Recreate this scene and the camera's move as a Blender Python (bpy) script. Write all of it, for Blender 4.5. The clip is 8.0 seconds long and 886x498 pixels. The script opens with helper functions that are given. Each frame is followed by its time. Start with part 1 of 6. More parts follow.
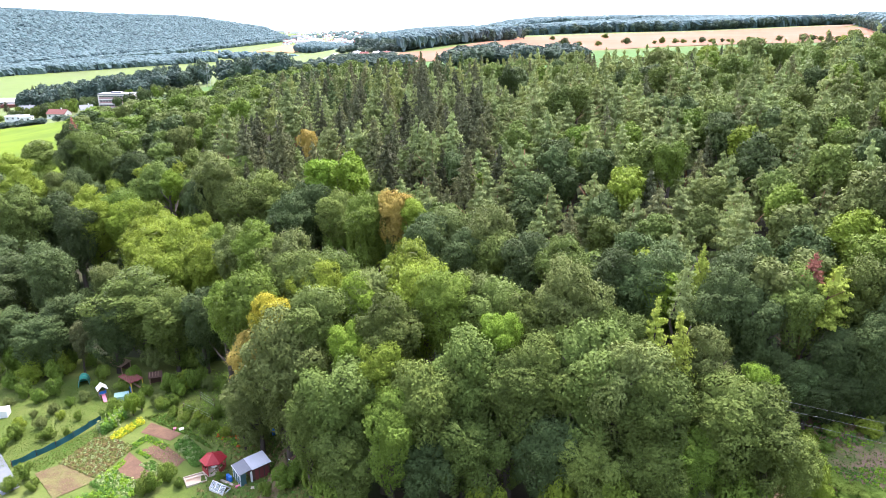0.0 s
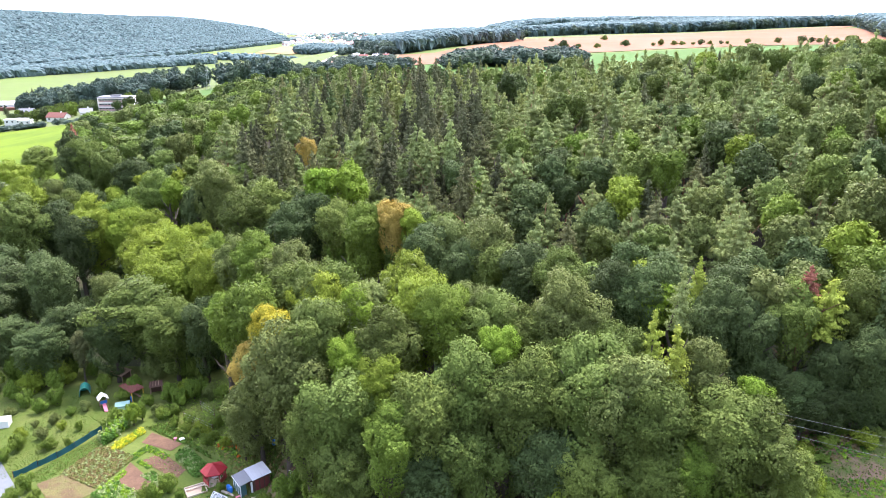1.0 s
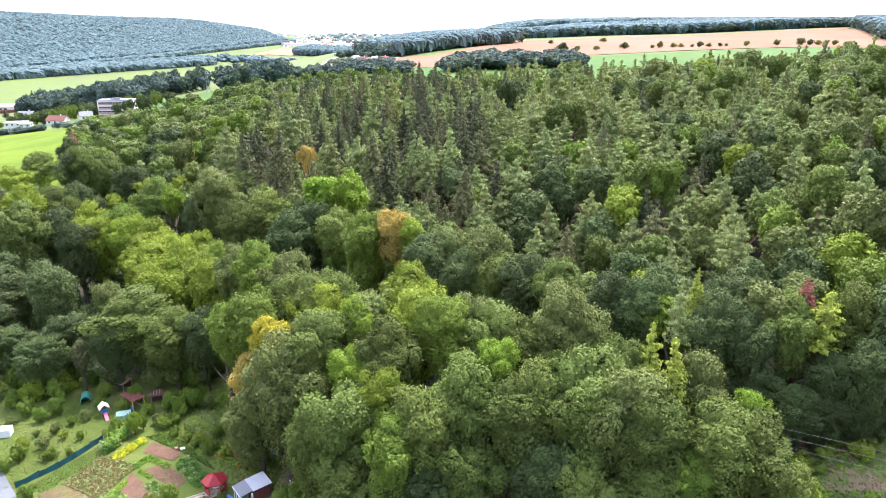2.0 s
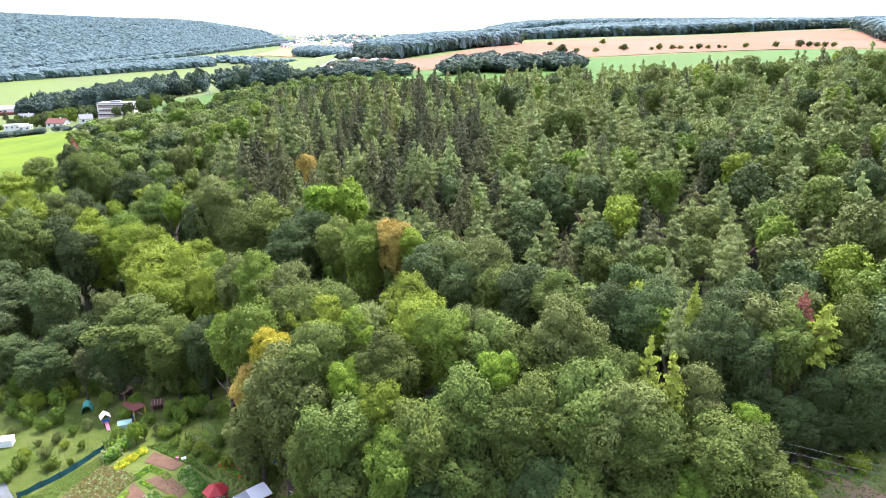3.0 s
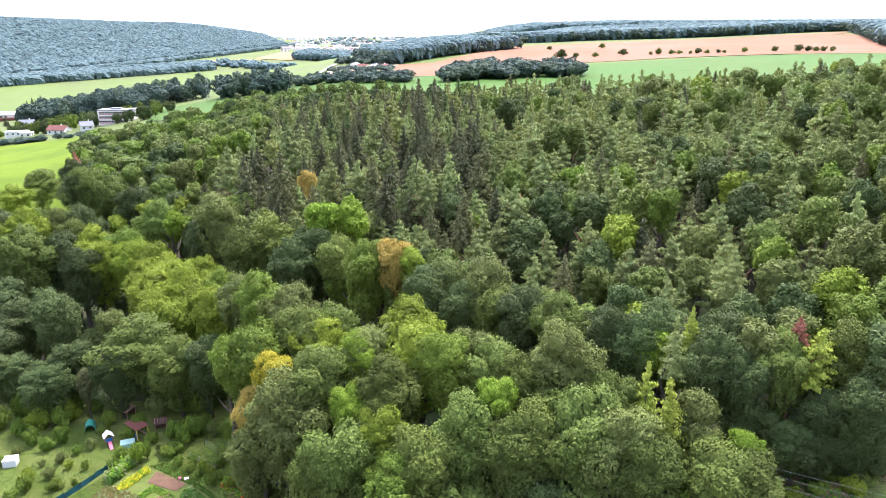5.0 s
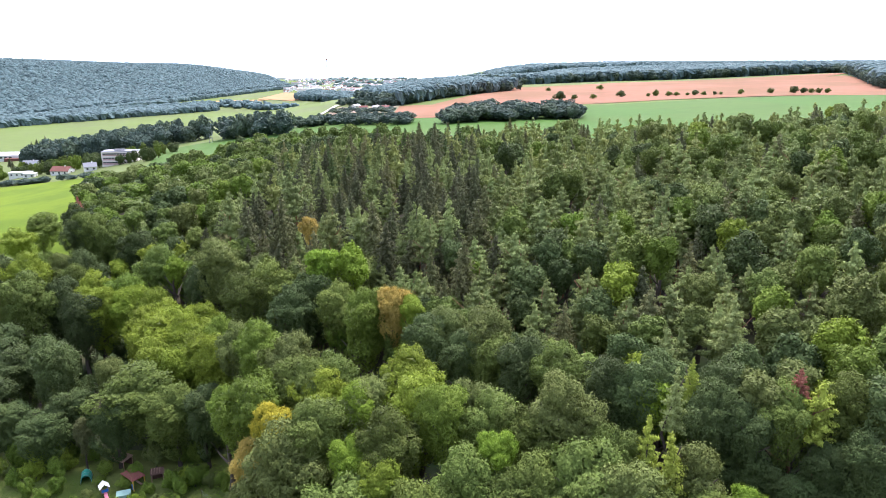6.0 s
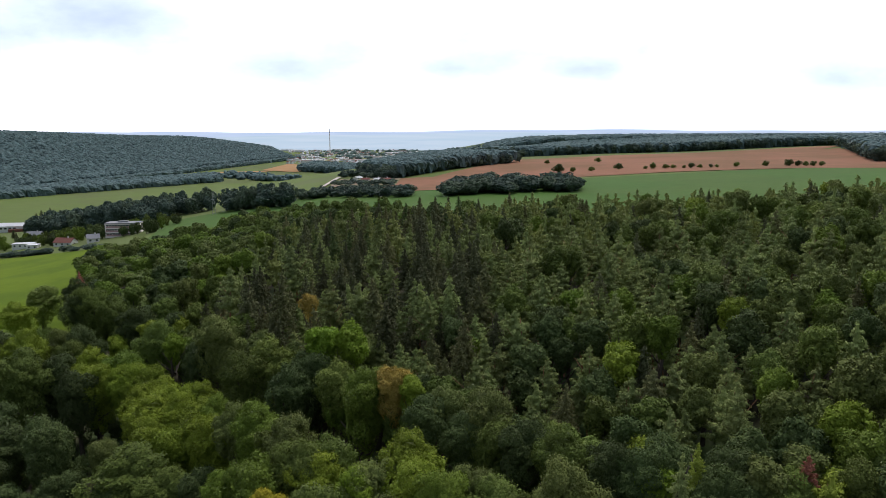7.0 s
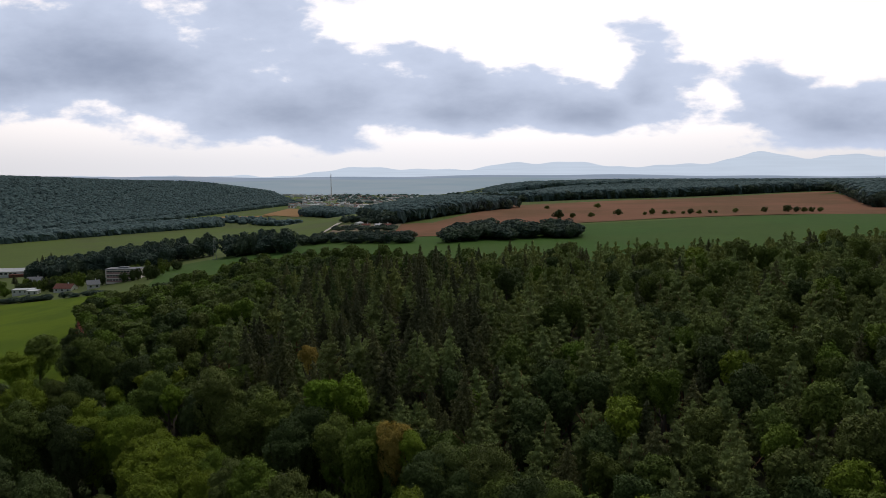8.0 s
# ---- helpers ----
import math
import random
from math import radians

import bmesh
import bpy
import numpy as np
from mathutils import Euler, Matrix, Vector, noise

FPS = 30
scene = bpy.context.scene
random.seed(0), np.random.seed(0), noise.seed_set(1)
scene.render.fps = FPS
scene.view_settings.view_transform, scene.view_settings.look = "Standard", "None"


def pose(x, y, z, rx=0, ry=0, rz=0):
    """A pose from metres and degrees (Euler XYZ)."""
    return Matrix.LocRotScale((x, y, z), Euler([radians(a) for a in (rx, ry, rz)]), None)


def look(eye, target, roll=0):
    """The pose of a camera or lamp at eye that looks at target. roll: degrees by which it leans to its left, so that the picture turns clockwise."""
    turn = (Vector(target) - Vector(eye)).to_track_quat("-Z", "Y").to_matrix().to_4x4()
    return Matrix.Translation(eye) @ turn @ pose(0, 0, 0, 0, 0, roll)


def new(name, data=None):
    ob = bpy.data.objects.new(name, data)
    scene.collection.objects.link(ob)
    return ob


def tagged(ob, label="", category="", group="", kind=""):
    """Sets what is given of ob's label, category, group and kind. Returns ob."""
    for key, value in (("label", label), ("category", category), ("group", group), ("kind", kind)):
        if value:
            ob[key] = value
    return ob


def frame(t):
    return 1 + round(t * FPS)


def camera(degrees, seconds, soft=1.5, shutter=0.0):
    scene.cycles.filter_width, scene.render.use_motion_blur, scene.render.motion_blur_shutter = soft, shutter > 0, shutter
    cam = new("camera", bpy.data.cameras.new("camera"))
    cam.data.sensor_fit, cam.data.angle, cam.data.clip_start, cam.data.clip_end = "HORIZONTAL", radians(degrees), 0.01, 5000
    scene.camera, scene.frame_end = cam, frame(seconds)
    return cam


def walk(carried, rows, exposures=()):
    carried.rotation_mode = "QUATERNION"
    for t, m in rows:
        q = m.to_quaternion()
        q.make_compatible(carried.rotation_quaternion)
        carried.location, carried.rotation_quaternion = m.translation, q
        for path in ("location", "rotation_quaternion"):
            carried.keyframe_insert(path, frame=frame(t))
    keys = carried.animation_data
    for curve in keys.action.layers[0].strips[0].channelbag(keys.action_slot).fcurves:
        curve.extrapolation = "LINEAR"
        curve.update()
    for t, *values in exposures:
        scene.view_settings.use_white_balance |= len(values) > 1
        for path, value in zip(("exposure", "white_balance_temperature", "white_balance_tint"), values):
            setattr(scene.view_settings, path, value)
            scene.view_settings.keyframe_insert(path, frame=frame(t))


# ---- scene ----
cam = camera(64.1, 8.0, soft=0.7)
METRES, EYE, TILT, LEAN, TURN = 15.0, 67.0, -18.6, 0.0, 0.0
ROWS = [
    (0.0, 0.0, 0.0, 0.0, 0.0, 0.0, -0.0),
    (0.5, 0.0037, -0.021, 0.0521, -0.02, 0.02, 0.04),
    (1.0, 0.0073, -0.0471, 0.1111, -0.04, 0.05, 0.08),
    (1.5, 0.009, -0.0695, 0.1637, -0.06, 0.08, 0.1),
    (3.0, 0.0091, -0.1335, 0.3385, -0.11, 0.12, 0.16),
    (3.5, 0.0092, -0.1522, 0.3918, -0.11, 0.12, 0.19),
    (4.0, 0.0105, -0.1739, 0.4514, -0.1, 0.14, 0.2),
    (5.5, 0.0153, -0.2361, 0.6284, -0.1, 0.51, 0.29),
    (6.0, 0.0205, -0.2541, 0.6965, -0.07, 3.3, 0.28),
    (6.5, 0.0243, -0.2698, 0.7529, -0.04, 5.92, 0.26),
    (7.0, 0.0241, -0.2874, 0.8254, -0.03, 8.87, 0.25),
    (7.5, 0.0253, -0.3025, 0.8882, -0.01, 11.41, 0.23),
    (8.0, 0.0258, -0.3217, 0.9442, 0.0, 12.42, 0.22),
]
walk(cam, [(t, pose(0, 0, EYE, TILT, LEAN, TURN) @ pose(METRES * x, METRES * y, METRES * z, 90 + pitch, roll, yaw)) for t, x, y, z, yaw, pitch, roll in ROWS],
     exposures=[(0.0, 0.96, 5850, 22), (4.2, 0.84, 5850, 22), (5.4, 0.74, 5850, 22), (6.0, 0.40, 5850, 22), (6.5, -0.22, 5850, 22), (7.0, -1.32, 6200, 13), (7.5, -1.98, 6400, 10), (8.0, -2.45, 6450, 10)])

# ---- world, sun ----
SUN_EL, SUN_AZ = 62.0, 28.0
world = bpy.data.worlds.new("world")
scene.world = world
world.use_nodes = True
wn, wl = world.node_tree.nodes, world.node_tree.links
wn.clear()
SKY_STRENGTH = 0.13


def wnode(kind, **values):
    n = wn.new(kind)
    for k, v in values.items():
        n.inputs[k.replace("_", " ")].default_value = v
    return n


sky = wn.new("ShaderNodeTexSky")
sky.sky_type, sky.sun_disc = "NISHITA", False
sky.sun_elevation, sky.sun_rotation = radians(SUN_EL), radians(SUN_AZ)
sky.air_density, sky.dust_density = 1.0, 3.0


def wmath(op, a, b=None, c=None, clamp=False):
    n = wn.new("ShaderNodeMath")
    n.operation, n.use_clamp = op, clamp
    for i, v in enumerate((a, b, c)):
        if v is None:
            continue
        if isinstance(v, (int, float)):
            n.inputs[i].default_value = v
        else:
            wl.new(v, n.inputs[i])
    return n.outputs[0]


def wramp(x, a, b):
    """0 at a, 1 at b, smooth between."""
    n = wn.new("ShaderNodeMapRange")
    n.interpolation_type = "SMOOTHSTEP"
    wl.new(x, n.inputs[0])
    for i, v in enumerate((a, b, 0.0, 1.0)):
        n.inputs[i + 1].default_value = v
    return n.outputs[0]


def wmix(f, a, b):
    n = wn.new("ShaderNodeMix")
    n.data_type = "RGBA"
    for v, i in ((f, 0), (a, 6), (b, 7)):
        if isinstance(v, (int, float)):
            n.inputs[i].default_value = v
        elif isinstance(v, tuple):
            n.inputs[i].default_value = (*v, 1)
        else:
            wl.new(v, n.inputs[i])
    return n.outputs[2]


tc = wn.new("ShaderNodeTexCoord")
sep = wn.new("ShaderNodeSeparateXYZ")
wl.new(tc.outputs["Generated"], sep.inputs[0])
flat = wmath("DIVIDE", sep.outputs[0], wmath("MAXIMUM", sep.outputs[1], 0.15))      # tangent of the azimuth, ahead
rise = wmath("DIVIDE", sep.outputs[2], wmath("MAXIMUM", sep.outputs[1], 0.15))      # tangent of the elevation, ahead
over = wn.new("ShaderNodeCombineXYZ")
wl.new(flat, over.inputs[0])
wl.new(wmath("MULTIPLY", rise, 2.2), over.inputs[1])
puff = wnode("ShaderNodeTexNoise", Scale=5.0, Detail=8.0, Roughness=0.52, Distortion=0.0)
wl.new(over.outputs[0], puff.inputs["Vector"])
fine = wnode("ShaderNodeTexNoise", Scale=11.0, Detail=6.0, Roughness=0.55)
wl.new(over.outputs[0], fine.inputs["Vector"])


def heap(cx, cy, rx, ry):
    """A heap of cloud: 1 in its middle, 0 at its rim, less beyond; flat below."""
    dx = wmath("DIVIDE", wmath("SUBTRACT", flat, cx), rx)
    dy = wmath("DIVIDE", wmath("SUBTRACT", rise, cy), ry)
    dy = wmath("MAXIMUM", dy, wmath("MULTIPLY", dy, -2.6))
    return wmath("SUBTRACT", 1.0, wmath("SQRT", wmath("ADD", wmath("MULTIPLY", dx, dx), wmath("MULTIPLY", dy, dy))))


# a long bank of grey cloud, heaped up to the left, that thins out to the right
bank = heap(-0.48, 0.125, 0.40, 0.17)
for spot in ((-0.20, 0.09, 0.28, 0.13), (0.02, 0.08, 0.26, 0.085), (0.20, 0.08, 0.22, 0.08), (0.275, 0.10, 0.07, 0.10), (0.55, 0.06, 0.20, 0.09), (-0.9, 0.15, 0.4, 0.2), (0.9, 0.1, 0.3, 0.12)):
    bank = wmath("MAXIMUM", bank, heap(*spot))
body = wmath("ADD", bank, wmath("MULTIPLY_ADD", puff.outputs[0], 2.4, -1.15))
body = wmath("ADD", body, wmath("MULTIPLY_ADD", fine.outputs[0], 1.3, -0.65))
cloud = wramp(body, 0.0, 0.33)
loose = wmath("MULTIPLY", wramp(wmath("MULTIPLY_ADD", fine.outputs[0], 0.5, wmath("MULTIPLY", puff.outputs[0], 0.5)), 0.54, 0.68), wmath("MULTIPLY", wramp(rise, 0.05, 0.12), 0.4))
cloud = wmath("MAXIMUM", cloud, loose, clamp=True)
glow = wmath("MULTIPLY_ADD", sep.outputs[1], 0.5, 0.5)                                # 1 ahead, towards the veiled sun; 0 behind
high = wramp(sep.outputs[2], 0.25, 0.8)
low_light = wmix(wramp(rise, 0.0, 0.10), (5.3, 5.2, 5.4), (7.8, 7.25, 7.1))
white = wmix(high, wmix(wmath("POWER", glow, 2.0), (0.22, 0.29, 0.40), low_light), (1.15, 1.32, 1.62))
grey = wmix(wramp(wmath("ADD", wmath("MULTIPLY", body, 0.5), wmath("MULTIPLY", fine.outputs[0], -0.5)), -0.25, 0.55), (3.5, 3.95, 5.0), (1.45, 1.8, 2.6))
veil = wmix(wmath("MULTIPLY", cloud, 0.94), white, grey)
bg_sky, bg_cloud, both, wout = wn.new("ShaderNodeBackground"), wn.new("ShaderNodeBackground"), wn.new("ShaderNodeMixShader"), wn.new("ShaderNodeOutputWorld")
bg_sky.inputs[1].default_value = SKY_STRENGTH
wl.new(sky.outputs[0], bg_sky.inputs[0])
bg_cloud.inputs[1].default_value = 1.0
wl.new(veil, bg_cloud.inputs[0])
both.inputs[0].default_value = 0.88
wl.new(bg_sky.outputs[0], both.inputs[1])
wl.new(bg_cloud.outputs[0], both.inputs[2])
wl.new(both.outputs[0], wout.inputs[0])

sun = new("sun", bpy.data.lights.new("sun", "SUN"))
sun.data.energy, sun.data.angle, sun.data.color = 5.0, radians(14), (1.0, 0.93, 0.80)
sun.matrix_world = look((0, 0, 300), (-300 * math.sin(radians(SUN_AZ)) / math.tan(radians(SUN_EL)), -300 * math.cos(radians(SUN_AZ)) / math.tan(radians(SUN_EL)), 0))


# ---- materials ----
def material(name, colour, rough=0.7, metal=0.0, spec=0.3, grain=None, noise=0.25, scale=1.0, bump=0.0, object_var=0.0, island_var=0.0, hue_var=0.0, through_light=0.0, second=None, second_scale=0.1, sheen=0.0):
    """A procedural surface: a base colour with grain at two scales, an optional second colour in patches, bump, and variation between objects and between pieces."""
    m = bpy.data.materials.new(name)
    m.use_nodes = True
    n, l = m.node_tree.nodes, m.node_tree.links
    b = n["Principled BSDF"]
    b.inputs["Roughness"].default_value, b.inputs["Metallic"].default_value = rough, metal
    b.inputs["Specular IOR Level"].default_value = spec
    if sheen:
        b.inputs["Sheen Weight"].default_value, b.inputs["Sheen Roughness"].default_value = sheen, 0.6
        b.inputs["Sheen Tint"].default_value = (0.82, 0.92, 1.0, 1)
    geo = n.new("ShaderNodeNewGeometry")

    def mth(op, a, c):
        k = n.new("ShaderNodeMath")
        k.operation = op
        for i, v in enumerate((a, c)):
            if isinstance(v, (int, float)):
                k.inputs[i].default_value = v
            else:
                l.new(v, k.inputs[i])
        return k.outputs[0]

    def nse(s, detail=4.0):
        k = n.new("ShaderNodeTexNoise")
        k.inputs["Scale"].default_value, k.inputs["Detail"].default_value, k.inputs["Roughness"].default_value = s, detail, 0.6
        l.new(geo.outputs["Position"], k.inputs["Vector"])
        return k.outputs[0]

    rgb = n.new("ShaderNodeRGB")
    rgb.outputs[0].default_value = (*colour, 1)
    col = rgb.outputs[0]
    if second:
        mx = n.new("ShaderNodeMix")
        mx.data_type = "RGBA"
        mr = n.new("ShaderNodeMapRange")
        mr.interpolation_type = "SMOOTHSTEP"
        mr.inputs[1].default_value, mr.inputs[2].default_value = 0.42, 0.6
        l.new(nse(second_scale, 6.0), mr.inputs[0])
        l.new(mr.outputs[0], mx.inputs[0])
        l.new(col, mx.inputs[6])
        mx.inputs[7].default_value = (*second, 1)
        col = mx.outputs[2]
    value = mth("ADD", 1.0 - noise, mth("MULTIPLY", nse(scale), noise))
    value = mth("ADD", value, mth("MULTIPLY", nse(scale * 7.0, 2.0), noise))
    hue = 0.5
    if object_var:
        info = n.new("ShaderNodeObjectInfo")
        value = mth("MULTIPLY", value, mth("ADD", 1 - object_var / 2, mth("MULTIPLY", info.outputs["Random"], object_var)))
        hue = mth("ADD", 0.5 - hue_var / 2, mth("MULTIPLY", mth("FRACT", mth("MULTIPLY", info.outputs["Random"], 7.31), 0.0), hue_var))
    if island_var:
        value = mth("MULTIPLY", value, mth("ADD", 1 - island_var / 2, mth("MULTIPLY", geo.outputs["Random Per Island"], island_var)))
    hsv = n.new("ShaderNodeHueSaturation")
    l.new(col, hsv.inputs["Color"])
    l.new(value, hsv.inputs["Value"])
    if not isinstance(hue, float):
        l.new(hue, hsv.inputs["Hue"])
    l.new(hsv.outputs[0], b.inputs["Base Color"])
    if bump:
        bp = n.new("ShaderNodeBump")
        bp.inputs["Strength"].default_value, bp.inputs["Distance"].default_value = 0.6, bump
        l.new(nse(scale * 3), bp.inputs["Height"])
        l.new(bp.outputs[0], b.inputs["Normal"])
    if through_light:
        tr, mix, out = n.new("ShaderNodeBsdfTranslucent"), n.new("ShaderNodeMixShader"), n["Material Output"]
        l.new(hsv.outputs[0], tr.inputs[0])
        mix.inputs[0].default_value = through_light
        l.new(b.outputs[0], mix.inputs[1])
        l.new(tr.outputs[0], mix.inputs[2])
        l.new(mix.outputs[0], out.inputs[0])
    return m


def leafy(name, colour, ov=0.35, hv=0.016, sheen=0.0, iv=0.4):
    return material(name, colour, rough=0.62, spec=0.11, noise=0.25, scale=0.35, object_var=ov, island_var=iv, hue_var=hv, through_light=0.10 if not sheen else 0.0, sheen=sheen)


LEAF = {
    "oak": leafy("oak_leaves", (0.126, 0.168, 0.034), 0.6, 0.016),
    "grey": leafy("grey_green_leaves", (0.153, 0.187, 0.049), 0.4, 0.012),
    "fresh": leafy("fresh_green_leaves", (0.144, 0.209, 0.028), 0.4, 0.016),
    "hornbeam": leafy("yellow_green_leaves", (0.190, 0.248, 0.025), 0.35, 0.012),
    "bright": leafy("bright_green_leaves", (0.183, 0.276, 0.026), 0.25, 0.01),
    # also darkens some belt trees that stand in shade
    "dark": leafy("dark_green_leaves", (0.076, 0.108, 0.033), 0.5, 0.016),
    "pine": leafy("pine_needles", (0.231, 0.277, 0.089), 0.45, 0.02, 0.0, 0.4),
    "spruce": leafy("spruce_needles", (0.106, 0.116, 0.051), 0.6, 0.02, 0.0, 0.4),
    "olive": leafy("olive_spruce_needles", (0.163, 0.168, 0.066), 0.4, 0.02, 0.0, 0.5),
    "larch": leafy("larch_needles", (0.305, 0.360, 0.052), 0.2, 0.01),
    "amber": leafy("amber_leaves", (0.436, 0.328, 0.073), 0.2, 0.01),
    "yellow": leafy("yellow_leaves", (0.437, 0.391, 0.033), 0.2, 0.01),
    "rust": leafy("dead_rust_needles", (0.347, 0.138, 0.092), 0.2, 0.01),
    # bluish tint of the far leaves is haze mixed into their colour
    "far": leafy("haze_tinted_distant_leaves", (0.081, 0.121, 0.094), 0.0, 0.0),
    # blue-grey because distance haze is put into the leaf colour
    "haze": material("haze_tinted_ridge_leaves", (0.099, 0.147, 0.144), rough=0.85, spec=0.10, noise=0.5, scale=0.2, bump=0.8, island_var=0.5),
}
BARK = material("bark", (0.075, 0.060, 0.046), rough=0.9, noise=0.5, scale=2.0, bump=0.03)
PINE_BARK = material("pine_bark", (0.26, 0.13, 0.075), rough=0.9, noise=0.5, scale=2.0, bump=0.03)
SOIL = material("forest_floor", (0.050, 0.042, 0.026), rough=0.95, noise=0.4, scale=0.3, bump=0.05, second=(0.055, 0.085, 0.025), second_scale=0.05)


# ---- helpers for meshes ----
def mesh_of(name, verts, faces, mats=(), smooth=False):
    me = bpy.data.meshes.new(name)
    if isinstance(faces, np.ndarray):
        k, n = faces.shape
        me.vertices.add(len(verts))
        me.vertices.foreach_set("co", np.asarray(verts, np.float32).ravel())
        me.loops.add(k * n)
        me.loops.foreach_set("vertex_index", faces.ravel().astype(np.int32))
        me.polygons.add(k)
        me.polygons.foreach_set("loop_start", np.arange(0, k * n, n, dtype=np.int32))
        me.polygons.foreach_set("loop_total", np.full(k, n, dtype=np.int32))
    else:
        me.from_pydata(verts.tolist() if isinstance(verts, np.ndarray) else verts, [], faces)
    for m in mats:
        me.materials.append(m)
    me.polygons.foreach_set("use_smooth", np.full(len(me.polygons), smooth))
    me.update(calc_edges=True)
    return me


def part(name, bm, mat, parent, label=""):
    """Links a bmesh as one mesh object under a thing or a part."""
    me = bpy.data.meshes.new(name)
    bm.normal_update()
    bm.to_mesh(me)
    bm.free()
    me.materials.append(mat)
    ob = new(name, me)
    ob.parent = parent
    if label:
        ob["label"] = label
    return ob


def box_bm(x0, x1, y0, y1, z0, z1, bevel=0.0):
    bm = bmesh.new()
    bmesh.ops.create_cube(bm, size=1, matrix=Matrix.LocRotScale(((x0 + x1) / 2, (y0 + y1) / 2, (z0 + z1) / 2), None, (x1 - x0, y1 - y0, z1 - z0)))
    if bevel:
        bmesh.ops.bevel(bm, geom=bm.edges[:], offset=bevel, segments=1, affect="EDGES", profile=0.5)
    return bm


def prism_bm(points, z0, z1):
    """An upright prism over a plan polygon."""
    bm = bmesh.new()
    lo, hi = [bm.verts.new((x, y, z0)) for x, y in points], [bm.verts.new((x, y, z1)) for x, y in points]
    n = len(points)
    for i in range(n):
        bm.faces.new((lo[i], lo[(i + 1) % n], hi[(i + 1) % n], hi[i]))
    bm.faces.new(hi)
    bm.faces.new(lo[::-1])
    return bm


def solid_bm(verts, faces):
    bm = bmesh.new()
    vs = [bm.verts.new(v) for v in verts]
    for f in faces:
        bm.faces.new([vs[i] for i in f])
    bmesh.ops.recalc_face_normals(bm, faces=bm.faces[:])
    return bm


def tube(points, radii, sides=6):
    """Verts and faces of a bent, tapered tube."""
    pts = [Vector(p) for p in points]
    vs, fs = [], []
    for i, p in enumerate(pts):
        d = (pts[min(i + 1, len(pts) - 1)] - pts[max(i - 1, 0)]).normalized()
        a = d.orthogonal().normalized()
        b = d.cross(a)
        for k in range(sides):
            w = 2 * math.pi * k / sides
            vs.append(tuple(p + radii[i] * (math.cos(w) * a + math.sin(w) * b)))
    for i in range(len(pts) - 1):
        for k in range(sides):
            q = (k + 1) % sides
            fs.append((i * sides + k, i * sides + q, (i + 1) * sides + q, (i + 1) * sides + k))
    fs.append(tuple(range((len(pts) - 1) * sides, len(pts) * sides)))
    return vs, fs


# ---- the lie of the land ----
def smooth(a, b, x):
    t = np.clip((x - a) / (b - a), 0, 1)
    return t * t * (3 - 2 * t)


def land(x, y):
    """Height of the ground: a wooded hill over the gardens, a plateau to the east, a valley to the west, a long ridge beyond it."""
    x, y = np.asarray(x, float), np.asarray(y, float)
    turn = x - 420 * smooth(1150, 2300, y)
    level = 28 - 68 * smooth(40, -560, turn) + 8 * smooth(60, 400, x)
    u = 0.5 * x + 0.6 * (y - 150)
    h = level / (1 + np.exp(-np.clip((u - 2) / 14, -40, 40)))
    h = h + 8 * np.exp(-((x - 62) ** 2 + (y - 78) ** 2) / 38 ** 2) + 2.0 * np.exp(-((x + 5) ** 2 + (y - 84) ** 2) / 22 ** 2)
    h = h - 14 * smooth(900, 1900, y) * smooth(-300, 200, x) - 10 * smooth(1500, 3000, y) * smooth(100, 900, x)
    h = h + 14 * smooth(350, 850, x) * smooth(800, 1400, y) + 11 * np.exp(-((x - 150) ** 2 + (y - 225) ** 2) / 80 ** 2)
    q, s = -0.987 * (x + 830) + 0.163 * (y - 1330), 0.163 * (x + 830) + 0.987 * (y - 1330)
    h = h + 106 * smooth(0, 520, q) * (1 - 0.30 * smooth(200, 1600, s) - 0.70 * smooth(1500, 2450, s)) * (1 - 0.5 * smooth(1200, 2500, q))
    return h


def z_at(x, y):
    return float(land(x, y))


def spread(n, near, far):
    t = np.linspace(-1, 1, n)
    return np.sign(t) * (near * np.abs(t) + (far - near) * np.abs(t) ** 3.2)


gx, gy = spread(281, 260, 4800) - 20, spread(281, 260, 4800) + 110
GX, GY = np.meshgrid(gx, gy)
gv = np.stack([GX, GY, land(GX, GY)], -1).reshape(-1, 3)
N = len(gx)
gi = np.arange(N * N).reshape(N, N)
gf = np.stack([gi[:-1, :-1], gi[:-1, 1:], gi[1:, 1:], gi[1:, :-1]], -1).reshape(-1, 4)
MEADOW = material("meadow", (0.108, 0.151, 0.035), rough=0.95, spec=0.12, noise=0.2, scale=0.02, second=(0.105, 0.132, 0.044), second_scale=0.004)
ground_mesh = mesh_of("ground", gv, gf, (MEADOW, SOIL), smooth=True)
cx, cy = gv[gf].mean(1)[:, 0], gv[gf].mean(1)[:, 1]
wooded = (cy < 420) & (cx > -165) & (cx < 60) | (cy < 385) & (cx > -140) | (cy < 250)
ground_mesh.polygons.foreach_set("material_index", wooded.astype(int))
tagged(new("ground", ground_mesh), "rolling ground of woodland floor and valley meadows", "ground", kind="structure")


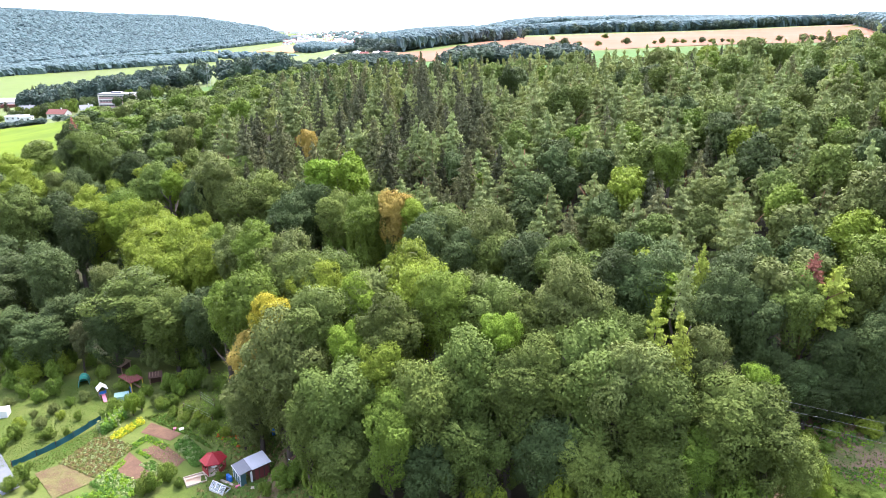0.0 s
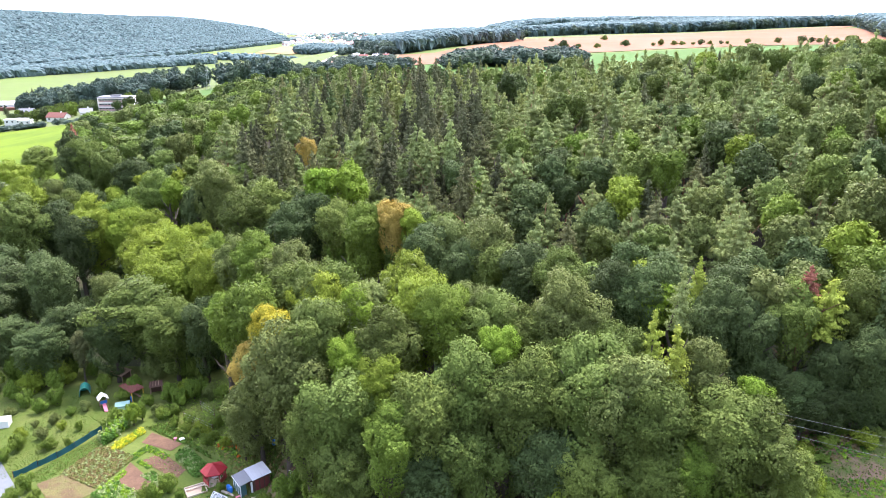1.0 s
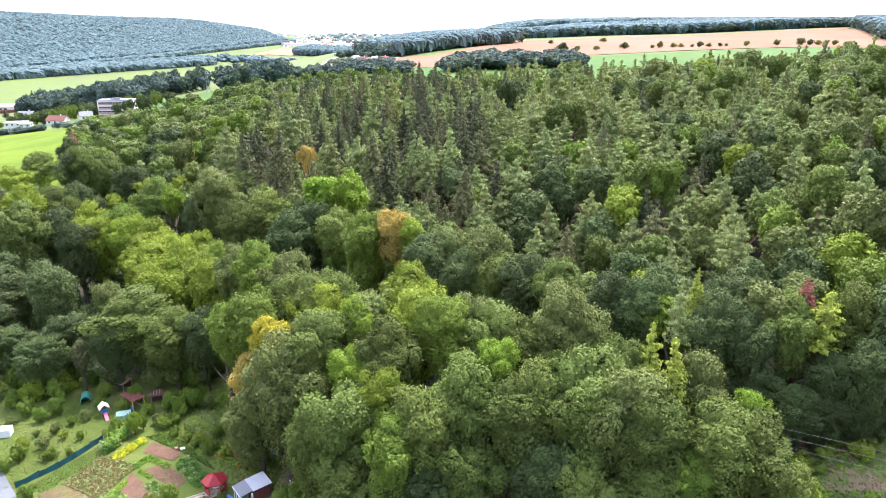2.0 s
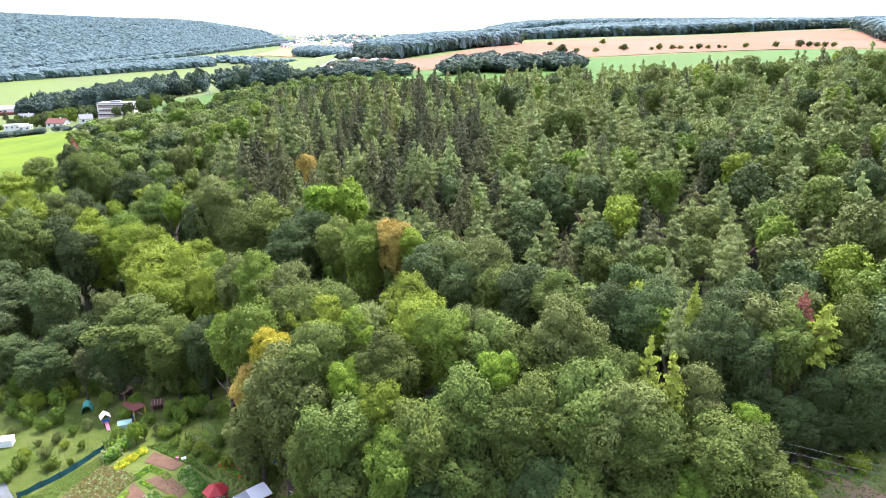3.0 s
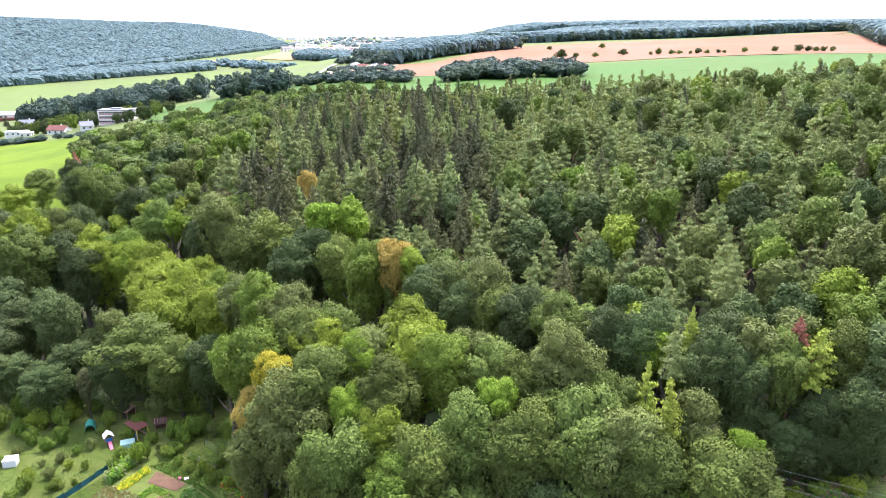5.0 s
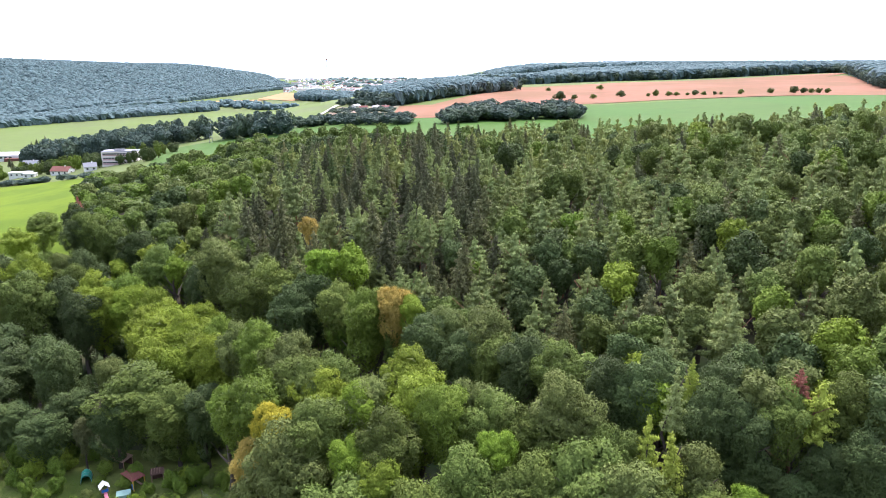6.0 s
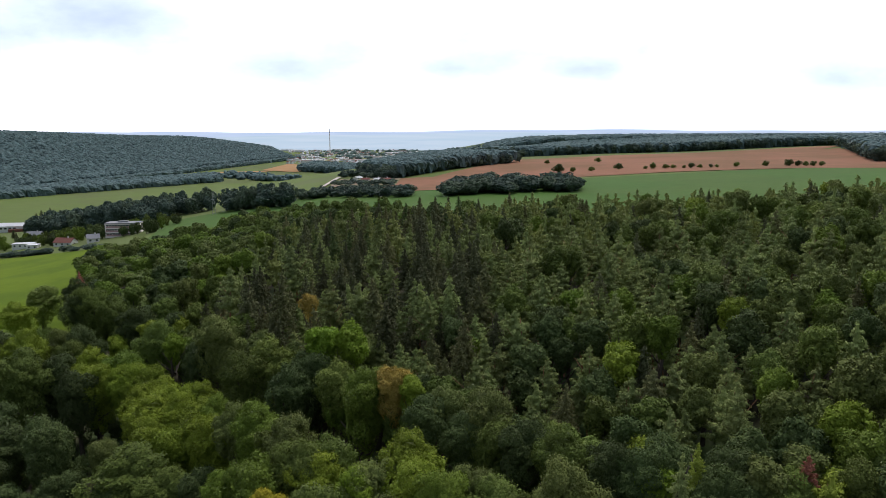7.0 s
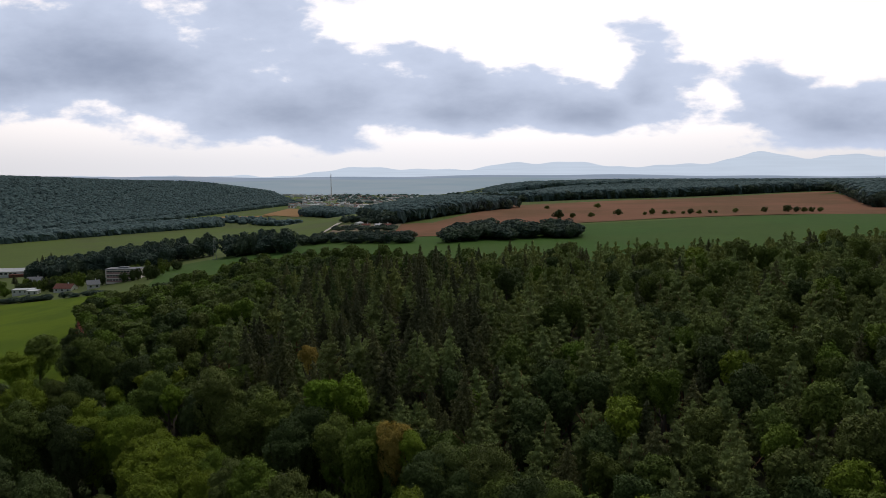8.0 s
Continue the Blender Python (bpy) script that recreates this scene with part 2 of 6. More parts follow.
def patch(name, corners, mat, label, lift=0.6, n=40):
    """A field: four plan corners in order, laid on the land."""
    a, b, c, d = [np.array(p, float) for p in corners]
    s, t = np.meshgrid(np.linspace(0, 1, n), np.linspace(0, 1, n))
    s, t = s[..., None], t[..., None]
    p = a * (1 - s) * (1 - t) + b * s * (1 - t) + c * s * t + d * (1 - s) * t
    v = np.concatenate([p, (land(p[..., 0], p[..., 1]) + lift)[..., None]], -1).reshape(-1, 3)
    i = np.arange(n * n).reshape(n, n)
    f = np.stack([i[:-1, :-1], i[:-1, 1:], i[1:, 1:], i[1:, :-1]], -1).reshape(-1, 4)
    return tagged(new(name, mesh_of(name, v, f, (mat,), smooth=True)), label, "field", kind="structure")


# ---- trees: shapes ----
def cards(pos, nrm, size, rng, slim=0.9):
    """Three-cornered leaf sprays at pos, facing nrm."""
    k = len(pos)
    nrm = nrm / np.linalg.norm(nrm, axis=1, keepdims=True)
    t = rng.normal(size=(k, 3))
    t -= (t * nrm).sum(1, keepdims=True) * nrm
    t /= np.linalg.norm(t, axis=1, keepdims=True)
    b = np.cross(nrm, t)
    s = (size * rng.uniform(0.65, 1.35, k))[:, None]
    v = np.stack([pos - t * s * 0.5 - b * s * slim * 0.5, pos + t * s * 0.65, pos - t * s * 0.4 + b * s * slim * 0.55], 1).reshape(-1, 3)
    return v, np.arange(3 * k).reshape(k, 3)


def unit(rng, k):
    d = rng.normal(size=(k, 3))
    return d / np.linalg.norm(d, axis=1, keepdims=True)


ICO_BM = bmesh.new()
bmesh.ops.create_icosphere(ICO_BM, subdivisions=2, radius=1)
ICO_V, ICO_F = np.array([v.co[:] for v in ICO_BM.verts]), np.array([[v.index for v in f.verts] for f in ICO_BM.faces])
bmesh.ops.subdivide_edges(ICO_BM, edges=ICO_BM.edges[:], cuts=1, use_grid_fill=True)
bmesh.ops.triangulate(ICO_BM, faces=ICO_BM.faces[:])
CORE_V, CORE_F = np.array([v.co.normalized()[:] for v in ICO_BM.verts]), np.array([[v.index for v in f.verts] for f in ICO_BM.faces])
ICO_BM.free()


def knobs(rng, k):
    """k directions spread evenly but unevenly enough, and the reach of each knob."""
    i = np.arange(k) + 0.5
    z, a = 1 - 2 * i / k, 2.39996 * i
    d = np.stack([np.sqrt(1 - z * z) * np.cos(a), np.sqrt(1 - z * z) * np.sin(a), z], 1) + rng.normal(size=(k, 3)) * 0.75 / math.sqrt(k)
    return d / np.linalg.norm(d, axis=1, keepdims=True), rng.uniform(0.3, 1.35, k), 2.35 / math.sqrt(k)


def swell_of(d, knob, steep):
    """How far the knobs push out in the directions d, and how their sides tilt there; steep: how much taller than wide the crown is."""
    axes, reach, wide = knob
    k = np.array([1, 1, steep])
    ds, ax = d * k, axes * k
    near = ((ax ** 2).sum(1)[None] - 2 * ds @ ax.T).argmin(1)
    lean = d - axes[near]
    t = np.linalg.norm(lean * k, axis=1) / wide / (0.6 + 0.4 * steep)
    return np.sqrt(np.clip(1 - t * t, 0, 1)) * reach[near], lean / wide


def broad_crown(name, seed, lobes, clumps, sprays, leaf, lean=0.0, top=0.6, tall=3.0, foot=0.42, depth=0.40):
    """A broadleaf crown of radius 1 and height tall: one uneven dome, lobed by its limbs and knobbly with leafy clumps, thin in the creases, round a solid heart."""
    rng = np.random.RandomState(seed)
    big, small = knobs(rng, lobes), knobs(rng, clumps)
    ph = rng.uniform(0, 6.28, 3)

    def dome(d, r):
        a = np.arctan2(d[:, 1], d[:, 0])
        wide = r * (1 + 0.12 * np.sin(2 * a + ph[0]) + 0.09 * np.sin(3 * a + ph[1]))
        z = np.where(d[:, 2] > 0, (1 - top) * tall * d[:, 2] * r, top * tall * d[:, 2] * np.minimum(r, 1))
        waist = np.where(d[:, 2] < 0, np.maximum(foot, 1 - 0.9 * (1 - foot) * np.abs(d[:, 2]) ** 1.6), 1.0)
        return np.stack([d[:, 0] * wide * waist + lean * (d[:, 2] + 1) / 2, d[:, 1] * wide * waist, top * tall + z], 1)

    d = unit(rng, int(sprays * 1.5))
    d = d[rng.rand(len(d)) < np.where(d[:, 2] > -0.5, 1.0, 0.5)]
    s1, t1 = swell_of(d, big, tall / 2)
    s2, t2 = swell_of(d, small, tall / 2)
    keep = np.nonzero((s2 > 0.15) & (s1 > 0.12) | (rng.rand(len(d)) < 0.3))[0][:sprays]
    d, s1, t1, s2, t2 = d[keep], s1[keep], t1[keep], s2[keep], t2[keep]
    r = 0.94 - depth + depth * s1 + 0.13 * s2 - 0.12 * rng.rand(len(d)) ** 2 + np.where(rng.rand(len(d)) < 0.16, rng.uniform(0, 0.14, len(d)), 0)
    n = d * 0.5 + 0.7 * t1 + 0.5 * t2 + rng.normal(size=d.shape) * 0.37 + np.array([0, 0, 0.25])
    v, f = cards(dome(d, r), n, leaf, rng)
    heart = dome(CORE_V, 0.69 - depth + depth * 0.9 * swell_of(CORE_V, big, tall / 2)[0])
    return mesh_of(name, np.concatenate([v, heart]), np.concatenate([f, CORE_F + len(v)]), (LEAF["oak"],))


def conifer_crown(name, seed, tiers, arms, per, leaf, tall=3.0, blunt=0.0, lift=0.0, plump=0.16, ragged=0.2, heart=0.24, slim=0.8):
    """A needle crown of radius 1 and height tall: whorls of branches, each a plume of needle sprays that sags or lifts towards its tip, with dark gaps between, round a solid heart."""
    rng = np.random.RandomState(seed)

    def reach(v):
        cone, round_top = (1 - v) ** 0.9, max(0, 1 - v ** 2.6) ** 0.8 * (0.7 + 0.3 * min(1, v / 0.35))
        return cone * (1 - blunt) + round_top * blunt + 0.03

    P, D, R = [], [], []
    for i in range(tiers):
        for k in range(arms):
            v = min(0.97, (i + rng.uniform(0.0, 0.9)) / tiers)
            if v > 0.75 and k % 2:
                continue
            a = 2 * math.pi * (k + 0.5 * (i % 2) + rng.uniform(-0.3, 0.3)) / arms
            length = reach(v) * rng.uniform(1 - 2 * ragged, 1.08)
            fat = plump * (0.45 + 0.75 * length) * rng.uniform(0.8, 1.2)
            m = max(8, int(per * (0.25 + length)))
            t = rng.uniform(0.02, 1.0, m) ** 0.8
            w = unit(rng, m) * np.array([1, 1, 0.6])
            taper = np.sqrt(np.clip(1.12 - t, 0.06, 1))[:, None] * fat * rng.uniform(0.6, 1.1, (m, 1))
            spine = np.stack([t * length * math.cos(a), t * length * math.sin(a), tall * (0.05 + 0.92 * v) + lift * (t * length) ** 1.3], 1)
            P.append(spine + w * taper)
            D.append(w * 0.8 + np.array([0.35 * math.cos(a), 0.35 * math.sin(a), 0.5]) + rng.normal(size=(m, 3)) * 0.28)
    P.append(np.array([0, 0, tall * 0.95]) + rng.normal(size=(30, 3)) * np.array([0.04, 0.04, 0.03 * tall]))
    D.append(unit(rng, 30) + np.array([0, 0, 0.4]))
    vv, f = cards(np.concatenate(P), np.concatenate(D), leaf, rng, slim=slim)
    s, levels = 8, (0.04, 0.2, 0.45, 0.7, 0.93)
    ring = np.concatenate([np.stack([heart * reach(q) * np.cos(np.arange(s) * 6.2832 / s), heart * reach(q) * np.sin(np.arange(s) * 6.2832 / s), np.full(s, q * tall)], 1) for q in levels])
    fr = [(i * s + j, i * s + (j + 1) % s, (i + 1) * s + (j + 1) % s) for i in range(4) for j in range(s)] + [(i * s + j, (i + 1) * s + (j + 1) % s, (i + 1) * s + j) for i in range(4) for j in range(s)]
    return mesh_of(name, np.concatenate([vv, ring]), np.concatenate([f, np.array(fr) + len(vv)]), (LEAF["pine"],))


def trunk_mesh(name, seed, limbs, mat, tall=0.93, thick=0.026, bend=0.004):
    """A tapered trunk of height 1 with limbs that fork into the crown; radius in shares of the height."""
    rng = np.random.RandomState(seed)
    pts = [(0, 0, -0.03)] + [(rng.normal() * bend * i, rng.normal() * bend * i, tall * i / 6) for i in range(7)]
    vs, fs = tube(pts, [thick * 1.35] + [thick * (1.08 - 0.15 * i) for i in range(7)], 7)
    vs, fs = list(vs), list(fs)
    for k in range(limbs):
        z = rng.uniform(0.3, 0.75)
        a = rng.uniform(0, 6.28)
        r = rng.uniform(0.10, 0.2)
        p = [(0, 0, z), (r * 0.5 * math.cos(a), r * 0.5 * math.sin(a), z + 0.05), (r * math.cos(a), r * math.sin(a), z + 0.14)]
        v2, f2 = tube(p, [thick * 0.4, thick * 0.26, thick * 0.1], 5)
        fs += [tuple(i + len(vs) for i in f) for f in f2]
        vs += v2
    return mesh_of(name, vs, fs, (mat,), smooth=True)


TALL = {"broad": 2.6, "near": 3.3, "pine": 2.0, "spruce": 2.5, "larch": 3.2, "bush": 1.7}     # a crown's height in radii, as built
CROWNS = {
    "broad": [broad_crown("crown", 10 + i, (17, 13, 21, 15, 19)[i], 90, 5200, 0.100, lean=(0, 0.1, -0.08, 0.05, 0)[i], top=(0.60, 0.66, 0.56, 0.70, 0.63)[i], tall=2.6) for i in range(5)],
    "near": [broad_crown("crown", 40 + i, (24, 18, 30, 21, 27, 16)[i], 210, 20000, 0.050, lean=(0, 0.08, -0.06, 0.05, 0, 0.03)[i], top=(0.68, 0.72, 0.64, 0.74, 0.70, 0.66)[i], tall=3.3) for i in range(6)],
    "pine": [conifer_crown("crown", 60 + i, 7, 7, 120, 0.076, tall=2.0, blunt=(0.30, 0.15, 0.45, 0.22)[i], lift=0.08, plump=0.24, ragged=0.16) for i in range(4)],
    "spruce": [conifer_crown("crown", 70 + i, 11, 8, 62, 0.080, tall=2.5, blunt=(0.0, 0.15, 0.05, 0.2)[i], lift=-0.30, plump=0.21, ragged=0.13) for i in range(4)],
    "larch": [conifer_crown("crown", 80 + i, 13, 7, 90, 0.075, tall=3.2, blunt=0.25, lift=0.12, plump=0.26, ragged=0.26, heart=0.1) for i in range(2)],
    "bush": [broad_crown("crown", 90 + i, 14, 80, 5600, 0.078, top=0.42, tall=1.7, foot=0.7, depth=0.62) for i in range(3)],
    "low_pine": [conifer_crown("crown", 95 + i, 6, 6, 52, 0.118, tall=2.0, blunt=(0.30, 0.15, 0.45, 0.22)[i], lift=0.08, plump=0.25, ragged=0.16) for i in range(4)],
    "low_spruce": [conifer_crown("crown", 55 + i, 9, 6, 34, 0.130, tall=2.5, blunt=(0.0, 0.15, 0.05, 0.2)[i], lift=-0.30, plump=0.23, ragged=0.13) for i in range(4)],
    "far_broad": [broad_crown("crown", 35 + i, 12, 40, 700, 0.22, top=0.55, tall=2.2, foot=0.6) for i in range(3)],
    "low_broad": [broad_crown("crown", 30 + i, 16, 70, 1500, 0.16, top=0.58, tall=2.4) for i in range(4)],
}
TRUNKS = {
    "broad": [trunk_mesh("trunk", 5 + i, 7, BARK) for i in range(2)],
    "pine": [trunk_mesh("trunk", 8 + i, 4, PINE_BARK, tall=0.95, thick=0.013) for i in range(2)],
    "spruce": [trunk_mesh("trunk", 12, 0, BARK, tall=0.97, thick=0.014)],
    "bush": [trunk_mesh("trunk", 15, 9, BARK, tall=0.7, thick=0.03)],
}
TRUNKS["near"], TRUNKS["larch"] = TRUNKS["broad"], TRUNKS["spruce"]
KIND = {"broad": "oak_tree", "near": "oak_tree", "pine": "pine_tree", "spruce": "spruce_tree", "larch": "larch_tree", "bush": "bush"}
WORDS = {
    "oak": "dark green leafy oak", "grey": "grey-green leafy tree", "fresh": "fresh green leafy tree", "hornbeam": "yellow-green hornbeam",
    "bright": "bright lime-green leafy tree", "dark": "deep green leafy tree", "pine": "grey-green pine with a reddish trunk", "spruce": "dark brownish-green spruce",
    "olive": "olive-brown spruce", "larch": "pale yellow-green larch", "amber": "amber leafy tree turning early", "yellow": "golden-yellow leafy tree",
    "rust": "dead conifer with rust-red needles",
}
tree_dice = random.Random(4)


SHARE = {"broad": 0.8, "near": 0.92, "pine": 0.55, "spruce": 0.85, "larch": 0.85, "bush": 1.0}      # the crown's share of the tree's height, at most
SLIMMEST = {"broad": 2.9, "near": 3.75, "pine": 2.4, "spruce": 2.7, "larch": 4.0, "bush": 3.0}           # a crown's height in radii, at most


GARDEN_LEAF = {"oak": "fresh", "dark": "oak", "fresh": "fresh", "hornbeam": "hornbeam", "grey": "grey", "olive": "hornbeam", "bright": "bright"}


def tree(x, y, top, radius, shape, leaf, place="in the mixed wood", group="trees of the wood", category="tree"):
    """One tree: base on the land at x, y; its tip at the height top."""
    z = z_at(x, y) - 0.05
    h = max(1.0, top - z)
    if shape == "near":
        radius *= 1.07
    if group == "garden shrubs":
        h, radius, leaf = h * 1.3, radius * 0.86, GARDEN_LEAF[leaf]
    root = new("tree" if KIND[shape] == "oak_tree" and leaf not in ("oak", "dark") else KIND[shape])
    root.matrix_basis = pose(x, y, z, 0, 0, tree_dice.uniform(0, 360))
    ch = min(h * SHARE[shape], radius * SLIMMEST[shape])
    c = new("crown", tree_dice.choice(CROWNS[shape]))
    c.parent = root
    c.matrix_basis = pose(0, 0, h - ch, tree_dice.uniform(-3, 3), tree_dice.uniform(-3, 3), 0) @ Matrix.Diagonal((radius, radius, ch / TALL[shape], 1))
    c.material_slots[0].link = "OBJECT"
    c.material_slots[0].material = LEAF[leaf]
    t = new("trunk", tree_dice.choice(TRUNKS[shape]))
    t.parent = root
    girth = h * (0.7 if radius < 3 and shape == "near" else 1.0)
    t.matrix_basis = Matrix.Diagonal((girth, girth, h * 0.96, 1))
    return tagged(root, WORDS[leaf] + " " + place, category, group)


# ---- the wood on the hill ----
FRONT_X = [-150, -124, -104, -75, -55, -39, -15, 1, 17, 27, 37, 50, 75, 140]
FRONT_Y = [240, 211, 197, 185, 173, 158, 135, 119, 109, 102, 93, 86, 80, 78]


def wood(x, y):
    """Whether the hill's wood grows at x, y."""
    if y < np.interp(x, FRONT_X, FRONT_Y) or y > np.interp(x, [-200, -150, -100, -60, 0, 60, 110, 160, 300], [370, 385, 410, 400, 352, 322, 300, 285, 270]):
        return False
    return x > np.interp(y, [150, 190, 225, 270, 330, 400, 440], [-76, -97, -116, -142, -172, -192, -200]) and x < 0.66 * y + 12


wood_dice = random.Random(11)
SPACING = 6.7
rear_pines, rear_leafy, rear_spruce = [], [], []
row = 0
yy = 78.0
while yy < 440:
    step = SPACING * (1 + 0.22 * (yy > 200))
    xx = -205 + (row % 2) * step / 2
    while xx < 285:
        px, py = xx + wood_dice.uniform(-2.1, 2.1), yy + wood_dice.uniform(-2.1, 2.1)
        xx += step
        d = wood_dice.random()
        e = wood_dice.random()
        if not wood(px, py):
            continue
        depth = py - np.interp(px, FRONT_X, FRONT_Y)
        ground = z_at(px, py)
        if py > 315 and px < 25 or py > 235 and px < -78 + 0.2 * (py - 235):
            rear_leafy.append((px, py, ground + wood_dice.uniform(11, 19) - float(np.interp(px / py, [-0.42, -0.25], [4, 0])), wood_dice.uniform(3.6, 5.2)))
            continue
        leafy_edge = depth < 14 + 4 * (px > 40) or px < -70 + 0.1 * (py - 200)
        spruce_zone = px < 12 and py > 160
        if leafy_edge and d < 0.9 or not spruce_zone and d < (0.42 if px > 20 and py < 150 else 0.2):
            leaf = "oak" if e < 0.42 else "dark" if e < 0.62 else "grey" if e < 0.82 else "fresh" if e < 0.95 else "hornbeam"
            tree(px, py, ground + wood_dice.uniform(17.5, 23), wood_dice.uniform(3.0, 4.3), "broad", leaf)
        elif spruce_zone and d < 0.56 and py > 238:
            rear_spruce.append((px, py, ground + wood_dice.triangular(14, 25, 19), wood_dice.uniform(3.9, 5.2)))
        elif spruce_zone and d < 0.68:
            tree(px, py, ground + wood_dice.triangular(16, 26, 21), wood_dice.uniform(3.9, 5.4), "spruce", "spruce" if e < 0.62 else "pine" if e < 0.84 else "olive")
        elif d > 0.93:
            tree(px, py, ground + wood_dice.uniform(18, 22.5), wood_dice.uniform(3.4, 4.4), "spruce", "olive" if e < 0.6 else "spruce")
        else:
            far_off = py > 205 or px > 0.58 * py
            (rear_pines.append if far_off else lambda a: tree(*a, "pine", "pine"))((px, py, ground + wood_dice.triangular(15, 24, 20), wood_dice.uniform(3.8, 5.6)))
    yy += step * 0.87
    row += 1

# ---- the belt of trees over the gardens ----
tree(-22.9, 91, 26.8, 5.49, "near", "grey", "over the garden plots", "belt trees")
tree(-13.4, 82, 25.0, 5.58, "near", "oak", "over the garden plots", "belt trees")
tree(-18.3, 83, 19.4, 3.72, "near", "oak", "over the garden plots", "belt trees")
tree(-6.5, 76, 22.4, 3.63, "near", "fresh", "over the garden plots", "belt trees")
tree(2.9, 81, 28.7, 4.65, "near", "oak", "over the garden plots", "belt trees")
tree(-2.0, 79, 25.3, 4.65, "near", "oak", "over the garden plots", "belt trees")
tree(8.4, 78, 26.2, 4.65, "near", "oak", "over the garden plots", "belt trees")
tree(12.7, 80, 28.3, 4.28, "near", "oak", "over the garden plots", "belt trees")
tree(6.9, 83, 30.5, 2.42, "near", "bright", "over the garden plots", "belt trees")
tree(17.6, 79, 31.3, 5.58, "near", "oak", "over the garden plots", "belt trees")
tree(22.4, 77, 29.7, 4.65, "near", "grey", "over the garden plots", "belt trees")
tree(26.6, 75, 26.2, 4.46, "near", "oak", "over the garden plots", "belt trees")
tree(27.3, 83, 32.6, 3.2, "larch", "larch", "over the garden plots", "belt trees")
tree(29.9, 80, 32.1, 3.5, "larch", "larch", "over the garden plots", "belt trees")
tree(33.7, 81, 29.0, 3.91, "near", "grey", "over the garden plots", "belt trees")
tree(37.7, 76, 26.8, 2.05, "near", "bright", "over the garden plots", "belt trees")
tree(34.3, 74, 25.7, 4.84, "near", "oak", "over the garden plots", "belt trees")
tree(38.6, 73, 25.1, 4.65, "near", "oak", "over the garden plots", "belt trees")
tree(41.3, 71, 19.9, 2.79, "near", "oak", "over the garden plots", "belt trees")
tree(44.7, 72, 17.3, 2.2, "bush", "hornbeam", "over the garden plots", "belt trees", category="bush")
tree(3.9, 76, 20.2, 4.19, "near", "oak", "over the garden plots", "belt trees")
tree(12.8, 75, 19.7, 3.91, "near", "dark", "over the garden plots", "belt trees")
tree(18.1, 74, 19.1, 3.72, "near", "oak", "over the garden plots", "belt trees")
tree(25.4, 73, 19.0, 3.72, "near", "oak", "over the garden plots", "belt trees")
tree(30.7, 73, 19.4, 3.35, "near", "fresh", "over the garden plots", "belt trees")
tree(-11.8, 78, 16.6, 4.19, "near", "oak", "over the garden plots", "belt trees")
tree(-3.1, 76, 17.0, 3.72, "near", "dark", "over the garden plots", "belt trees")
tree(14.1, 73, 15.0, 3.0, "bush", "hornbeam", "over the garden plots", "belt trees", category="bush")
tree(5.3, 73, 12.6, 2.5, "bush", "hornbeam", "over the garden plots", "belt trees", category="bush")
tree(20.7, 72, 15.0, 3.0, "bush", "fresh", "over the garden plots", "belt trees", category="bush")
tree(35.1, 71, 15.7, 3.4, "bush", "fresh", "over the garden plots", "belt trees", category="bush")
tree(-13.4, 77, 10.5, 3.0, "bush", "fresh", "over the garden plots", "belt trees", category="bush")
tree(-12.9, 98, 29.9, 2.98, "near", "bright", "over the garden plots", "belt trees")
tree(-3.2, 97, 32.5, 4.65, "near", "hornbeam", "over the garden plots", "belt trees")
tree(0.5, 92, 32.4, 3.72, "near", "fresh", "over the garden plots", "belt trees")
tree(-11.5, 101, 30.4, 4.19, "near", "grey", "at the wood's edge", "belt trees")
tree(-17.9, 93, 30.3, 4.84, "near", "oak", "over the garden plots", "belt trees")
tree(-7.3, 90, 30.4, 4.65, "near", "oak", "over the garden plots", "belt trees")
tree(7.6, 93, 31.8, 4.84, "near", "oak", "over the garden plots", "belt trees")
tree(12.4, 90, 31.1, 4.46, "near", "oak", "over the garden plots", "belt trees")
tree(17.2, 90, 35.0, 4.46, "near", "grey", "over the garden plots", "belt trees")
tree(4.6, 97, 31.1, 3.72, "near", "grey", "over the garden plots", "belt trees")
tree(-12.6, 87, 27.2, 2.79, "near", "bright", "over the garden plots", "belt trees")
tree(-8.2, 83, 26.4, 3.35, "near", "hornbeam", "over the garden plots", "belt trees")
tree(20.6, 87, 30.3, 2.79, "near", "grey", "over the garden plots", "belt trees")
tree(23.6, 86, 29.6, 3.91, "near", "oak", "over the garden plots", "belt trees")
tree(-5.5, 103, 32.6, 4.65, "near", "hornbeam", "at the wood's edge", "belt trees")
tree(-25.0, 97, 27.4, 2.98, "near", "yellow", "over the garden plots", "belt trees")
tree(-28.0, 94, 16.9, 4.28, "near", "grey", "over the garden plots", "belt trees")
tree(-31.2, 96, 10.9, 2.79, "near", "grey", "over the garden plots", "belt trees")
tree(-29.8, 98, 20.5, 2.79, "near", "amber", "over the garden plots", "belt trees")
tree(-30.4, 104, 29.1, 5.21, "near", "fresh", "at the wood's edge", "belt trees")
tree(-36.4, 108, 24.9, 3.26, "near", "fresh", "at the wood's edge", "belt trees")
tree(-25.9, 113, 31.6, 4.65, "near", "grey", "at the wood's edge", "belt trees")
tree(-17.6, 108, 30.7, 4.19, "near", "oak", "at the wood's edge", "belt trees")
tree(-20.0, 103, 29.7, 4.19, "near", "hornbeam", "at the wood's edge", "belt trees")
tree(-33.6, 121, 31.2, 4.65, "near", "fresh", "at the wood's edge", "belt trees")
tree(-23.6, 106, 30.5, 4.65, "near", "oak", "at the wood's edge", "belt trees")
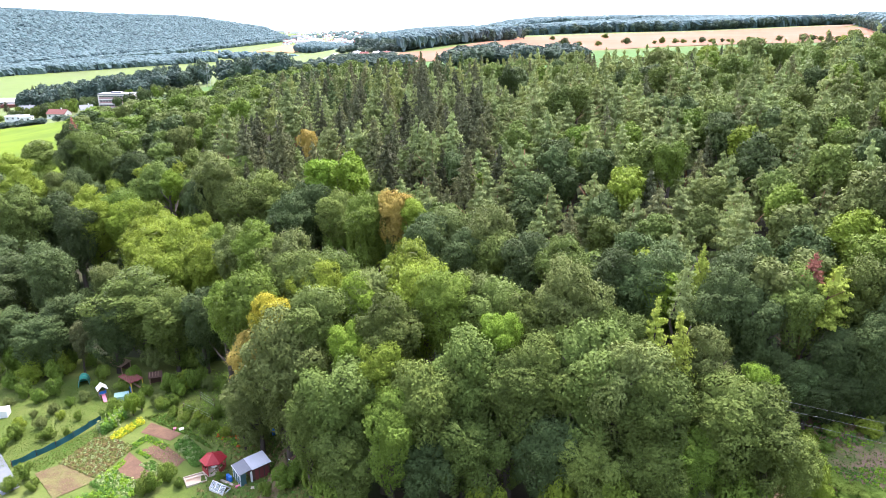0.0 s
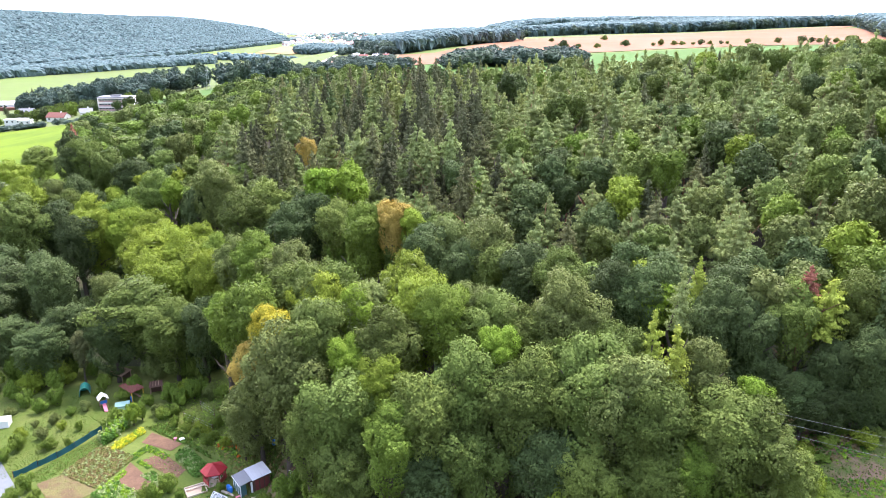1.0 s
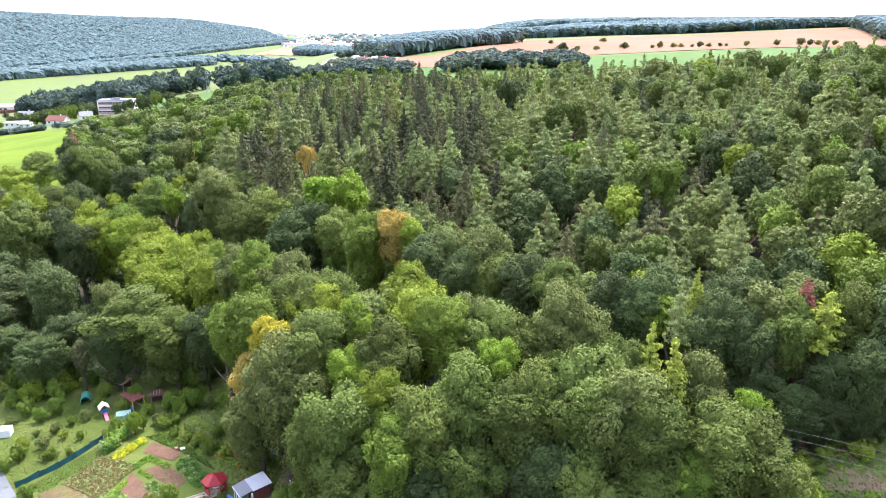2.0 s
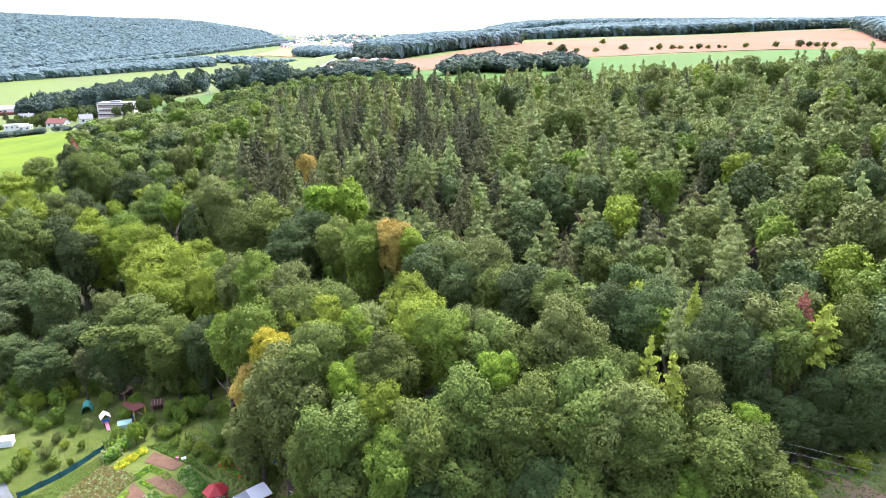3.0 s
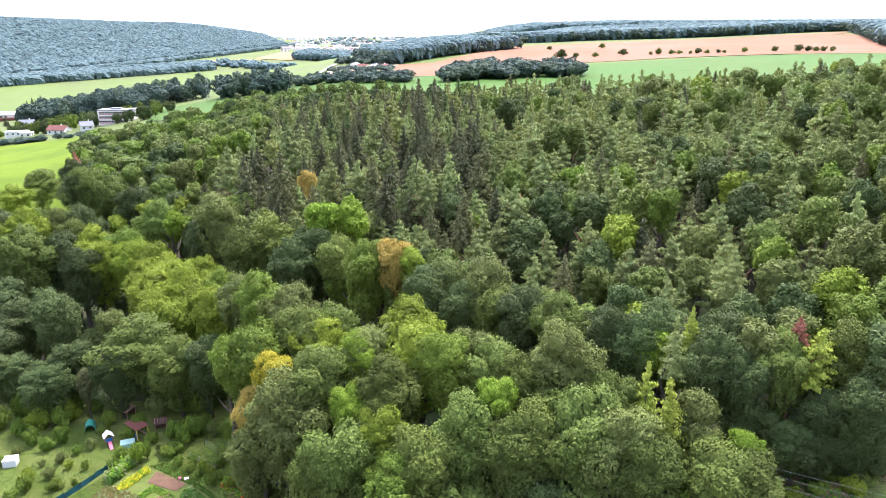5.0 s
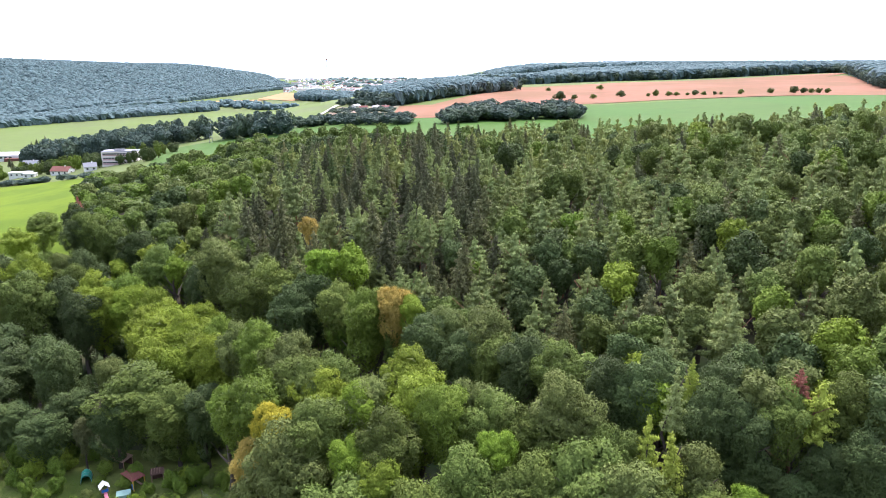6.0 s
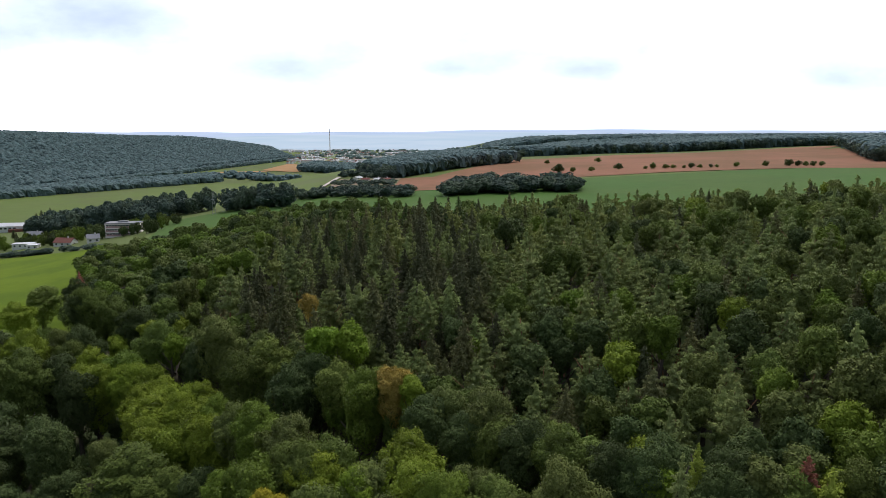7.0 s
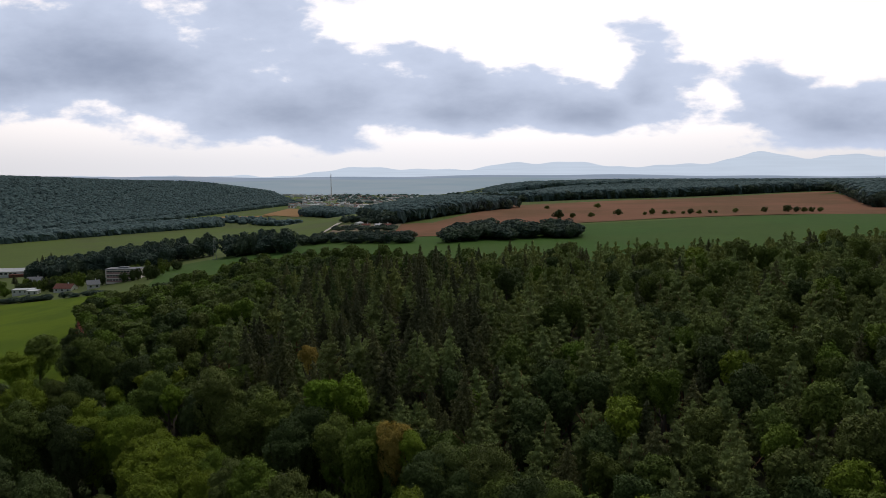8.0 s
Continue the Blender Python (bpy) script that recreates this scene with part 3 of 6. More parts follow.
tree(-70.6, 162, 24.2, 5.58, "near", "hornbeam", "at the wood's edge", "belt trees")
tree(-58.4, 152, 24.2, 5.58, "near", "hornbeam", "at the wood's edge", "belt trees")
tree(-52.0, 142, 23.7, 5.58, "near", "hornbeam", "at the wood's edge", "belt trees")
tree(-62.2, 145, 22.8, 6.04, "near", "hornbeam", "at the wood's edge", "belt trees")
tree(-45.0, 131, 24.2, 4.65, "near", "hornbeam", "at the wood's edge", "belt trees")
tree(-39.9, 128, 28.0, 4.28, "near", "grey", "at the wood's edge", "belt trees")
tree(-55.0, 135, 21.7, 4.65, "near", "hornbeam", "at the wood's edge", "belt trees")
tree(-79.8, 170, 26.1, 5.12, "near", "fresh", "at the wood's edge", "belt trees")
tree(-87.9, 172, 24.9, 5.12, "near", "hornbeam", "at the wood's edge", "belt trees")
tree(-58.4, 126, 19.9, 7.4, "near", "oak", "at the wood's edge", "belt trees")
tree(-51.0, 122, 17.6, 5.2, "near", "oak", "at the wood's edge", "belt trees")
tree(-62.6, 122, 16.0, 4.19, "near", "dark", "at the wood's edge", "belt trees")
# dark leaves here put the western belt's shade into the colour
tree(-79.5, 135, 23.5, 5.12, "near", "dark", "at the wood's edge", "belt trees")
tree(-67.0, 132, 20.1, 3.35, "near", "grey", "at the wood's edge", "belt trees")
tree(-65, 155.5, 23.6, 5.0, "near", "hornbeam", "at the wood's edge", "belt trees")
tree(-56.5, 144.5, 23.6, 4.8, "near", "hornbeam", "at the wood's edge", "belt trees")
tree(-49, 136.5, 23.6, 4.6, "near", "hornbeam", "at the wood's edge", "belt trees")
tree(-68, 151, 22.0, 4.6, "near", "hornbeam", "at the wood's edge", "belt trees")
tree(-60, 138.5, 21.2, 4.8, "near", "hornbeam", "at the wood's edge", "belt trees")
tree(-75.5, 163, 24.6, 4.8, "near", "hornbeam", "at the wood's edge", "belt trees")
tree(-52.5, 149.5, 23.8, 4.6, "near", "hornbeam", "at the wood's edge", "belt trees")
tree(-47.4, 141, 24.2, 4.2, "near", "fresh", "at the wood's edge", "belt trees")
tree(-84, 164.5, 24.2, 4.6, "near", "hornbeam", "at the wood's edge", "belt trees")
tree(-102.4, 166, 27.0, 6.51, "near", "oak", "at the wood's edge", "belt trees")
# leaf colour darkened to stand in for shade
tree(-96.2, 170, 23.9, 5.58, "near", "dark", "at the wood's edge", "belt trees")
tree(-86.5, 160, 23.1, 4.65, "near", "dark", "at the wood's edge", "belt trees")
tree(-91.2, 142, 17.4, 5.58, "near", "dark", "at the wood's edge", "belt trees")
# shade painted by dark leaves, this tree and the next
tree(-102.3, 150, 19.3, 6.51, "near", "dark", "at the wood's edge", "belt trees")
tree(-91.7, 130, 16.3, 5.58, "near", "dark", "at the wood's edge", "belt trees")
tree(-111.8, 180, 27.4, 5.12, "near", "hornbeam", "at the wood's edge", "belt trees")
# dark leaves again stand in for shade
tree(-122.6, 185, 25.5, 6.51, "near", "dark", "at the wood's edge", "belt trees")
tree(-100.1, 190, 26.0, 5.12, "near", "dark", "at the wood's edge", "belt trees")
tree(-152.4, 262, 21.1, 6.51, "near", "oak", "at the wood's edge", "belt trees")
tree(-147.9, 240, 20.1, 5.58, "near", "hornbeam", "at the wood's edge", "belt trees")
tree(-73.1, 126, 15.6, 4.19, "near", "dark", "at the wood's edge", "belt trees")
tree(-76.3, 121, 13.1, 4.19, "near", "dark", "at the wood's edge", "belt trees")
tree(-85.9, 125, 13.6, 4.65, "near", "dark", "at the wood's edge", "belt trees")
tree(-69.1, 122, 11.4, 2.05, "near", "olive", "at the wood's edge", "belt trees")
tree(-45.0, 121, 18.2, 4.2, "near", "dark", "at the wood's edge", "belt trees")
tree(2.2, 172, 44.4, 6.0, "spruce", "pine", "at the wood's edge", "belt trees")
tree(9.7, 168, 43.9, 6.0, "spruce", "olive", "at the wood's edge", "belt trees")
tree(8.2, 205, 47.2, 5.5, "spruce", "spruce", "at the wood's edge", "belt trees")
tree(16.9, 150, 41.0, 5.6, "pine", "pine", "at the wood's edge", "belt trees")
tree(-17.1, 174, 42.6, 5.5, "spruce", "olive", "at the wood's edge", "belt trees")
tree(-20.8, 176, 41.5, 5.5, "pine", "pine", "at the wood's edge", "belt trees")
tree(-43.6, 205, 46.4, 6.0, "pine", "pine", "at the wood's edge", "belt trees")
tree(-12.9, 160, 40.8, 5.0, "spruce", "spruce", "at the wood's edge", "belt trees")
tree(-6.3, 172, 43.0, 5.0, "spruce", "pine", "at the wood's edge", "belt trees")
tree(-27.7, 176, 42.5, 5.5, "pine", "pine", "at the wood's edge", "belt trees")
tree(-59.1, 195, 42.1, 5.5, "pine", "pine", "at the wood's edge", "belt trees")
tree(-43.0, 185, 42.0, 5.5, "spruce", "olive", "at the wood's edge", "belt trees")
tree(-29.4, 160, 39.0, 4.8, "spruce", "olive", "at the wood's edge", "belt trees")
tree(-53.3, 190, 40.5, 5.0, "spruce", "spruce", "at the wood's edge", "belt trees")
tree(11.7, 152, 39.8, 4.6, "spruce", "spruce", "at the wood's edge", "belt trees")
tree(4.9, 148, 39.7, 4.6, "spruce", "olive", "at the wood's edge", "belt trees")
tree(25.5, 190, 47.2, 5.5, "pine", "pine", "at the wood's edge", "belt trees")
tree(18.5, 195, 45.9, 5.5, "pine", "pine", "at the wood's edge", "belt trees")
tree(-3.2, 165, 40.1, 4.5, "pine", "pine", "at the wood's edge", "belt trees")
tree(-106.4, 190, 25.2, 3.72, "near", "grey", "at the wood's edge", "belt trees")
tree(-98.9, 182, 25.0, 3.72, "near", "oak", "at the wood's edge", "belt trees")
tree(-115.7, 200, 23.5, 3.72, "near", "oak", "at the wood's edge", "belt trees")
tree(128.6, 234, 58.6, 5.0, "near", "dark", "at the wood's edge", "belt trees")
tree(122.5, 231, 56.6, 4.2, "near", "oak", "at the wood's edge", "belt trees")
tree(140.2, 238, 57.0, 4.4, "near", "dark", "at the wood's edge", "belt trees")
tree(147.5, 236, 56.6, 4.6, "near", "oak", "at the wood's edge", "belt trees")
tree(-8.4, 130, 35.5, 3.6, "near", "amber", "at the wood's edge", "belt trees")
tree(-5.2, 128, 33.5, 2.79, "near", "hornbeam", "at the wood's edge", "belt trees")
tree(-26.5, 153, 36.1, 4.0, "broad", "bright", "at the wood's edge", "belt trees")
tree(-19.4, 151, 37.9, 4.0, "broad", "bright", "at the wood's edge", "belt trees")
tree(-15.5, 131, 34.9, 5.02, "near", "fresh", "at the wood's edge", "belt trees")
tree(-66.8, 170, 30.3, 3.0, "broad", "bright", "at the wood's edge", "belt trees")
tree(-21.3, 141, 32.1, 4.65, "near", "oak", "at the wood's edge", "belt trees")
tree(-28.7, 147, 32.6, 5.02, "near", "dark", "at the wood's edge", "belt trees")
tree(-31.5, 140, 31.5, 4.65, "near", "dark", "at the wood's edge", "belt trees")
tree(-2.3, 117, 33.4, 4.09, "near", "dark", "at the wood's edge", "belt trees")
tree(4.3, 113, 33.0, 4.28, "near", "dark", "at the wood's edge", "belt trees")
tree(13.1, 107, 33.0, 4.46, "near", "dark", "at the wood's edge", "belt trees")
tree(19.5, 103, 33.8, 4.28, "near", "oak", "at the wood's edge", "belt trees")
tree(24.7, 99, 33.8, 3.91, "near", "dark", "over the garden plots", "belt trees")
tree(32.6, 98, 35.0, 3.91, "near", "dark", "over the garden plots", "belt trees")
tree(-60.9, 168, 27.7, 4.65, "near", "dark", "at the wood's edge", "belt trees")
tree(-77.0, 185, 28.6, 5.02, "near", "oak", "at the wood's edge", "belt trees")
tree(-89.3, 200, 28.8, 5.02, "near", "dark", "at the wood's edge", "belt trees")
tree(-55.4, 166, 34.6, 5.58, "near", "grey", "at the wood's edge", "belt trees")
tree(0.6, 121, 34.6, 4.84, "near", "grey", "at the wood's edge", "belt trees")
tree(8.2, 115, 35.6, 4.84, "near", "grey", "at the wood's edge", "belt trees")
tree(-38.6, 156, 32.0, 6.04, "near", "oak", "at the wood's edge", "belt trees")
tree(-44.1, 150, 30.9, 5.12, "near", "oak", "at the wood's edge", "belt trees")
tree(32.5, 89, 36.8, 2.6, "larch", "pine", "over the garden plots", "belt trees")
tree(35.9, 92, 36.8, 1.8, "larch", "larch", "over the garden plots", "belt trees")
tree(51.2, 86, 35.8, 3.6, "pine", "larch", "over the garden plots", "belt trees")
tree(49.2, 88, 37.0, 2.0, "pine", "rust", "over the garden plots", "belt trees")
tree(47.7, 88, 34.3, 3.91, "near", "oak", "over the garden plots", "belt trees")
# three trees with dark leaves for the shaded wall of the wood
tree(42.1, 95, 35.1, 4.28, "near", "dark", "over the garden plots", "belt trees")
tree(38.0, 90, 33.6, 3.91, "near", "dark", "over the garden plots", "belt trees")
tree(42.6, 88, 32.7, 3.72, "near", "dark", "over the garden plots", "belt trees")
tree(56.3, 88, 35.9, 4.28, "near", "oak", "over the garden plots", "belt trees")
tree(55.4, 82, 30.4, 3.72, "near", "dark", "over the garden plots", "belt trees")
tree(52.0, 83, 28.4, 3.16, "near", "dark", "over the garden plots", "belt trees")
# dark leaves paint the shade of the wood's wall
tree(28.4, 97, 33.1, 4.28, "near", "dark", "over the garden plots", "belt trees")
tree(37.4, 120, 38.1, 4.0, "pine", "olive", "at the wood's edge", "belt trees")
tree(7.2, 134, 35.3, 4.6, "pine", "pine", "at the wood's edge", "belt trees")
tree(8.0, 112, 33.3, 5.12, "near", "oak", "at the wood's edge", "belt trees")
tree(-111.4, 214, 37.0, 2.6, "spruce", "rust", "at the wood's edge", "belt trees")
tree(-111.3, 212, 34.6, 4.28, "near", "dark", "at the wood's edge", "belt trees")
tree(-103.8, 205, 33.6, 5.02, "near", "oak", "at the wood's edge", "belt trees")
tree(-97.4, 203, 31.5, 5.02, "near", "oak", "at the wood's edge", "belt trees")
tree(-107.9, 203, 32.3, 3.91, "near", "dark", "at the wood's edge", "belt trees")
tree(-32.0, 168, 40.5, 2.05, "near", "amber", "at the wood's edge", "belt trees")
tree(31.2, 95, 31.7, 3.0, "broad", "bright", "over the garden plots", "belt trees")
tree(48.5, 83, 23.6, 2.98, "near", "dark", "over the garden plots", "belt trees")
tree(51.1, 82, 22.4, 2.98, "near", "dark", "over the garden plots", "belt trees")
tree(54.6, 82, 23.3, 3.16, "near", "dark", "over the garden plots", "belt trees")
tree(57.4, 82, 24.1, 3.16, "near", "dark", "over the garden plots", "belt trees")
tree(45.6, 85, 24.2, 2.98, "near", "dark", "over the garden plots", "belt trees")
tree(42.3, 88, 24.4, 3.16, "near", "dark", "over the garden plots", "belt trees")

# dark shrubs under the trees between the gardens and the wood
under_dice = random.Random(8)
for k in range(150):
    ux, uy = under_dice.uniform(-128, -30), under_dice.uniform(112, 200)
    lower, upper = np.interp(ux, [-128, -90, -70, -50, -30], [150, 136, 131, 127, 112]), np.interp(ux, FRONT_X, FRONT_Y) + 4
    if lower < uy < upper:
        tree(ux, uy, z_at(ux, uy) + under_dice.uniform(3.5, 8), under_dice.uniform(2.0, 3.4), "bush", under_dice.choice(("dark", "dark", "oak")), "in the shade of the trees", "shrubs under the trees", "bush")

# ---- the rear of the wood: pines too many to count ----
def join_crowns(name, places, label, mats, proto_set, tall, category="trees", share=0.7, slim=4.2):
    """One mesh of many crowns; places are (x, y, tip height, radius)."""
    dice = np.random.RandomState(7)
    shapes = []
    for me in proto_set:
        v, f = np.empty(len(me.vertices) * 3), np.empty(len(me.loops), np.int32)
        me.vertices.foreach_get("co", v)
        me.loops.foreach_get("vertex_index", f)
        shapes.append((v.reshape(-1, 3), f.reshape(-1, 3)))
    V, F, M, base = [], [], [], 0
    for x, y, top, r in places:
        v, f = shapes[dice.randint(len(shapes))]
        a = dice.uniform(0, 6.28)
        ch = min(share * (top - z_at(x, y)), slim * r)
        V.append(np.stack([(v[:, 0] * math.cos(a) - v[:, 1] * math.sin(a)) * r + x, (v[:, 0] * math.sin(a) + v[:, 1] * math.cos(a)) * r + y, v[:, 2] * ch / tall + top - ch], 1))
        F.append(f + base)
        M.append(np.full(len(f), dice.randint(len(mats)), np.int32))
        base += len(v)
    me = mesh_of(name, np.concatenate(V), np.concatenate(F), mats)
    me.polygons.foreach_set("material_index", np.concatenate(M))
    return tagged(new(name, me), label, category, kind="stuff")


PINE_DARK, PINE_WARM = leafy("dark_pine_needles", (0.193, 0.233, 0.071), 0.0, 0.0, 0.0, 0.5), leafy("warm_pine_needles", (0.260, 0.292, 0.083), 0.0, 0.0, 0.0, 0.5)
join_crowns("pine_wood", rear_pines, "dense grey-green pine wood on the hilltop", (LEAF["pine"], PINE_DARK, PINE_WARM), CROWNS["low_pine"], 2.0, slim=2.4)

SPRUCE_OLIVE = leafy("brown_spruce_needles", (0.130, 0.127, 0.055), 0.0, 0.0, 0.0, 0.5)
join_crowns("spruce_wood", rear_spruce, "dark brownish-green spruce wood on the hilltop", (LEAF["spruce"], SPRUCE_OLIVE, LEAF["dark"], PINE_DARK), CROWNS["low_spruce"], 2.5, slim=2.7)
join_crowns("leafy_wood", rear_leafy, "mixed leafy wood on the far slope of the hill", (LEAF["oak"], LEAF["grey"], LEAF["dark"], LEAF["oak"], LEAF["fresh"]), CROWNS["low_broad"], 2.4, slim=2.8)

# ---- far fields ----
GREEN = material("green_crop", (0.057, 0.123, 0.022), rough=0.95, spec=0.10, noise=0.25, scale=0.02, second=(0.066, 0.122, 0.024), second_scale=0.006)
BROWN = material("ripe_crop", (0.269, 0.139, 0.089), rough=0.95, spec=0.02, noise=0.2, scale=0.02, second=(0.21, 0.122, 0.072), second_scale=0.006)
STUBBLE = material("stubble", (0.36, 0.22, 0.11), rough=0.95, spec=0.02, noise=0.2, scale=0.02)
LIME = material("mown_meadow", (0.121, 0.174, 0.018), rough=0.95, spec=0.02, noise=0.2, scale=0.05, second=(0.095, 0.145, 0.018), second_scale=0.02)
TRACK = material("pale_track", (0.52, 0.48, 0.42), rough=0.95, noise=0.25, scale=0.3)
patch("field_plateau", [(-195, 450), (560, 215), (520, 775), (-255, 650)], GREEN, "wide green crop field on the plateau", lift=0.25)
patch("field_brown", [(-36, 690), (230, 752), (800, 1400), (125, 1200)], BROWN, "reddish-brown ripe crop field on the plateau", lift=0.5)
patch("field_brown_east", [(228, 752), (545, 752), (700, 1260), (470, 1120)], BROWN, "reddish-brown ripe crop field beyond the green one", lift=0.6)
patch("field_brown_tail", [(-60, 625), (20, 600), (140, 700), (-45, 790)], BROWN, "reddish-brown end of the ripe crop field", lift=0.55)
patch("field_meadow", [(-330, 200), (-106, 198), (-205, 470), (-460, 600)], LIME, "sunlit lime-green mown meadow", lift=0.4)
patch("field_stubble", [(-520, 2050), (-400, 1950), (-380, 2250), (-520, 2420)], STUBBLE, "pale orange stubble field in the valley", lift=1.5)
patch("field_stubble_strip", [(-640, 1880), (-500, 1960), (-470, 2030), (-640, 1960)], STUBBLE, "pale orange stubble strip at the wood", lift=1.5)
patch("field_tan", [(-250, 2150), (60, 2050), (130, 2500), (-280, 2500)], material("tan_crop", (0.34, 0.28, 0.16), rough=0.95, spec=0.02, noise=0.2, scale=0.02), "tan field before the town", lift=1.5)
patch("field_valley_pale", [(-520, 2620), (300, 2560), (420, 3100), (-560, 3200)], material("pale_crop", (0.26, 0.26, 0.15), rough=0.95, spec=0.02, noise=0.3, scale=0.01, second=(0.13, 0.18, 0.08), second_scale=0.004), "pale fields round the town", lift=1.2)
patch("field_waste", [(-125, 770), (-45, 690), (-45, 790), (-128, 900)], material("bare_earth", (0.26, 0.19, 0.13), rough=0.95, noise=0.4, scale=0.05, second=(0.12, 0.15, 0.06), second_scale=0.03), "bare reddish yard ground between hedges", lift=1.0)
patch("field_far_brown", [(400, 2480), (650, 2460), (680, 2600), (400, 2620)], STUBBLE, "far pale stubble field among the woods", lift=2.0)
patch("road_farm", [(-134, 765), (-130, 763), (-134, 950), (-141, 952)], TRACK, "pale gravel farm road", lift=1.6)


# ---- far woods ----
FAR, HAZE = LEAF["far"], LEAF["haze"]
# town trees: paler still, with more distance haze in the colour
VALLEY = material("haze_tinted_valley_leaves", (0.120, 0.170, 0.150), rough=0.85, spec=0.10, noise=0.35, scale=0.06, island_var=0.4)
# two more far leaf tones, tinted bluish with the same painted haze
FAR_DEEP, FAR_WARM = leafy("haze_tinted_deep_leaves", (0.067, 0.101, 0.077), 0.0, 0.0), leafy("haze_tinted_warm_leaves", (0.101, 0.140, 0.090), 0.0, 0.0)

def lumps(places, seed, squash=0.8):
    """Verts and faces of lumpy crowns; places are rows of x, y, middle height, radius."""
    rng = np.random.RandomState(seed)
    P = np.asarray(places)
    k = len(P)
    v = ICO_V[None] * (1 + 0.28 * rng.normal(size=(k, len(ICO_V), 1)).clip(-1.3, 1.3)) * P[:, None, 3:4] * np.array([1, 1, squash]) + P[:, None, :3]
    return v.reshape(-1, 3), (ICO_F[None] + len(ICO_V) * np.arange(k)[:, None, None]).reshape(-1, 3)


def far_wood(name, corners, n, height, radius, mat, label, seed=1, towards=0.0):
    """A far wood in a plan quadrilateral: one mesh of crowns down to the ground."""
    rng = np.random.RandomState(seed)
    a, b, c, d = [np.array(p, float) for p in corners]
    s, t = rng.rand(n, 1), rng.rand(n, 1)
    p = a * (1 - s) * (1 - t) + b * s * (1 - t) + c * s * t + d * (1 - s) * t
    h = rng.uniform(0.6, 1.1, n) * height
    r = rng.uniform(0.75, 1.3, n) * radius
    z = land(p[:, 0], p[:, 1])
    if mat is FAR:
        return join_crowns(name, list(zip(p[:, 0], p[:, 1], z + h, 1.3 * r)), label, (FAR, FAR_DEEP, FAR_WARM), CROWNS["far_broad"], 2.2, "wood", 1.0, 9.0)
    rows = [np.stack([p[:, 0], p[:, 1], z + h - r * 0.8, r], 1)]
    for k in range(2):
        o = rng.normal(size=(n, 2)) * r[:, None] * 0.55
        rr = r * rng.uniform(0.4, 0.7, n)
        rows.append(np.stack([p[:, 0] + o[:, 0], p[:, 1] + o[:, 1], z + h * rng.uniform(0.35, 0.98, n) - rr * 0.8, rr], 1))
    rows.append(np.stack([p[:, 0], p[:, 1], z + h * 0.38, r * 0.9], 1))
    v, f = lumps(np.concatenate(rows), seed)
    return tagged(new(name, mesh_of(name, v, f, (mat,), smooth=True)), label, "wood", kind="stuff")




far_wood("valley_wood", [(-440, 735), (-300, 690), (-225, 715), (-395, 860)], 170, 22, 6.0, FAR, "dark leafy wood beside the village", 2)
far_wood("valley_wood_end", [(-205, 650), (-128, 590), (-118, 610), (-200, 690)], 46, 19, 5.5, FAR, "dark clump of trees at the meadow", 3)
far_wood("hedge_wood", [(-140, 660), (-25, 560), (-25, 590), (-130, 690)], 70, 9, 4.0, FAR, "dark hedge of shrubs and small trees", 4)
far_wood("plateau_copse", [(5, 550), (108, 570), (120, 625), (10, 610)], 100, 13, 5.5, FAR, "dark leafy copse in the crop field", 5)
def dome_wood(name, corners, gap, radius, height, mat, label, seed=1):
    """A far closed wood over a plan quadrilateral: round crowns side by side, uneven in size and height, skirted down towards the ground."""
    rng = np.random.RandomState(seed)
    a, b, c, d = [np.array(p, float) for p in corners]
    nu = max(3, int((np.linalg.norm(b - a) + np.linalg.norm(c - d)) / 2 / gap))
    nv = max(3, int((np.linalg.norm(d - a) + np.linalg.norm(c - b)) / 2 / gap / 0.87))
    s, t = np.meshgrid(np.arange(nu), np.arange(nv))
    s = ((s + 0.5 * (t % 2) + rng.uniform(-0.34, 0.34, s.shape)) / nu).reshape(-1, 1)
    t = ((t + rng.uniform(-0.34, 0.34, t.shape)) / (nv - 1)).reshape(-1, 1)
    p = a * (1 - s) * (1 - t) + b * s * (1 - t) + c * s * t + d * (1 - s) * t
    k = len(p)
    r = radius * rng.uniform(0.7, 1.3, k)
    top = land(p[:, 0], p[:, 1]) + height * rng.uniform(0.78, 1.08, k)
    n = 8
    shape = [(0, 0, 0)] + [(w * math.cos(6.2832 * (j + 0.5 * q) / n), w * math.sin(6.2832 * (j + 0.5 * q) / n), z) for q, (w, z) in enumerate(((0.55, -0.16), (0.92, -0.55), (1.0, -1.1), (0.8, -2.6))) for j in range(n)]
    tri = [(0, 1 + j, 1 + (j + 1) % n) for j in range(n)]
    for q in range(3):
        for j in range(n):
            e, g = 1 + q * n + j, 1 + q * n + (j + 1) % n
            tri += [(e, e + n, g + n), (e, g + n, g)]
    V = np.array(shape)[None] * (1 + 0.20 * rng.normal(size=(k, len(shape), 1)).clip(-1.5, 1.5)) * r[:, None, None] * np.array([1, 1, 0.85])
    V = V + np.stack([p[:, 0], p[:, 1], top], 1)[:, None]
    F = np.array(tri)[None] + len(shape) * np.arange(k)[:, None, None]
    return tagged(new(name, mesh_of(name, V.reshape(-1, 3), F.reshape(-1, 3), (mat,), smooth=False)), label, "wood", kind="stuff")


# the HAZE woods carry painted distance haze in their crowns
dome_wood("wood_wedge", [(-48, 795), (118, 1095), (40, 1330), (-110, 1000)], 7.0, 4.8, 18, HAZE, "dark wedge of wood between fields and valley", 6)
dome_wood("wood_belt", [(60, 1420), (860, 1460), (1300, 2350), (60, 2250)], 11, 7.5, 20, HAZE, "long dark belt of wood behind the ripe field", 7)
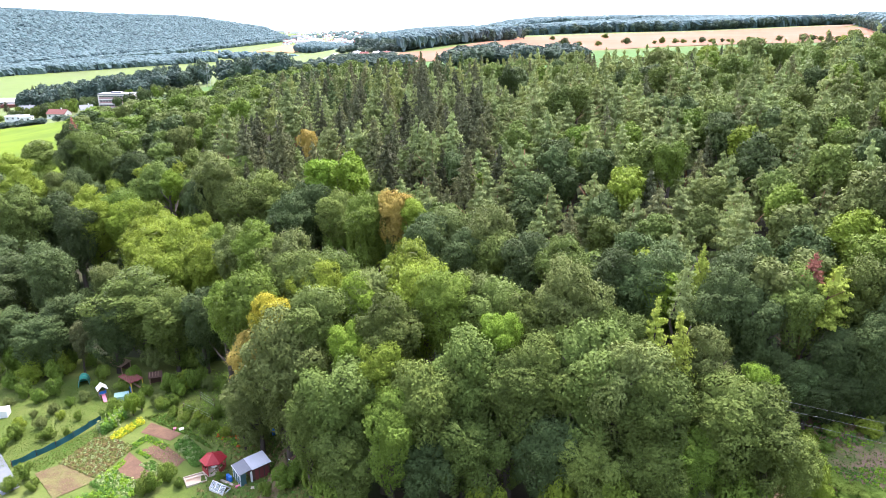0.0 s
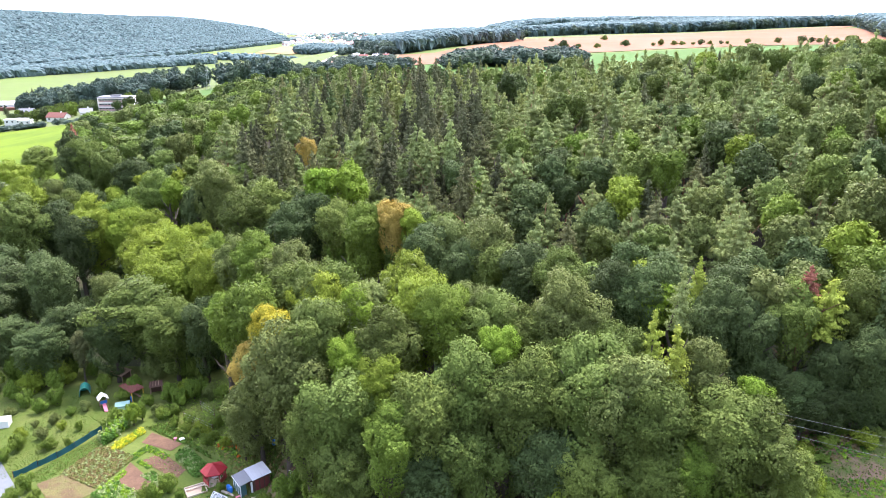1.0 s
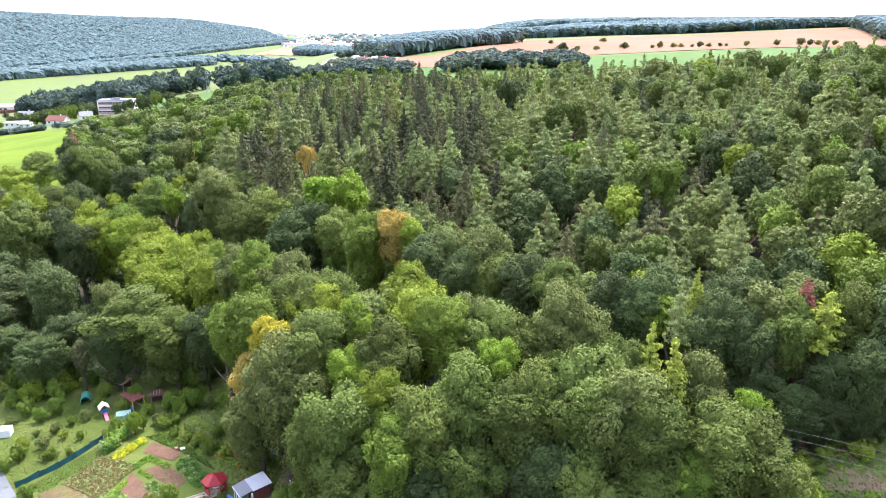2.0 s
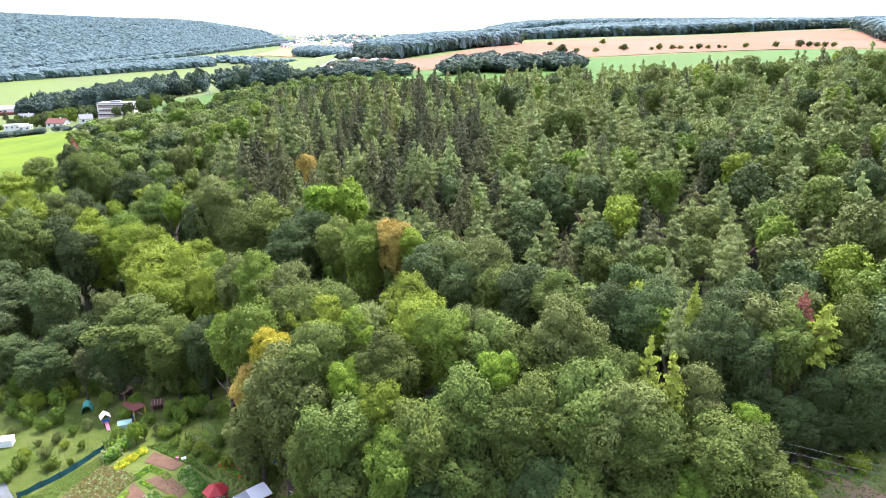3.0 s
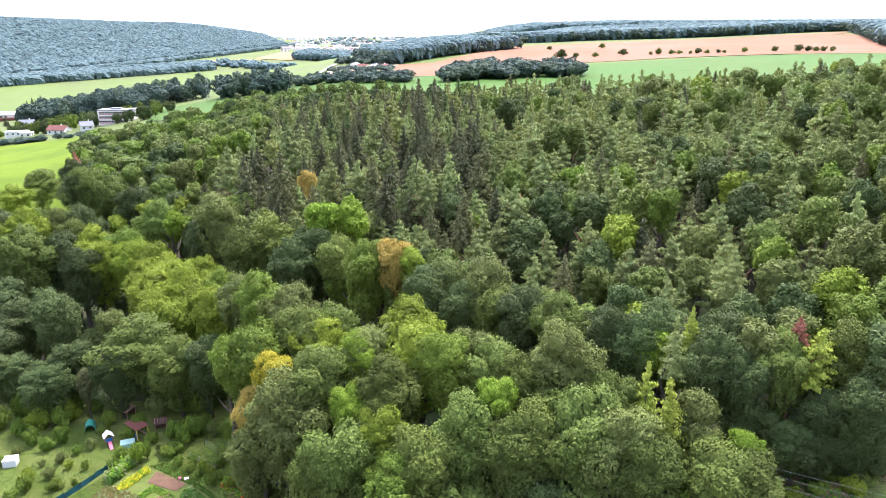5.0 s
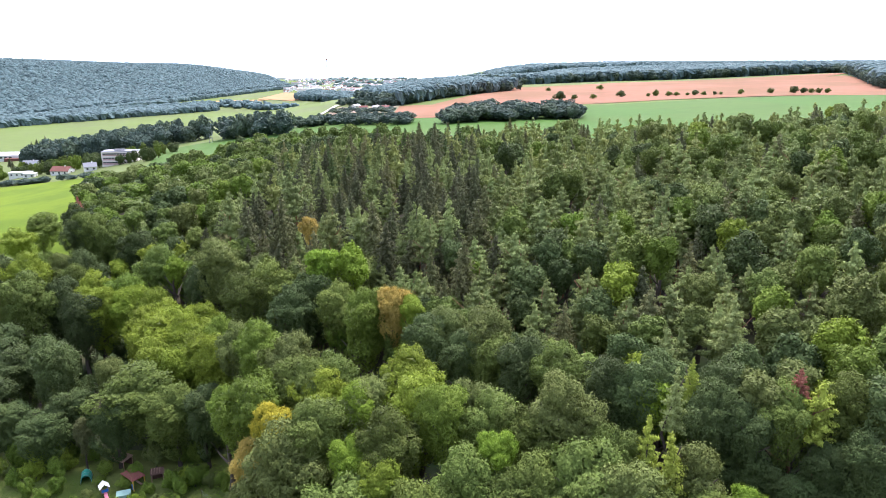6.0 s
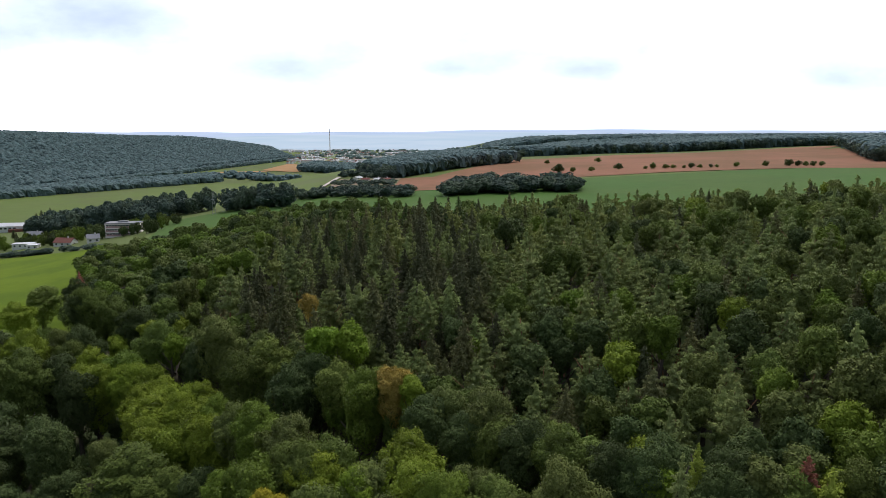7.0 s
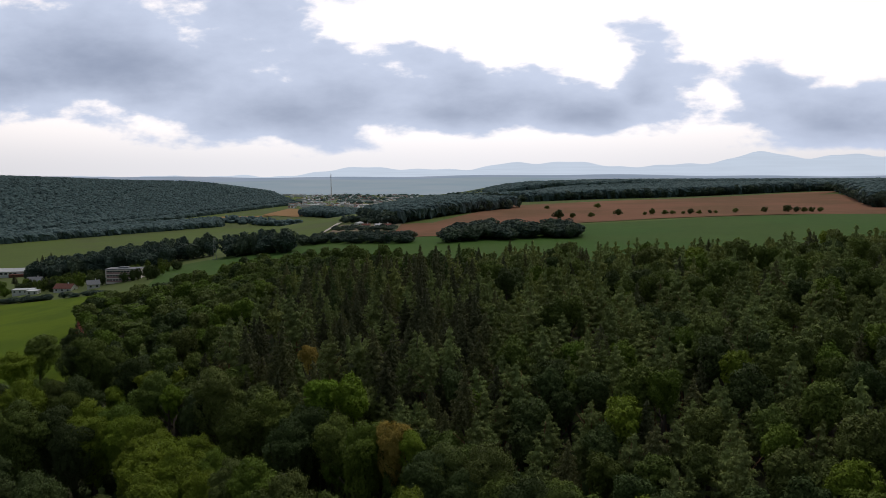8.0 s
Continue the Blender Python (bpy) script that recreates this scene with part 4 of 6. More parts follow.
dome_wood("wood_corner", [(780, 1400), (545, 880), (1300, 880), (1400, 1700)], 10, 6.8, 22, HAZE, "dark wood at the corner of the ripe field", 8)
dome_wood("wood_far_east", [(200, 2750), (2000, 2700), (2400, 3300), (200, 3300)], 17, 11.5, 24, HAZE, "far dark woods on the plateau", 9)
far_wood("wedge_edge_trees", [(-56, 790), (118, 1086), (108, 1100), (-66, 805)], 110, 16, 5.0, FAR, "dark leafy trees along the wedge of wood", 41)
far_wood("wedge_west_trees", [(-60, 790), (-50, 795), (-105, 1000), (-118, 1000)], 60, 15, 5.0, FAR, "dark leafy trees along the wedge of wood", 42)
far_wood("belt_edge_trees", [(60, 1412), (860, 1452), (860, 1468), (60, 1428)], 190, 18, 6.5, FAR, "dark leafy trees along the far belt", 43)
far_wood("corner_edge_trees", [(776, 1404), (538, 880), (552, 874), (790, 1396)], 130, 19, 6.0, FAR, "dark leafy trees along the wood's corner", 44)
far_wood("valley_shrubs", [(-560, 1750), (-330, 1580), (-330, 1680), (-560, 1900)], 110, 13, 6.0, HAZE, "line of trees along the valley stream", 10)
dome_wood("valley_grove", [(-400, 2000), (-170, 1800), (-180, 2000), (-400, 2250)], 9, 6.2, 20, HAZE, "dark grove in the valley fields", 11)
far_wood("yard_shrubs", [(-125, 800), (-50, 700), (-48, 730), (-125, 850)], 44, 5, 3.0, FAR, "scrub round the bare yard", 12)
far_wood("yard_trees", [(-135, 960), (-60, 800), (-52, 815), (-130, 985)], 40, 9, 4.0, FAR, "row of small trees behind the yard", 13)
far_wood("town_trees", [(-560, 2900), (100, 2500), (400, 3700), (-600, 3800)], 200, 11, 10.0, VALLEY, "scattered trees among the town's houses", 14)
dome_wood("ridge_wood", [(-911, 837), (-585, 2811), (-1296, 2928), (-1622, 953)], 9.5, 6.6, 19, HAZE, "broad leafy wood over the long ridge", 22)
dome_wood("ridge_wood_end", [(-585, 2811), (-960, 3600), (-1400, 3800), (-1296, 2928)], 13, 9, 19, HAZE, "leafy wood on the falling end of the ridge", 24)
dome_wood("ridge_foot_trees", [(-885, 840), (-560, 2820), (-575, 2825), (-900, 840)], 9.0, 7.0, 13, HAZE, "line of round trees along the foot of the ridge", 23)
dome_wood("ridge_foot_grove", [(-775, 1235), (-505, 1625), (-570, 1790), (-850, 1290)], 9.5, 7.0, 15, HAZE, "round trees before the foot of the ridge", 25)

# single field trees along the edge of the ripe crop
edge_dice = random.Random(3)
for fx, fy, fr in ((133, 805, 7.5), (150, 812, 4), (172, 815, 4.0), (206, 826, 5.5), (234, 815, 3.0), (243, 817, 5.5), (256, 812, 4), (264, 810, 3.4), (275, 806, 2.6), (282, 803, 4.5), (291, 800, 3.4), (303, 800, 3.2), (310, 800, 2.6), (332, 800, 4),
                   (366, 802, 4.6), (390, 799, 5.5), (400, 798, 4.5), (409, 798, 4.0), (417, 797, 4.4), (426, 796, 4.0), (150, 1010, 4.0), (220, 1000, 5.0)):
    tree(fx, fy, z_at(fx, fy) + fr * 1.5, fr * 0.8, "bush", edge_dice.choice(("dark", "oak", "oak")), "standing at the edge of the ripe field", "field trees")

# ---- mountains and the far plain, a plain backdrop that glows with painted haze ----
def backdrop(name, dist, tops, low, colour, label, other=None):
    m = bpy.data.materials.new(name)
    m.use_nodes = True
    n, l = m.node_tree.nodes, m.node_tree.links
    n.clear()
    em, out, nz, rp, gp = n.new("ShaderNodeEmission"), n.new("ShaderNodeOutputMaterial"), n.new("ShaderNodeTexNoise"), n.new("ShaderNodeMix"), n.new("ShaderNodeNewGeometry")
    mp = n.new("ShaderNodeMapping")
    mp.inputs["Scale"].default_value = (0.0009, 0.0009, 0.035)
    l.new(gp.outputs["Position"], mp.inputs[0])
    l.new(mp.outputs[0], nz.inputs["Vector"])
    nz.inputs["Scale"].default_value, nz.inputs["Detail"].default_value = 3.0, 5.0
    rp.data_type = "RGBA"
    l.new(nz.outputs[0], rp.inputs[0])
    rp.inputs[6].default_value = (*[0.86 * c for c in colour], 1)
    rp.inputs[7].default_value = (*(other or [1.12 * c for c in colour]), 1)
    # no lamp: the glow puts distance haze into the strip's colour
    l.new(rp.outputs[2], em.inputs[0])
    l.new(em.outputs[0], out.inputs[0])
    az = np.linspace(-0.9, 0.9, 240)
    x, y = dist * np.sin(az), dist * np.cos(az)
    v = np.concatenate([np.stack([x, y, np.full_like(x, low)], 1), np.stack([x, y, tops(np.tan(az))], 1)])
    k = len(az)
    f = [(i, i + 1, k + i + 1, k + i) for i in range(k - 1)]
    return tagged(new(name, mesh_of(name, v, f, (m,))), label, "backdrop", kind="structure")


def bell(t, c, w, h):
    return h * np.exp(-((t - c) / w) ** 2)


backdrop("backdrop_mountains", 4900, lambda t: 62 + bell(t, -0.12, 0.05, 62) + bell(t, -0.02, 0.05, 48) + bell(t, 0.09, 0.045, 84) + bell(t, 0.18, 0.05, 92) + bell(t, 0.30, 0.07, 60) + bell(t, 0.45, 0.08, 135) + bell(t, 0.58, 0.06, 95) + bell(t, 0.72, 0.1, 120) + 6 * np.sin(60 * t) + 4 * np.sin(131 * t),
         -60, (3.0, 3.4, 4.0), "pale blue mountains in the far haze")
# this nearer strip's bluish glow stands in for haze beyond the town
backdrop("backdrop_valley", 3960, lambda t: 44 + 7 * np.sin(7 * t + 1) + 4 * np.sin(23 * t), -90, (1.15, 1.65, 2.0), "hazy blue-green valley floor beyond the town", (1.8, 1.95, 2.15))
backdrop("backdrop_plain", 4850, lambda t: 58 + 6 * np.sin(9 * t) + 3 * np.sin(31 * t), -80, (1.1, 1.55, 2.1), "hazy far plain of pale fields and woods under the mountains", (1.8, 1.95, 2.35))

# ---- the garden plots ----
GRASS = material("garden_grass", (0.086, 0.122, 0.018), rough=0.95, noise=0.6, scale=0.6, bump=0.12, second=(0.118, 0.142, 0.030), second_scale=0.12)
EARTH = material("dug_earth", (0.145, 0.084, 0.050), rough=0.95, noise=0.7, scale=1.2, bump=0.12, second=(0.125, 0.070, 0.044), second_scale=0.4)
DRY = material("dry_bed", (0.155, 0.135, 0.050), rough=0.95, noise=0.6, scale=1.0, bump=0.1, second=(0.13, 0.085, 0.045), second_scale=0.3)
PATH = material("trodden_track", (0.20, 0.135, 0.085), rough=0.95, noise=0.4, scale=0.8, bump=0.04, second=(0.20, 0.17, 0.075), second_scale=0.3)
GRAVEL = material("grey_gravel", (0.15, 0.16, 0.17), rough=0.95, noise=0.4, scale=1.5)
WHITE = material("white_paint", (0.78, 0.78, 0.76), rough=0.6, noise=0.12, scale=1.5)
SHEET = material("pale_roof_sheet", (0.55, 0.56, 0.58), rough=0.45, noise=0.15, scale=0.8)
FELT = material("grey_roofing_felt", (0.23, 0.235, 0.25), rough=0.85, noise=0.25, scale=1.5)
TEAL = material("teal_boards", (0.055, 0.12, 0.125), rough=0.7, noise=0.25, scale=2)
DARKWOOD = material("dark_brown_wood", (0.10, 0.055, 0.038), rough=0.8, noise=0.4, scale=2)
WOOD = material("weathered_wood", (0.30, 0.20, 0.13), rough=0.85, noise=0.4, scale=2)
PALEWOOD = material("pale_boards", (0.50, 0.42, 0.33), rough=0.8, noise=0.25, scale=2)
RED = material("red_roof_paint", (0.30, 0.022, 0.025), rough=0.55, noise=0.2, scale=1.5)
REDSLAT = material("faded_red_slats", (0.25, 0.085, 0.07), rough=0.8, noise=0.4, scale=2)
REDDOOR = material("worn_red_door", (0.17, 0.045, 0.04), rough=0.8, noise=0.4, scale=2)
REDWOOD = material("red_stained_wood", (0.34, 0.06, 0.05), rough=0.7, noise=0.3, scale=2)
BLUE = material("blue_plastic", (0.03, 0.16, 0.50), rough=0.4, noise=0.1, scale=2)
NET = material("green_blue_netting", (0.025, 0.11, 0.125), rough=0.8, noise=0.25, scale=3)
GREENFILM = material("green_film", (0.06, 0.34, 0.24), rough=0.5, noise=0.2, scale=1.5)
TARP = material("pale_teal_cover", (0.30, 0.47, 0.40), rough=0.6, noise=0.2, scale=1)
PINK = material("pink_plastic", (0.62, 0.18, 0.25), rough=0.4, noise=0.1, scale=2)
YELLOW = material("yellow_paint", (0.60, 0.42, 0.05), rough=0.5, noise=0.1, scale=2)
STEEL = material("galvanised_steel", (0.42, 0.43, 0.44), rough=0.45, metal=0.6, noise=0.15, scale=2)
LOG = material("split_logs", (0.36, 0.22, 0.13), rough=0.9, noise=0.3, scale=3, object_var=0.5)
# clear panes of the cold frame
GLASS = bpy.data.materials.new("greenhouse_glass")
GLASS.use_nodes = True
GLASS.node_tree.nodes["Principled BSDF"].inputs["Transmission Weight"].default_value = 0.85
GLASS.node_tree.nodes["Principled BSDF"].inputs["Roughness"].default_value = 0.12
GLASS.node_tree.nodes["Principled BSDF"].inputs["Base Color"].default_value = (0.85, 0.9, 0.92, 1)

patch("lawn", [(-104, 78), (-14, 78), (-20, 122), (-104, 134)], GRASS, "rough green grass between the garden plots", lift=0.06, n=70)
patch("path_track", [(-26.6, 78), (-23.4, 78), (-23.6, 96), (-25.2, 96)], PATH, "reddish trodden earth track past the shed", lift=0.13, n=16)
patch("road_gravel", [(-72, 92), (-64, 86), (-62.6, 88), (-71, 97)], GRAVEL, "grey gravel drive", lift=0.13, n=16)
patch("clearing", [(40, 66), (84, 64), (82, 88), (43, 87)], material("clearing_ground", (0.240, 0.155, 0.098), rough=0.95, noise=0.7, scale=0.9, bump=0.12, second=(0.130, 0.155, 0.040), second_scale=0.25), "reddish bare earth and weeds in the clearing", lift=0.1, n=40)


def bed(name, corners, mat, label, lift=0.16):
    ob = patch(name, corners, mat, label, lift, n=14)
    ob["category"] = "garden bed"
    return ob


def lerp4(c, s, t):
    a, b, d, e = c
    return tuple(a[k] * (1 - s) * (1 - t) + b[k] * s * (1 - t) + d[k] * s * t + e[k] * (1 - s) * t for k in (0, 1))


def crop(name, corners, rows, per_row, height, radius, mats, label, leaf=0.22, per=22, seed=1):
    """Rows of plants in a bed: one mesh of leaf sprays, past counting."""
    rng = np.random.RandomState(seed)
    V, F, M, base = [], [], [], 0
    for i in range(rows):
        for j in range(per_row):
            x, y = lerp4(corners, (j + rng.uniform(0.2, 0.8)) / per_row, (i + rng.uniform(0.3, 0.7)) / rows)
            d = unit(rng, per)
            d[:, 2] = np.abs(d[:, 2])
            k = rng.uniform(0.7, 1.2)
            p = np.array([x, y, z_at(x, y) + 0.1]) + d * np.array([radius * k, radius * k, height * k]) * rng.uniform(0.4, 1.0, (per, 1))
            v, f = cards(p, d + rng.normal(size=d.shape) * 0.5, leaf, rng)
            V.append(v)
            F.append(f + base)
            M += [rng.randint(len(mats))] * per
            base += len(v)
    me = mesh_of(name, np.concatenate(V), np.concatenate(F), mats)
    me.polygons.foreach_set("material_index", M)
    return tagged(new(name, me), label, "crop", kind="stuff")


def crop_leaf(name, c):
    return material(name, c, rough=0.8, spec=0.1, noise=0.25, scale=1.0, island_var=0.4, through_light=0.2)


C_GREEN, C_LIME, C_YELLOW = crop_leaf("crop_green", (0.12, 0.23, 0.04)), crop_leaf("crop_lime", (0.22, 0.36, 0.03)), crop_leaf("crop_yellow_bloom", (0.60, 0.56, 0.03))
C_GRASS, C_GRASS_DRY = crop_leaf("grass_blades", (0.085, 0.138, 0.018)), crop_leaf("grass_blades_dry", (0.128, 0.162, 0.032))
C_DRY, C_OLIVE, C_PALE, C_ORANGE = crop_leaf("crop_dry", (0.240, 0.185, 0.075)), crop_leaf("crop_olive", (0.20, 0.22, 0.06)), crop_leaf("crop_pale", (0.30, 0.36, 0.14)), crop_leaf("pumpkin_orange", (0.5, 0.13, 0.03))

bed("bed_dry", [(-62.1, 91.1), (-56.2, 85.2), (-51.8, 89.4), (-57.1, 95.1)], DRY, "mown dry straw-coloured bed")
bed("bed_potato", [(-59.6, 93.5), (-52.3, 89.7), (-49.7, 97.9), (-56.6, 101.4)], DRY, "weedy bed of withering potatoes")
bed("bed_dug", [(-50.2, 101.7), (-44.4, 99.2), (-43.2, 101.1), (-49.6, 104.6)], EARTH, "freshly dug reddish-brown bed")
bed("bed_dug_long", [(-50.0, 91.7), (-44.6, 87.8), (-41.9, 89.2), (-49.9, 96.4)], EARTH, "long freshly dug reddish-brown bed")
bed("bed_middle", [(-48.3, 96.7), (-40.9, 91.8), (-40.2, 94.1), (-45.6, 98.8)], EARTH, "half-planted earth bed")
crop("potato_plants", [(-59.6, 93.5), (-52.3, 89.7), (-49.7, 97.9), (-56.6, 101.4)], 20, 30, 0.35, 0.3, (C_OLIVE, C_DRY, C_DRY, C_PALE, C_OLIVE), "withering olive-brown potato plants", 0.2, 26, 2)
crop("straw_stubble", [(-62.1, 91.1), (-56.2, 85.2), (-51.8, 89.4), (-57.1, 95.1)], 30, 26, 0.1, 0.22, (C_OLIVE, C_DRY), "thin dry stubble on a bed", 0.13, 6, 3)
crop("yellow_flowers", [(-54.9, 100.5), (-53.7, 99.0), (-50.7, 104.6), (-51.9, 105.9)], 18, 4, 0.6, 0.42, (C_YELLOW, C_LIME, C_YELLOW), "row of bright yellow blooms", 0.18, 34, 4)
crop("maize", [(-57.8, 102.7), (-55.9, 100.6), (-54.0, 106.8), (-55.7, 108.6)], 16, 4, 2.0, 0.45, (C_GREEN, C_LIME, C_PALE), "tall row of leafy green maize", 0.34, 44, 5)
crop("bean_strip", [(-50.8, 97.9), (-49.6, 96.7), (-47.9, 100.1), (-48.9, 101.0)], 14, 3, 0.35, 0.28, (C_LIME, C_GREEN), "short bright green bean row", 0.16, 28, 6)
crop("lettuce_strip", [(-48.8, 99.6), (-44.5, 96.6), (-44.1, 98.0), (-48.1, 100.7)], 3, 12, 0.3, 0.3, (C_LIME, C_GREEN), "bright green lettuce row", 0.16, 26, 7)
crop("herb_strip", [(-50.9, 91.8), (-49.9, 91.1), (-49.0, 93.6), (-50.1, 94.4)], 9, 2, 0.35, 0.3, (C_LIME,), "bright lime-green herb strip", 0.16, 28, 8)
crop("parsley_strip", [(-48.9, 96.3), (-46.2, 94.4), (-45.9, 95.2), (-48.7, 97.1)], 2, 9, 0.3, 0.28, (C_LIME, C_GREEN), "bright green parsley strip", 0.16, 26, 21)
crop("cabbages", [(-46.8, 92.8), (-41.3, 88.8), (-40.2, 90.0), (-45.5, 94.1)], 4, 13, 0.4, 0.38, (C_PALE, C_GREEN), "rows of pale green cabbages", 0.22, 34, 9)
crop("marrows", [(-43.1, 97.8), (-37.9, 91.8), (-36.4, 94.4), (-42.2, 100.3)], 6, 12, 0.7, 0.5, (C_PALE, C_GREEN, C_GREEN), "sprawling bed of big-leaved marrows", 0.28, 34, 10)
crop("beet_rows", [(-48.3, 96.7), (-40.9, 91.8), (-40.2, 94.1), (-45.6, 98.8)], 5, 14, 0.2, 0.2, (C_OLIVE, C_GREEN, C_DRY, C_DRY), "thin rows of beets in earth", 0.14, 10, 11)
crop("tall_greens", [(-52.3, 88.2), (-46.0, 84.3), (-43.5, 87.6), (-50.4, 91.4)], 8, 18, 0.9, 0.45, (C_LIME, C_GREEN, C_PALE), "thick bed of tall yellow-green greens", 0.24, 36, 12)
crop("tall_greens_west", [(-53.8, 84.5), (-46.6, 81.1), (-43.9, 84.1), (-49.4, 87.3)], 7, 14, 0.9, 0.45, (C_LIME, C_GREEN), "thick bed of green vegetables", 0.24, 34, 13)
crop("pumpkins", [(-37, 100), (-32.4, 96.4), (-33.8, 100.6), (-37.6, 103)], 5, 9, 0.45, 0.5, (C_ORANGE, C_GREEN, C_LIME, C_OLIVE), "orange and green pumpkin patch", 0.26, 18, 14)
crop("meadow_weeds", [(-88, 84), (-65.5, 93.4), (-55, 115), (-100, 124)], 64, 72, 0.07, 0.4, (C_GRASS, C_GRASS_DRY, C_GRASS), "tufts of rough grass and weeds", 0.11, 7, 15)
crop("lawn_weeds", [(-50, 106), (-27, 92), (-24, 112), (-52, 126)], 48, 48, 0.1, 0.4, (C_GRASS, C_GRASS_DRY, C_LIME), "tufts of long green grass", 0.12, 9, 16)
crop("clearing_weeds", [(44, 68), (60, 66), (60, 73), (46, 77)], 20, 24, 0.35, 0.4, (C_GREEN, C_LIME), "low fresh green weeds in the clearing", 0.16, 30, 17)
crop("clearing_grass", [(43, 66), (80, 65), (80, 86), (44, 86)], 44, 60, 0.2, 0.5, (C_LIME, C_GRASS, C_GRASS_DRY, C_GREEN), "tufts of grass scattered over the clearing", 0.15, 9, 28)
crop("clearing_weeds_upper", [(47, 79), (56, 78), (57, 82), (48, 84)], 8, 12, 0.35, 0.5, (C_GREEN, C_LIME, C_DRY), "scattered green weeds on bare earth", 0.28, 14, 18)
crop("fence_weeds", [(-65.1, 92.5), (-61.6, 91.5), (-55.0, 103.0), (-58.1, 104.6)], 60, 8, 0.12, 0.4, (C_GRASS, C_GRASS_DRY, C_GREEN), "tufts of grass along the net fence", 0.12, 9, 19)
crop("edge_weeds", [(-51.5, 106.2), (-41.9, 101.0), (-36.3, 96.3), (-47.5, 107.4)], 10, 40, 0.25, 0.4, (C_GRASS, C_GRASS_DRY, C_GREEN), "tufts of grass along the plot edge", 0.2, 10, 22)
crop("shed_weeds", [(-36, 82), (-16, 80), (-17, 98), (-36, 98)], 24, 24, 0.3, 0.4, (C_GREEN, C_OLIVE, C_DRY), "rough grass round the shed", 0.24, 8, 20)
tree(-80.4, 116.5, 3.2, 2.07, "bush", "fresh", "among the garden plots", "garden shrubs", "bush")
tree(-77.3, 118.6, 4.3, 2.53, "bush", "hornbeam", "among the garden plots", "garden shrubs", "bush")
tree(-73.6, 119.6, 4.4, 2.53, "bush", "oak", "among the garden plots", "garden shrubs", "bush")
tree(-73.0, 125.1, 4.5, 2.3, "bush", "fresh", "among the garden plots", "garden shrubs", "bush")
tree(-77.5, 125.0, 5.4, 2.88, "bush", "fresh", "among the garden plots", "garden shrubs", "bush")
tree(-83.2, 125.2, 4.3, 2.53, "bush", "hornbeam", "among the garden plots", "garden shrubs", "bush")
tree(-78.3, 131.0, 5.5, 2.76, "bush", "dark", "among the garden plots", "garden shrubs", "bush")
tree(-84.9, 132.5, 5.4, 2.99, "bush", "dark", "among the garden plots", "garden shrubs", "bush")
tree(-69.0, 124.9, 3.5, 1.84, "bush", "fresh", "among the garden plots", "garden shrubs", "bush")
tree(-66.3, 110.4, 1.8, 1.0, "bush", "oak", "among the garden plots", "garden shrubs", "bush")
tree(-68.0, 107.9, 1.9, 1.1, "bush", "grey", "among the garden plots", "garden shrubs", "bush")
tree(-67.6, 103.4, 2.0, 1.3, "bush", "grey", "among the garden plots", "garden shrubs", "bush")
tree(-70.1, 100.3, 2.6, 1.7, "bush", "fresh", "among the garden plots", "garden shrubs", "bush")
tree(-70.8, 106.8, 1.4, 0.8, "bush", "grey", "among the garden plots", "garden shrubs", "bush")
tree(-65.0, 100.3, 2.0, 1.4, "bush", "fresh", "among the garden plots", "garden shrubs", "bush")
tree(-62.6, 105.9, 1.9, 0.9, "bush", "oak", "among the garden plots", "garden shrubs", "bush")
tree(-62.0, 100.9, 1.8, 0.8, "bush", "oak", "among the garden plots", "garden shrubs", "bush")
tree(-64.5, 112.0, 2.2, 1.2, "bush", "grey", "among the garden plots", "garden shrubs", "bush")
tree(-77.4, 110.5, 1.7, 1.0, "bush", "grey", "among the garden plots", "garden shrubs", "bush")
tree(-62.9, 89.9, 2.7, 1.6, "bush", "fresh", "among the garden plots", "garden shrubs", "bush")
tree(-63.5, 87.2, 2.1, 1.5, "bush", "fresh", "among the garden plots", "garden shrubs", "bush")
tree(-60.2, 87.3, 1.8, 1.3, "bush", "oak", "among the garden plots", "garden shrubs", "bush")
tree(-57.5, 105.5, 2.4, 1.3, "bush", "oak", "among the garden plots", "garden shrubs", "bush")
tree(-57.5, 108.9, 2.4, 1.4, "bush", "oak", "among the garden plots", "garden shrubs", "bush")
tree(-53.6, 107.0, 3.9, 1.5, "bush", "bright", "among the garden plots", "garden shrubs", "bush")
tree(-52.8, 108.7, 3.5, 1.3, "bush", "fresh", "among the garden plots", "garden shrubs", "bush")
tree(-53.7, 113.4, 2.6, 1.4, "bush", "fresh", "among the garden plots", "garden shrubs", "bush")
tree(-50.7, 110.5, 2.4, 1.3, "bush", "grey", "among the garden plots", "garden shrubs", "bush")
tree(-48.6, 108.8, 2.2, 1.2, "bush", "oak", "among the garden plots", "garden shrubs", "bush")
tree(-46.3, 106.7, 2.2, 1.1, "bush", "fresh", "among the garden plots", "garden shrubs", "bush")
tree(-43.7, 104.8, 2.1, 1.1, "bush", "oak", "among the garden plots", "garden shrubs", "bush")
tree(-41.7, 103.1, 2.0, 1.0, "bush", "oak", "among the garden plots", "garden shrubs", "bush")
tree(-38.8, 100.5, 2.7, 1.2, "bush", "fresh", "among the garden plots", "garden shrubs", "bush")
tree(-38.0, 102.1, 2.3, 1.0, "bush", "fresh", "among the garden plots", "garden shrubs", "bush")
tree(-47.6, 113.1, 3.8, 1.6, "bush", "fresh", "among the garden plots", "garden shrubs", "bush")
tree(-45.7, 115.1, 4.4, 1.8, "bush", "fresh", "among the garden plots", "garden shrubs", "bush")
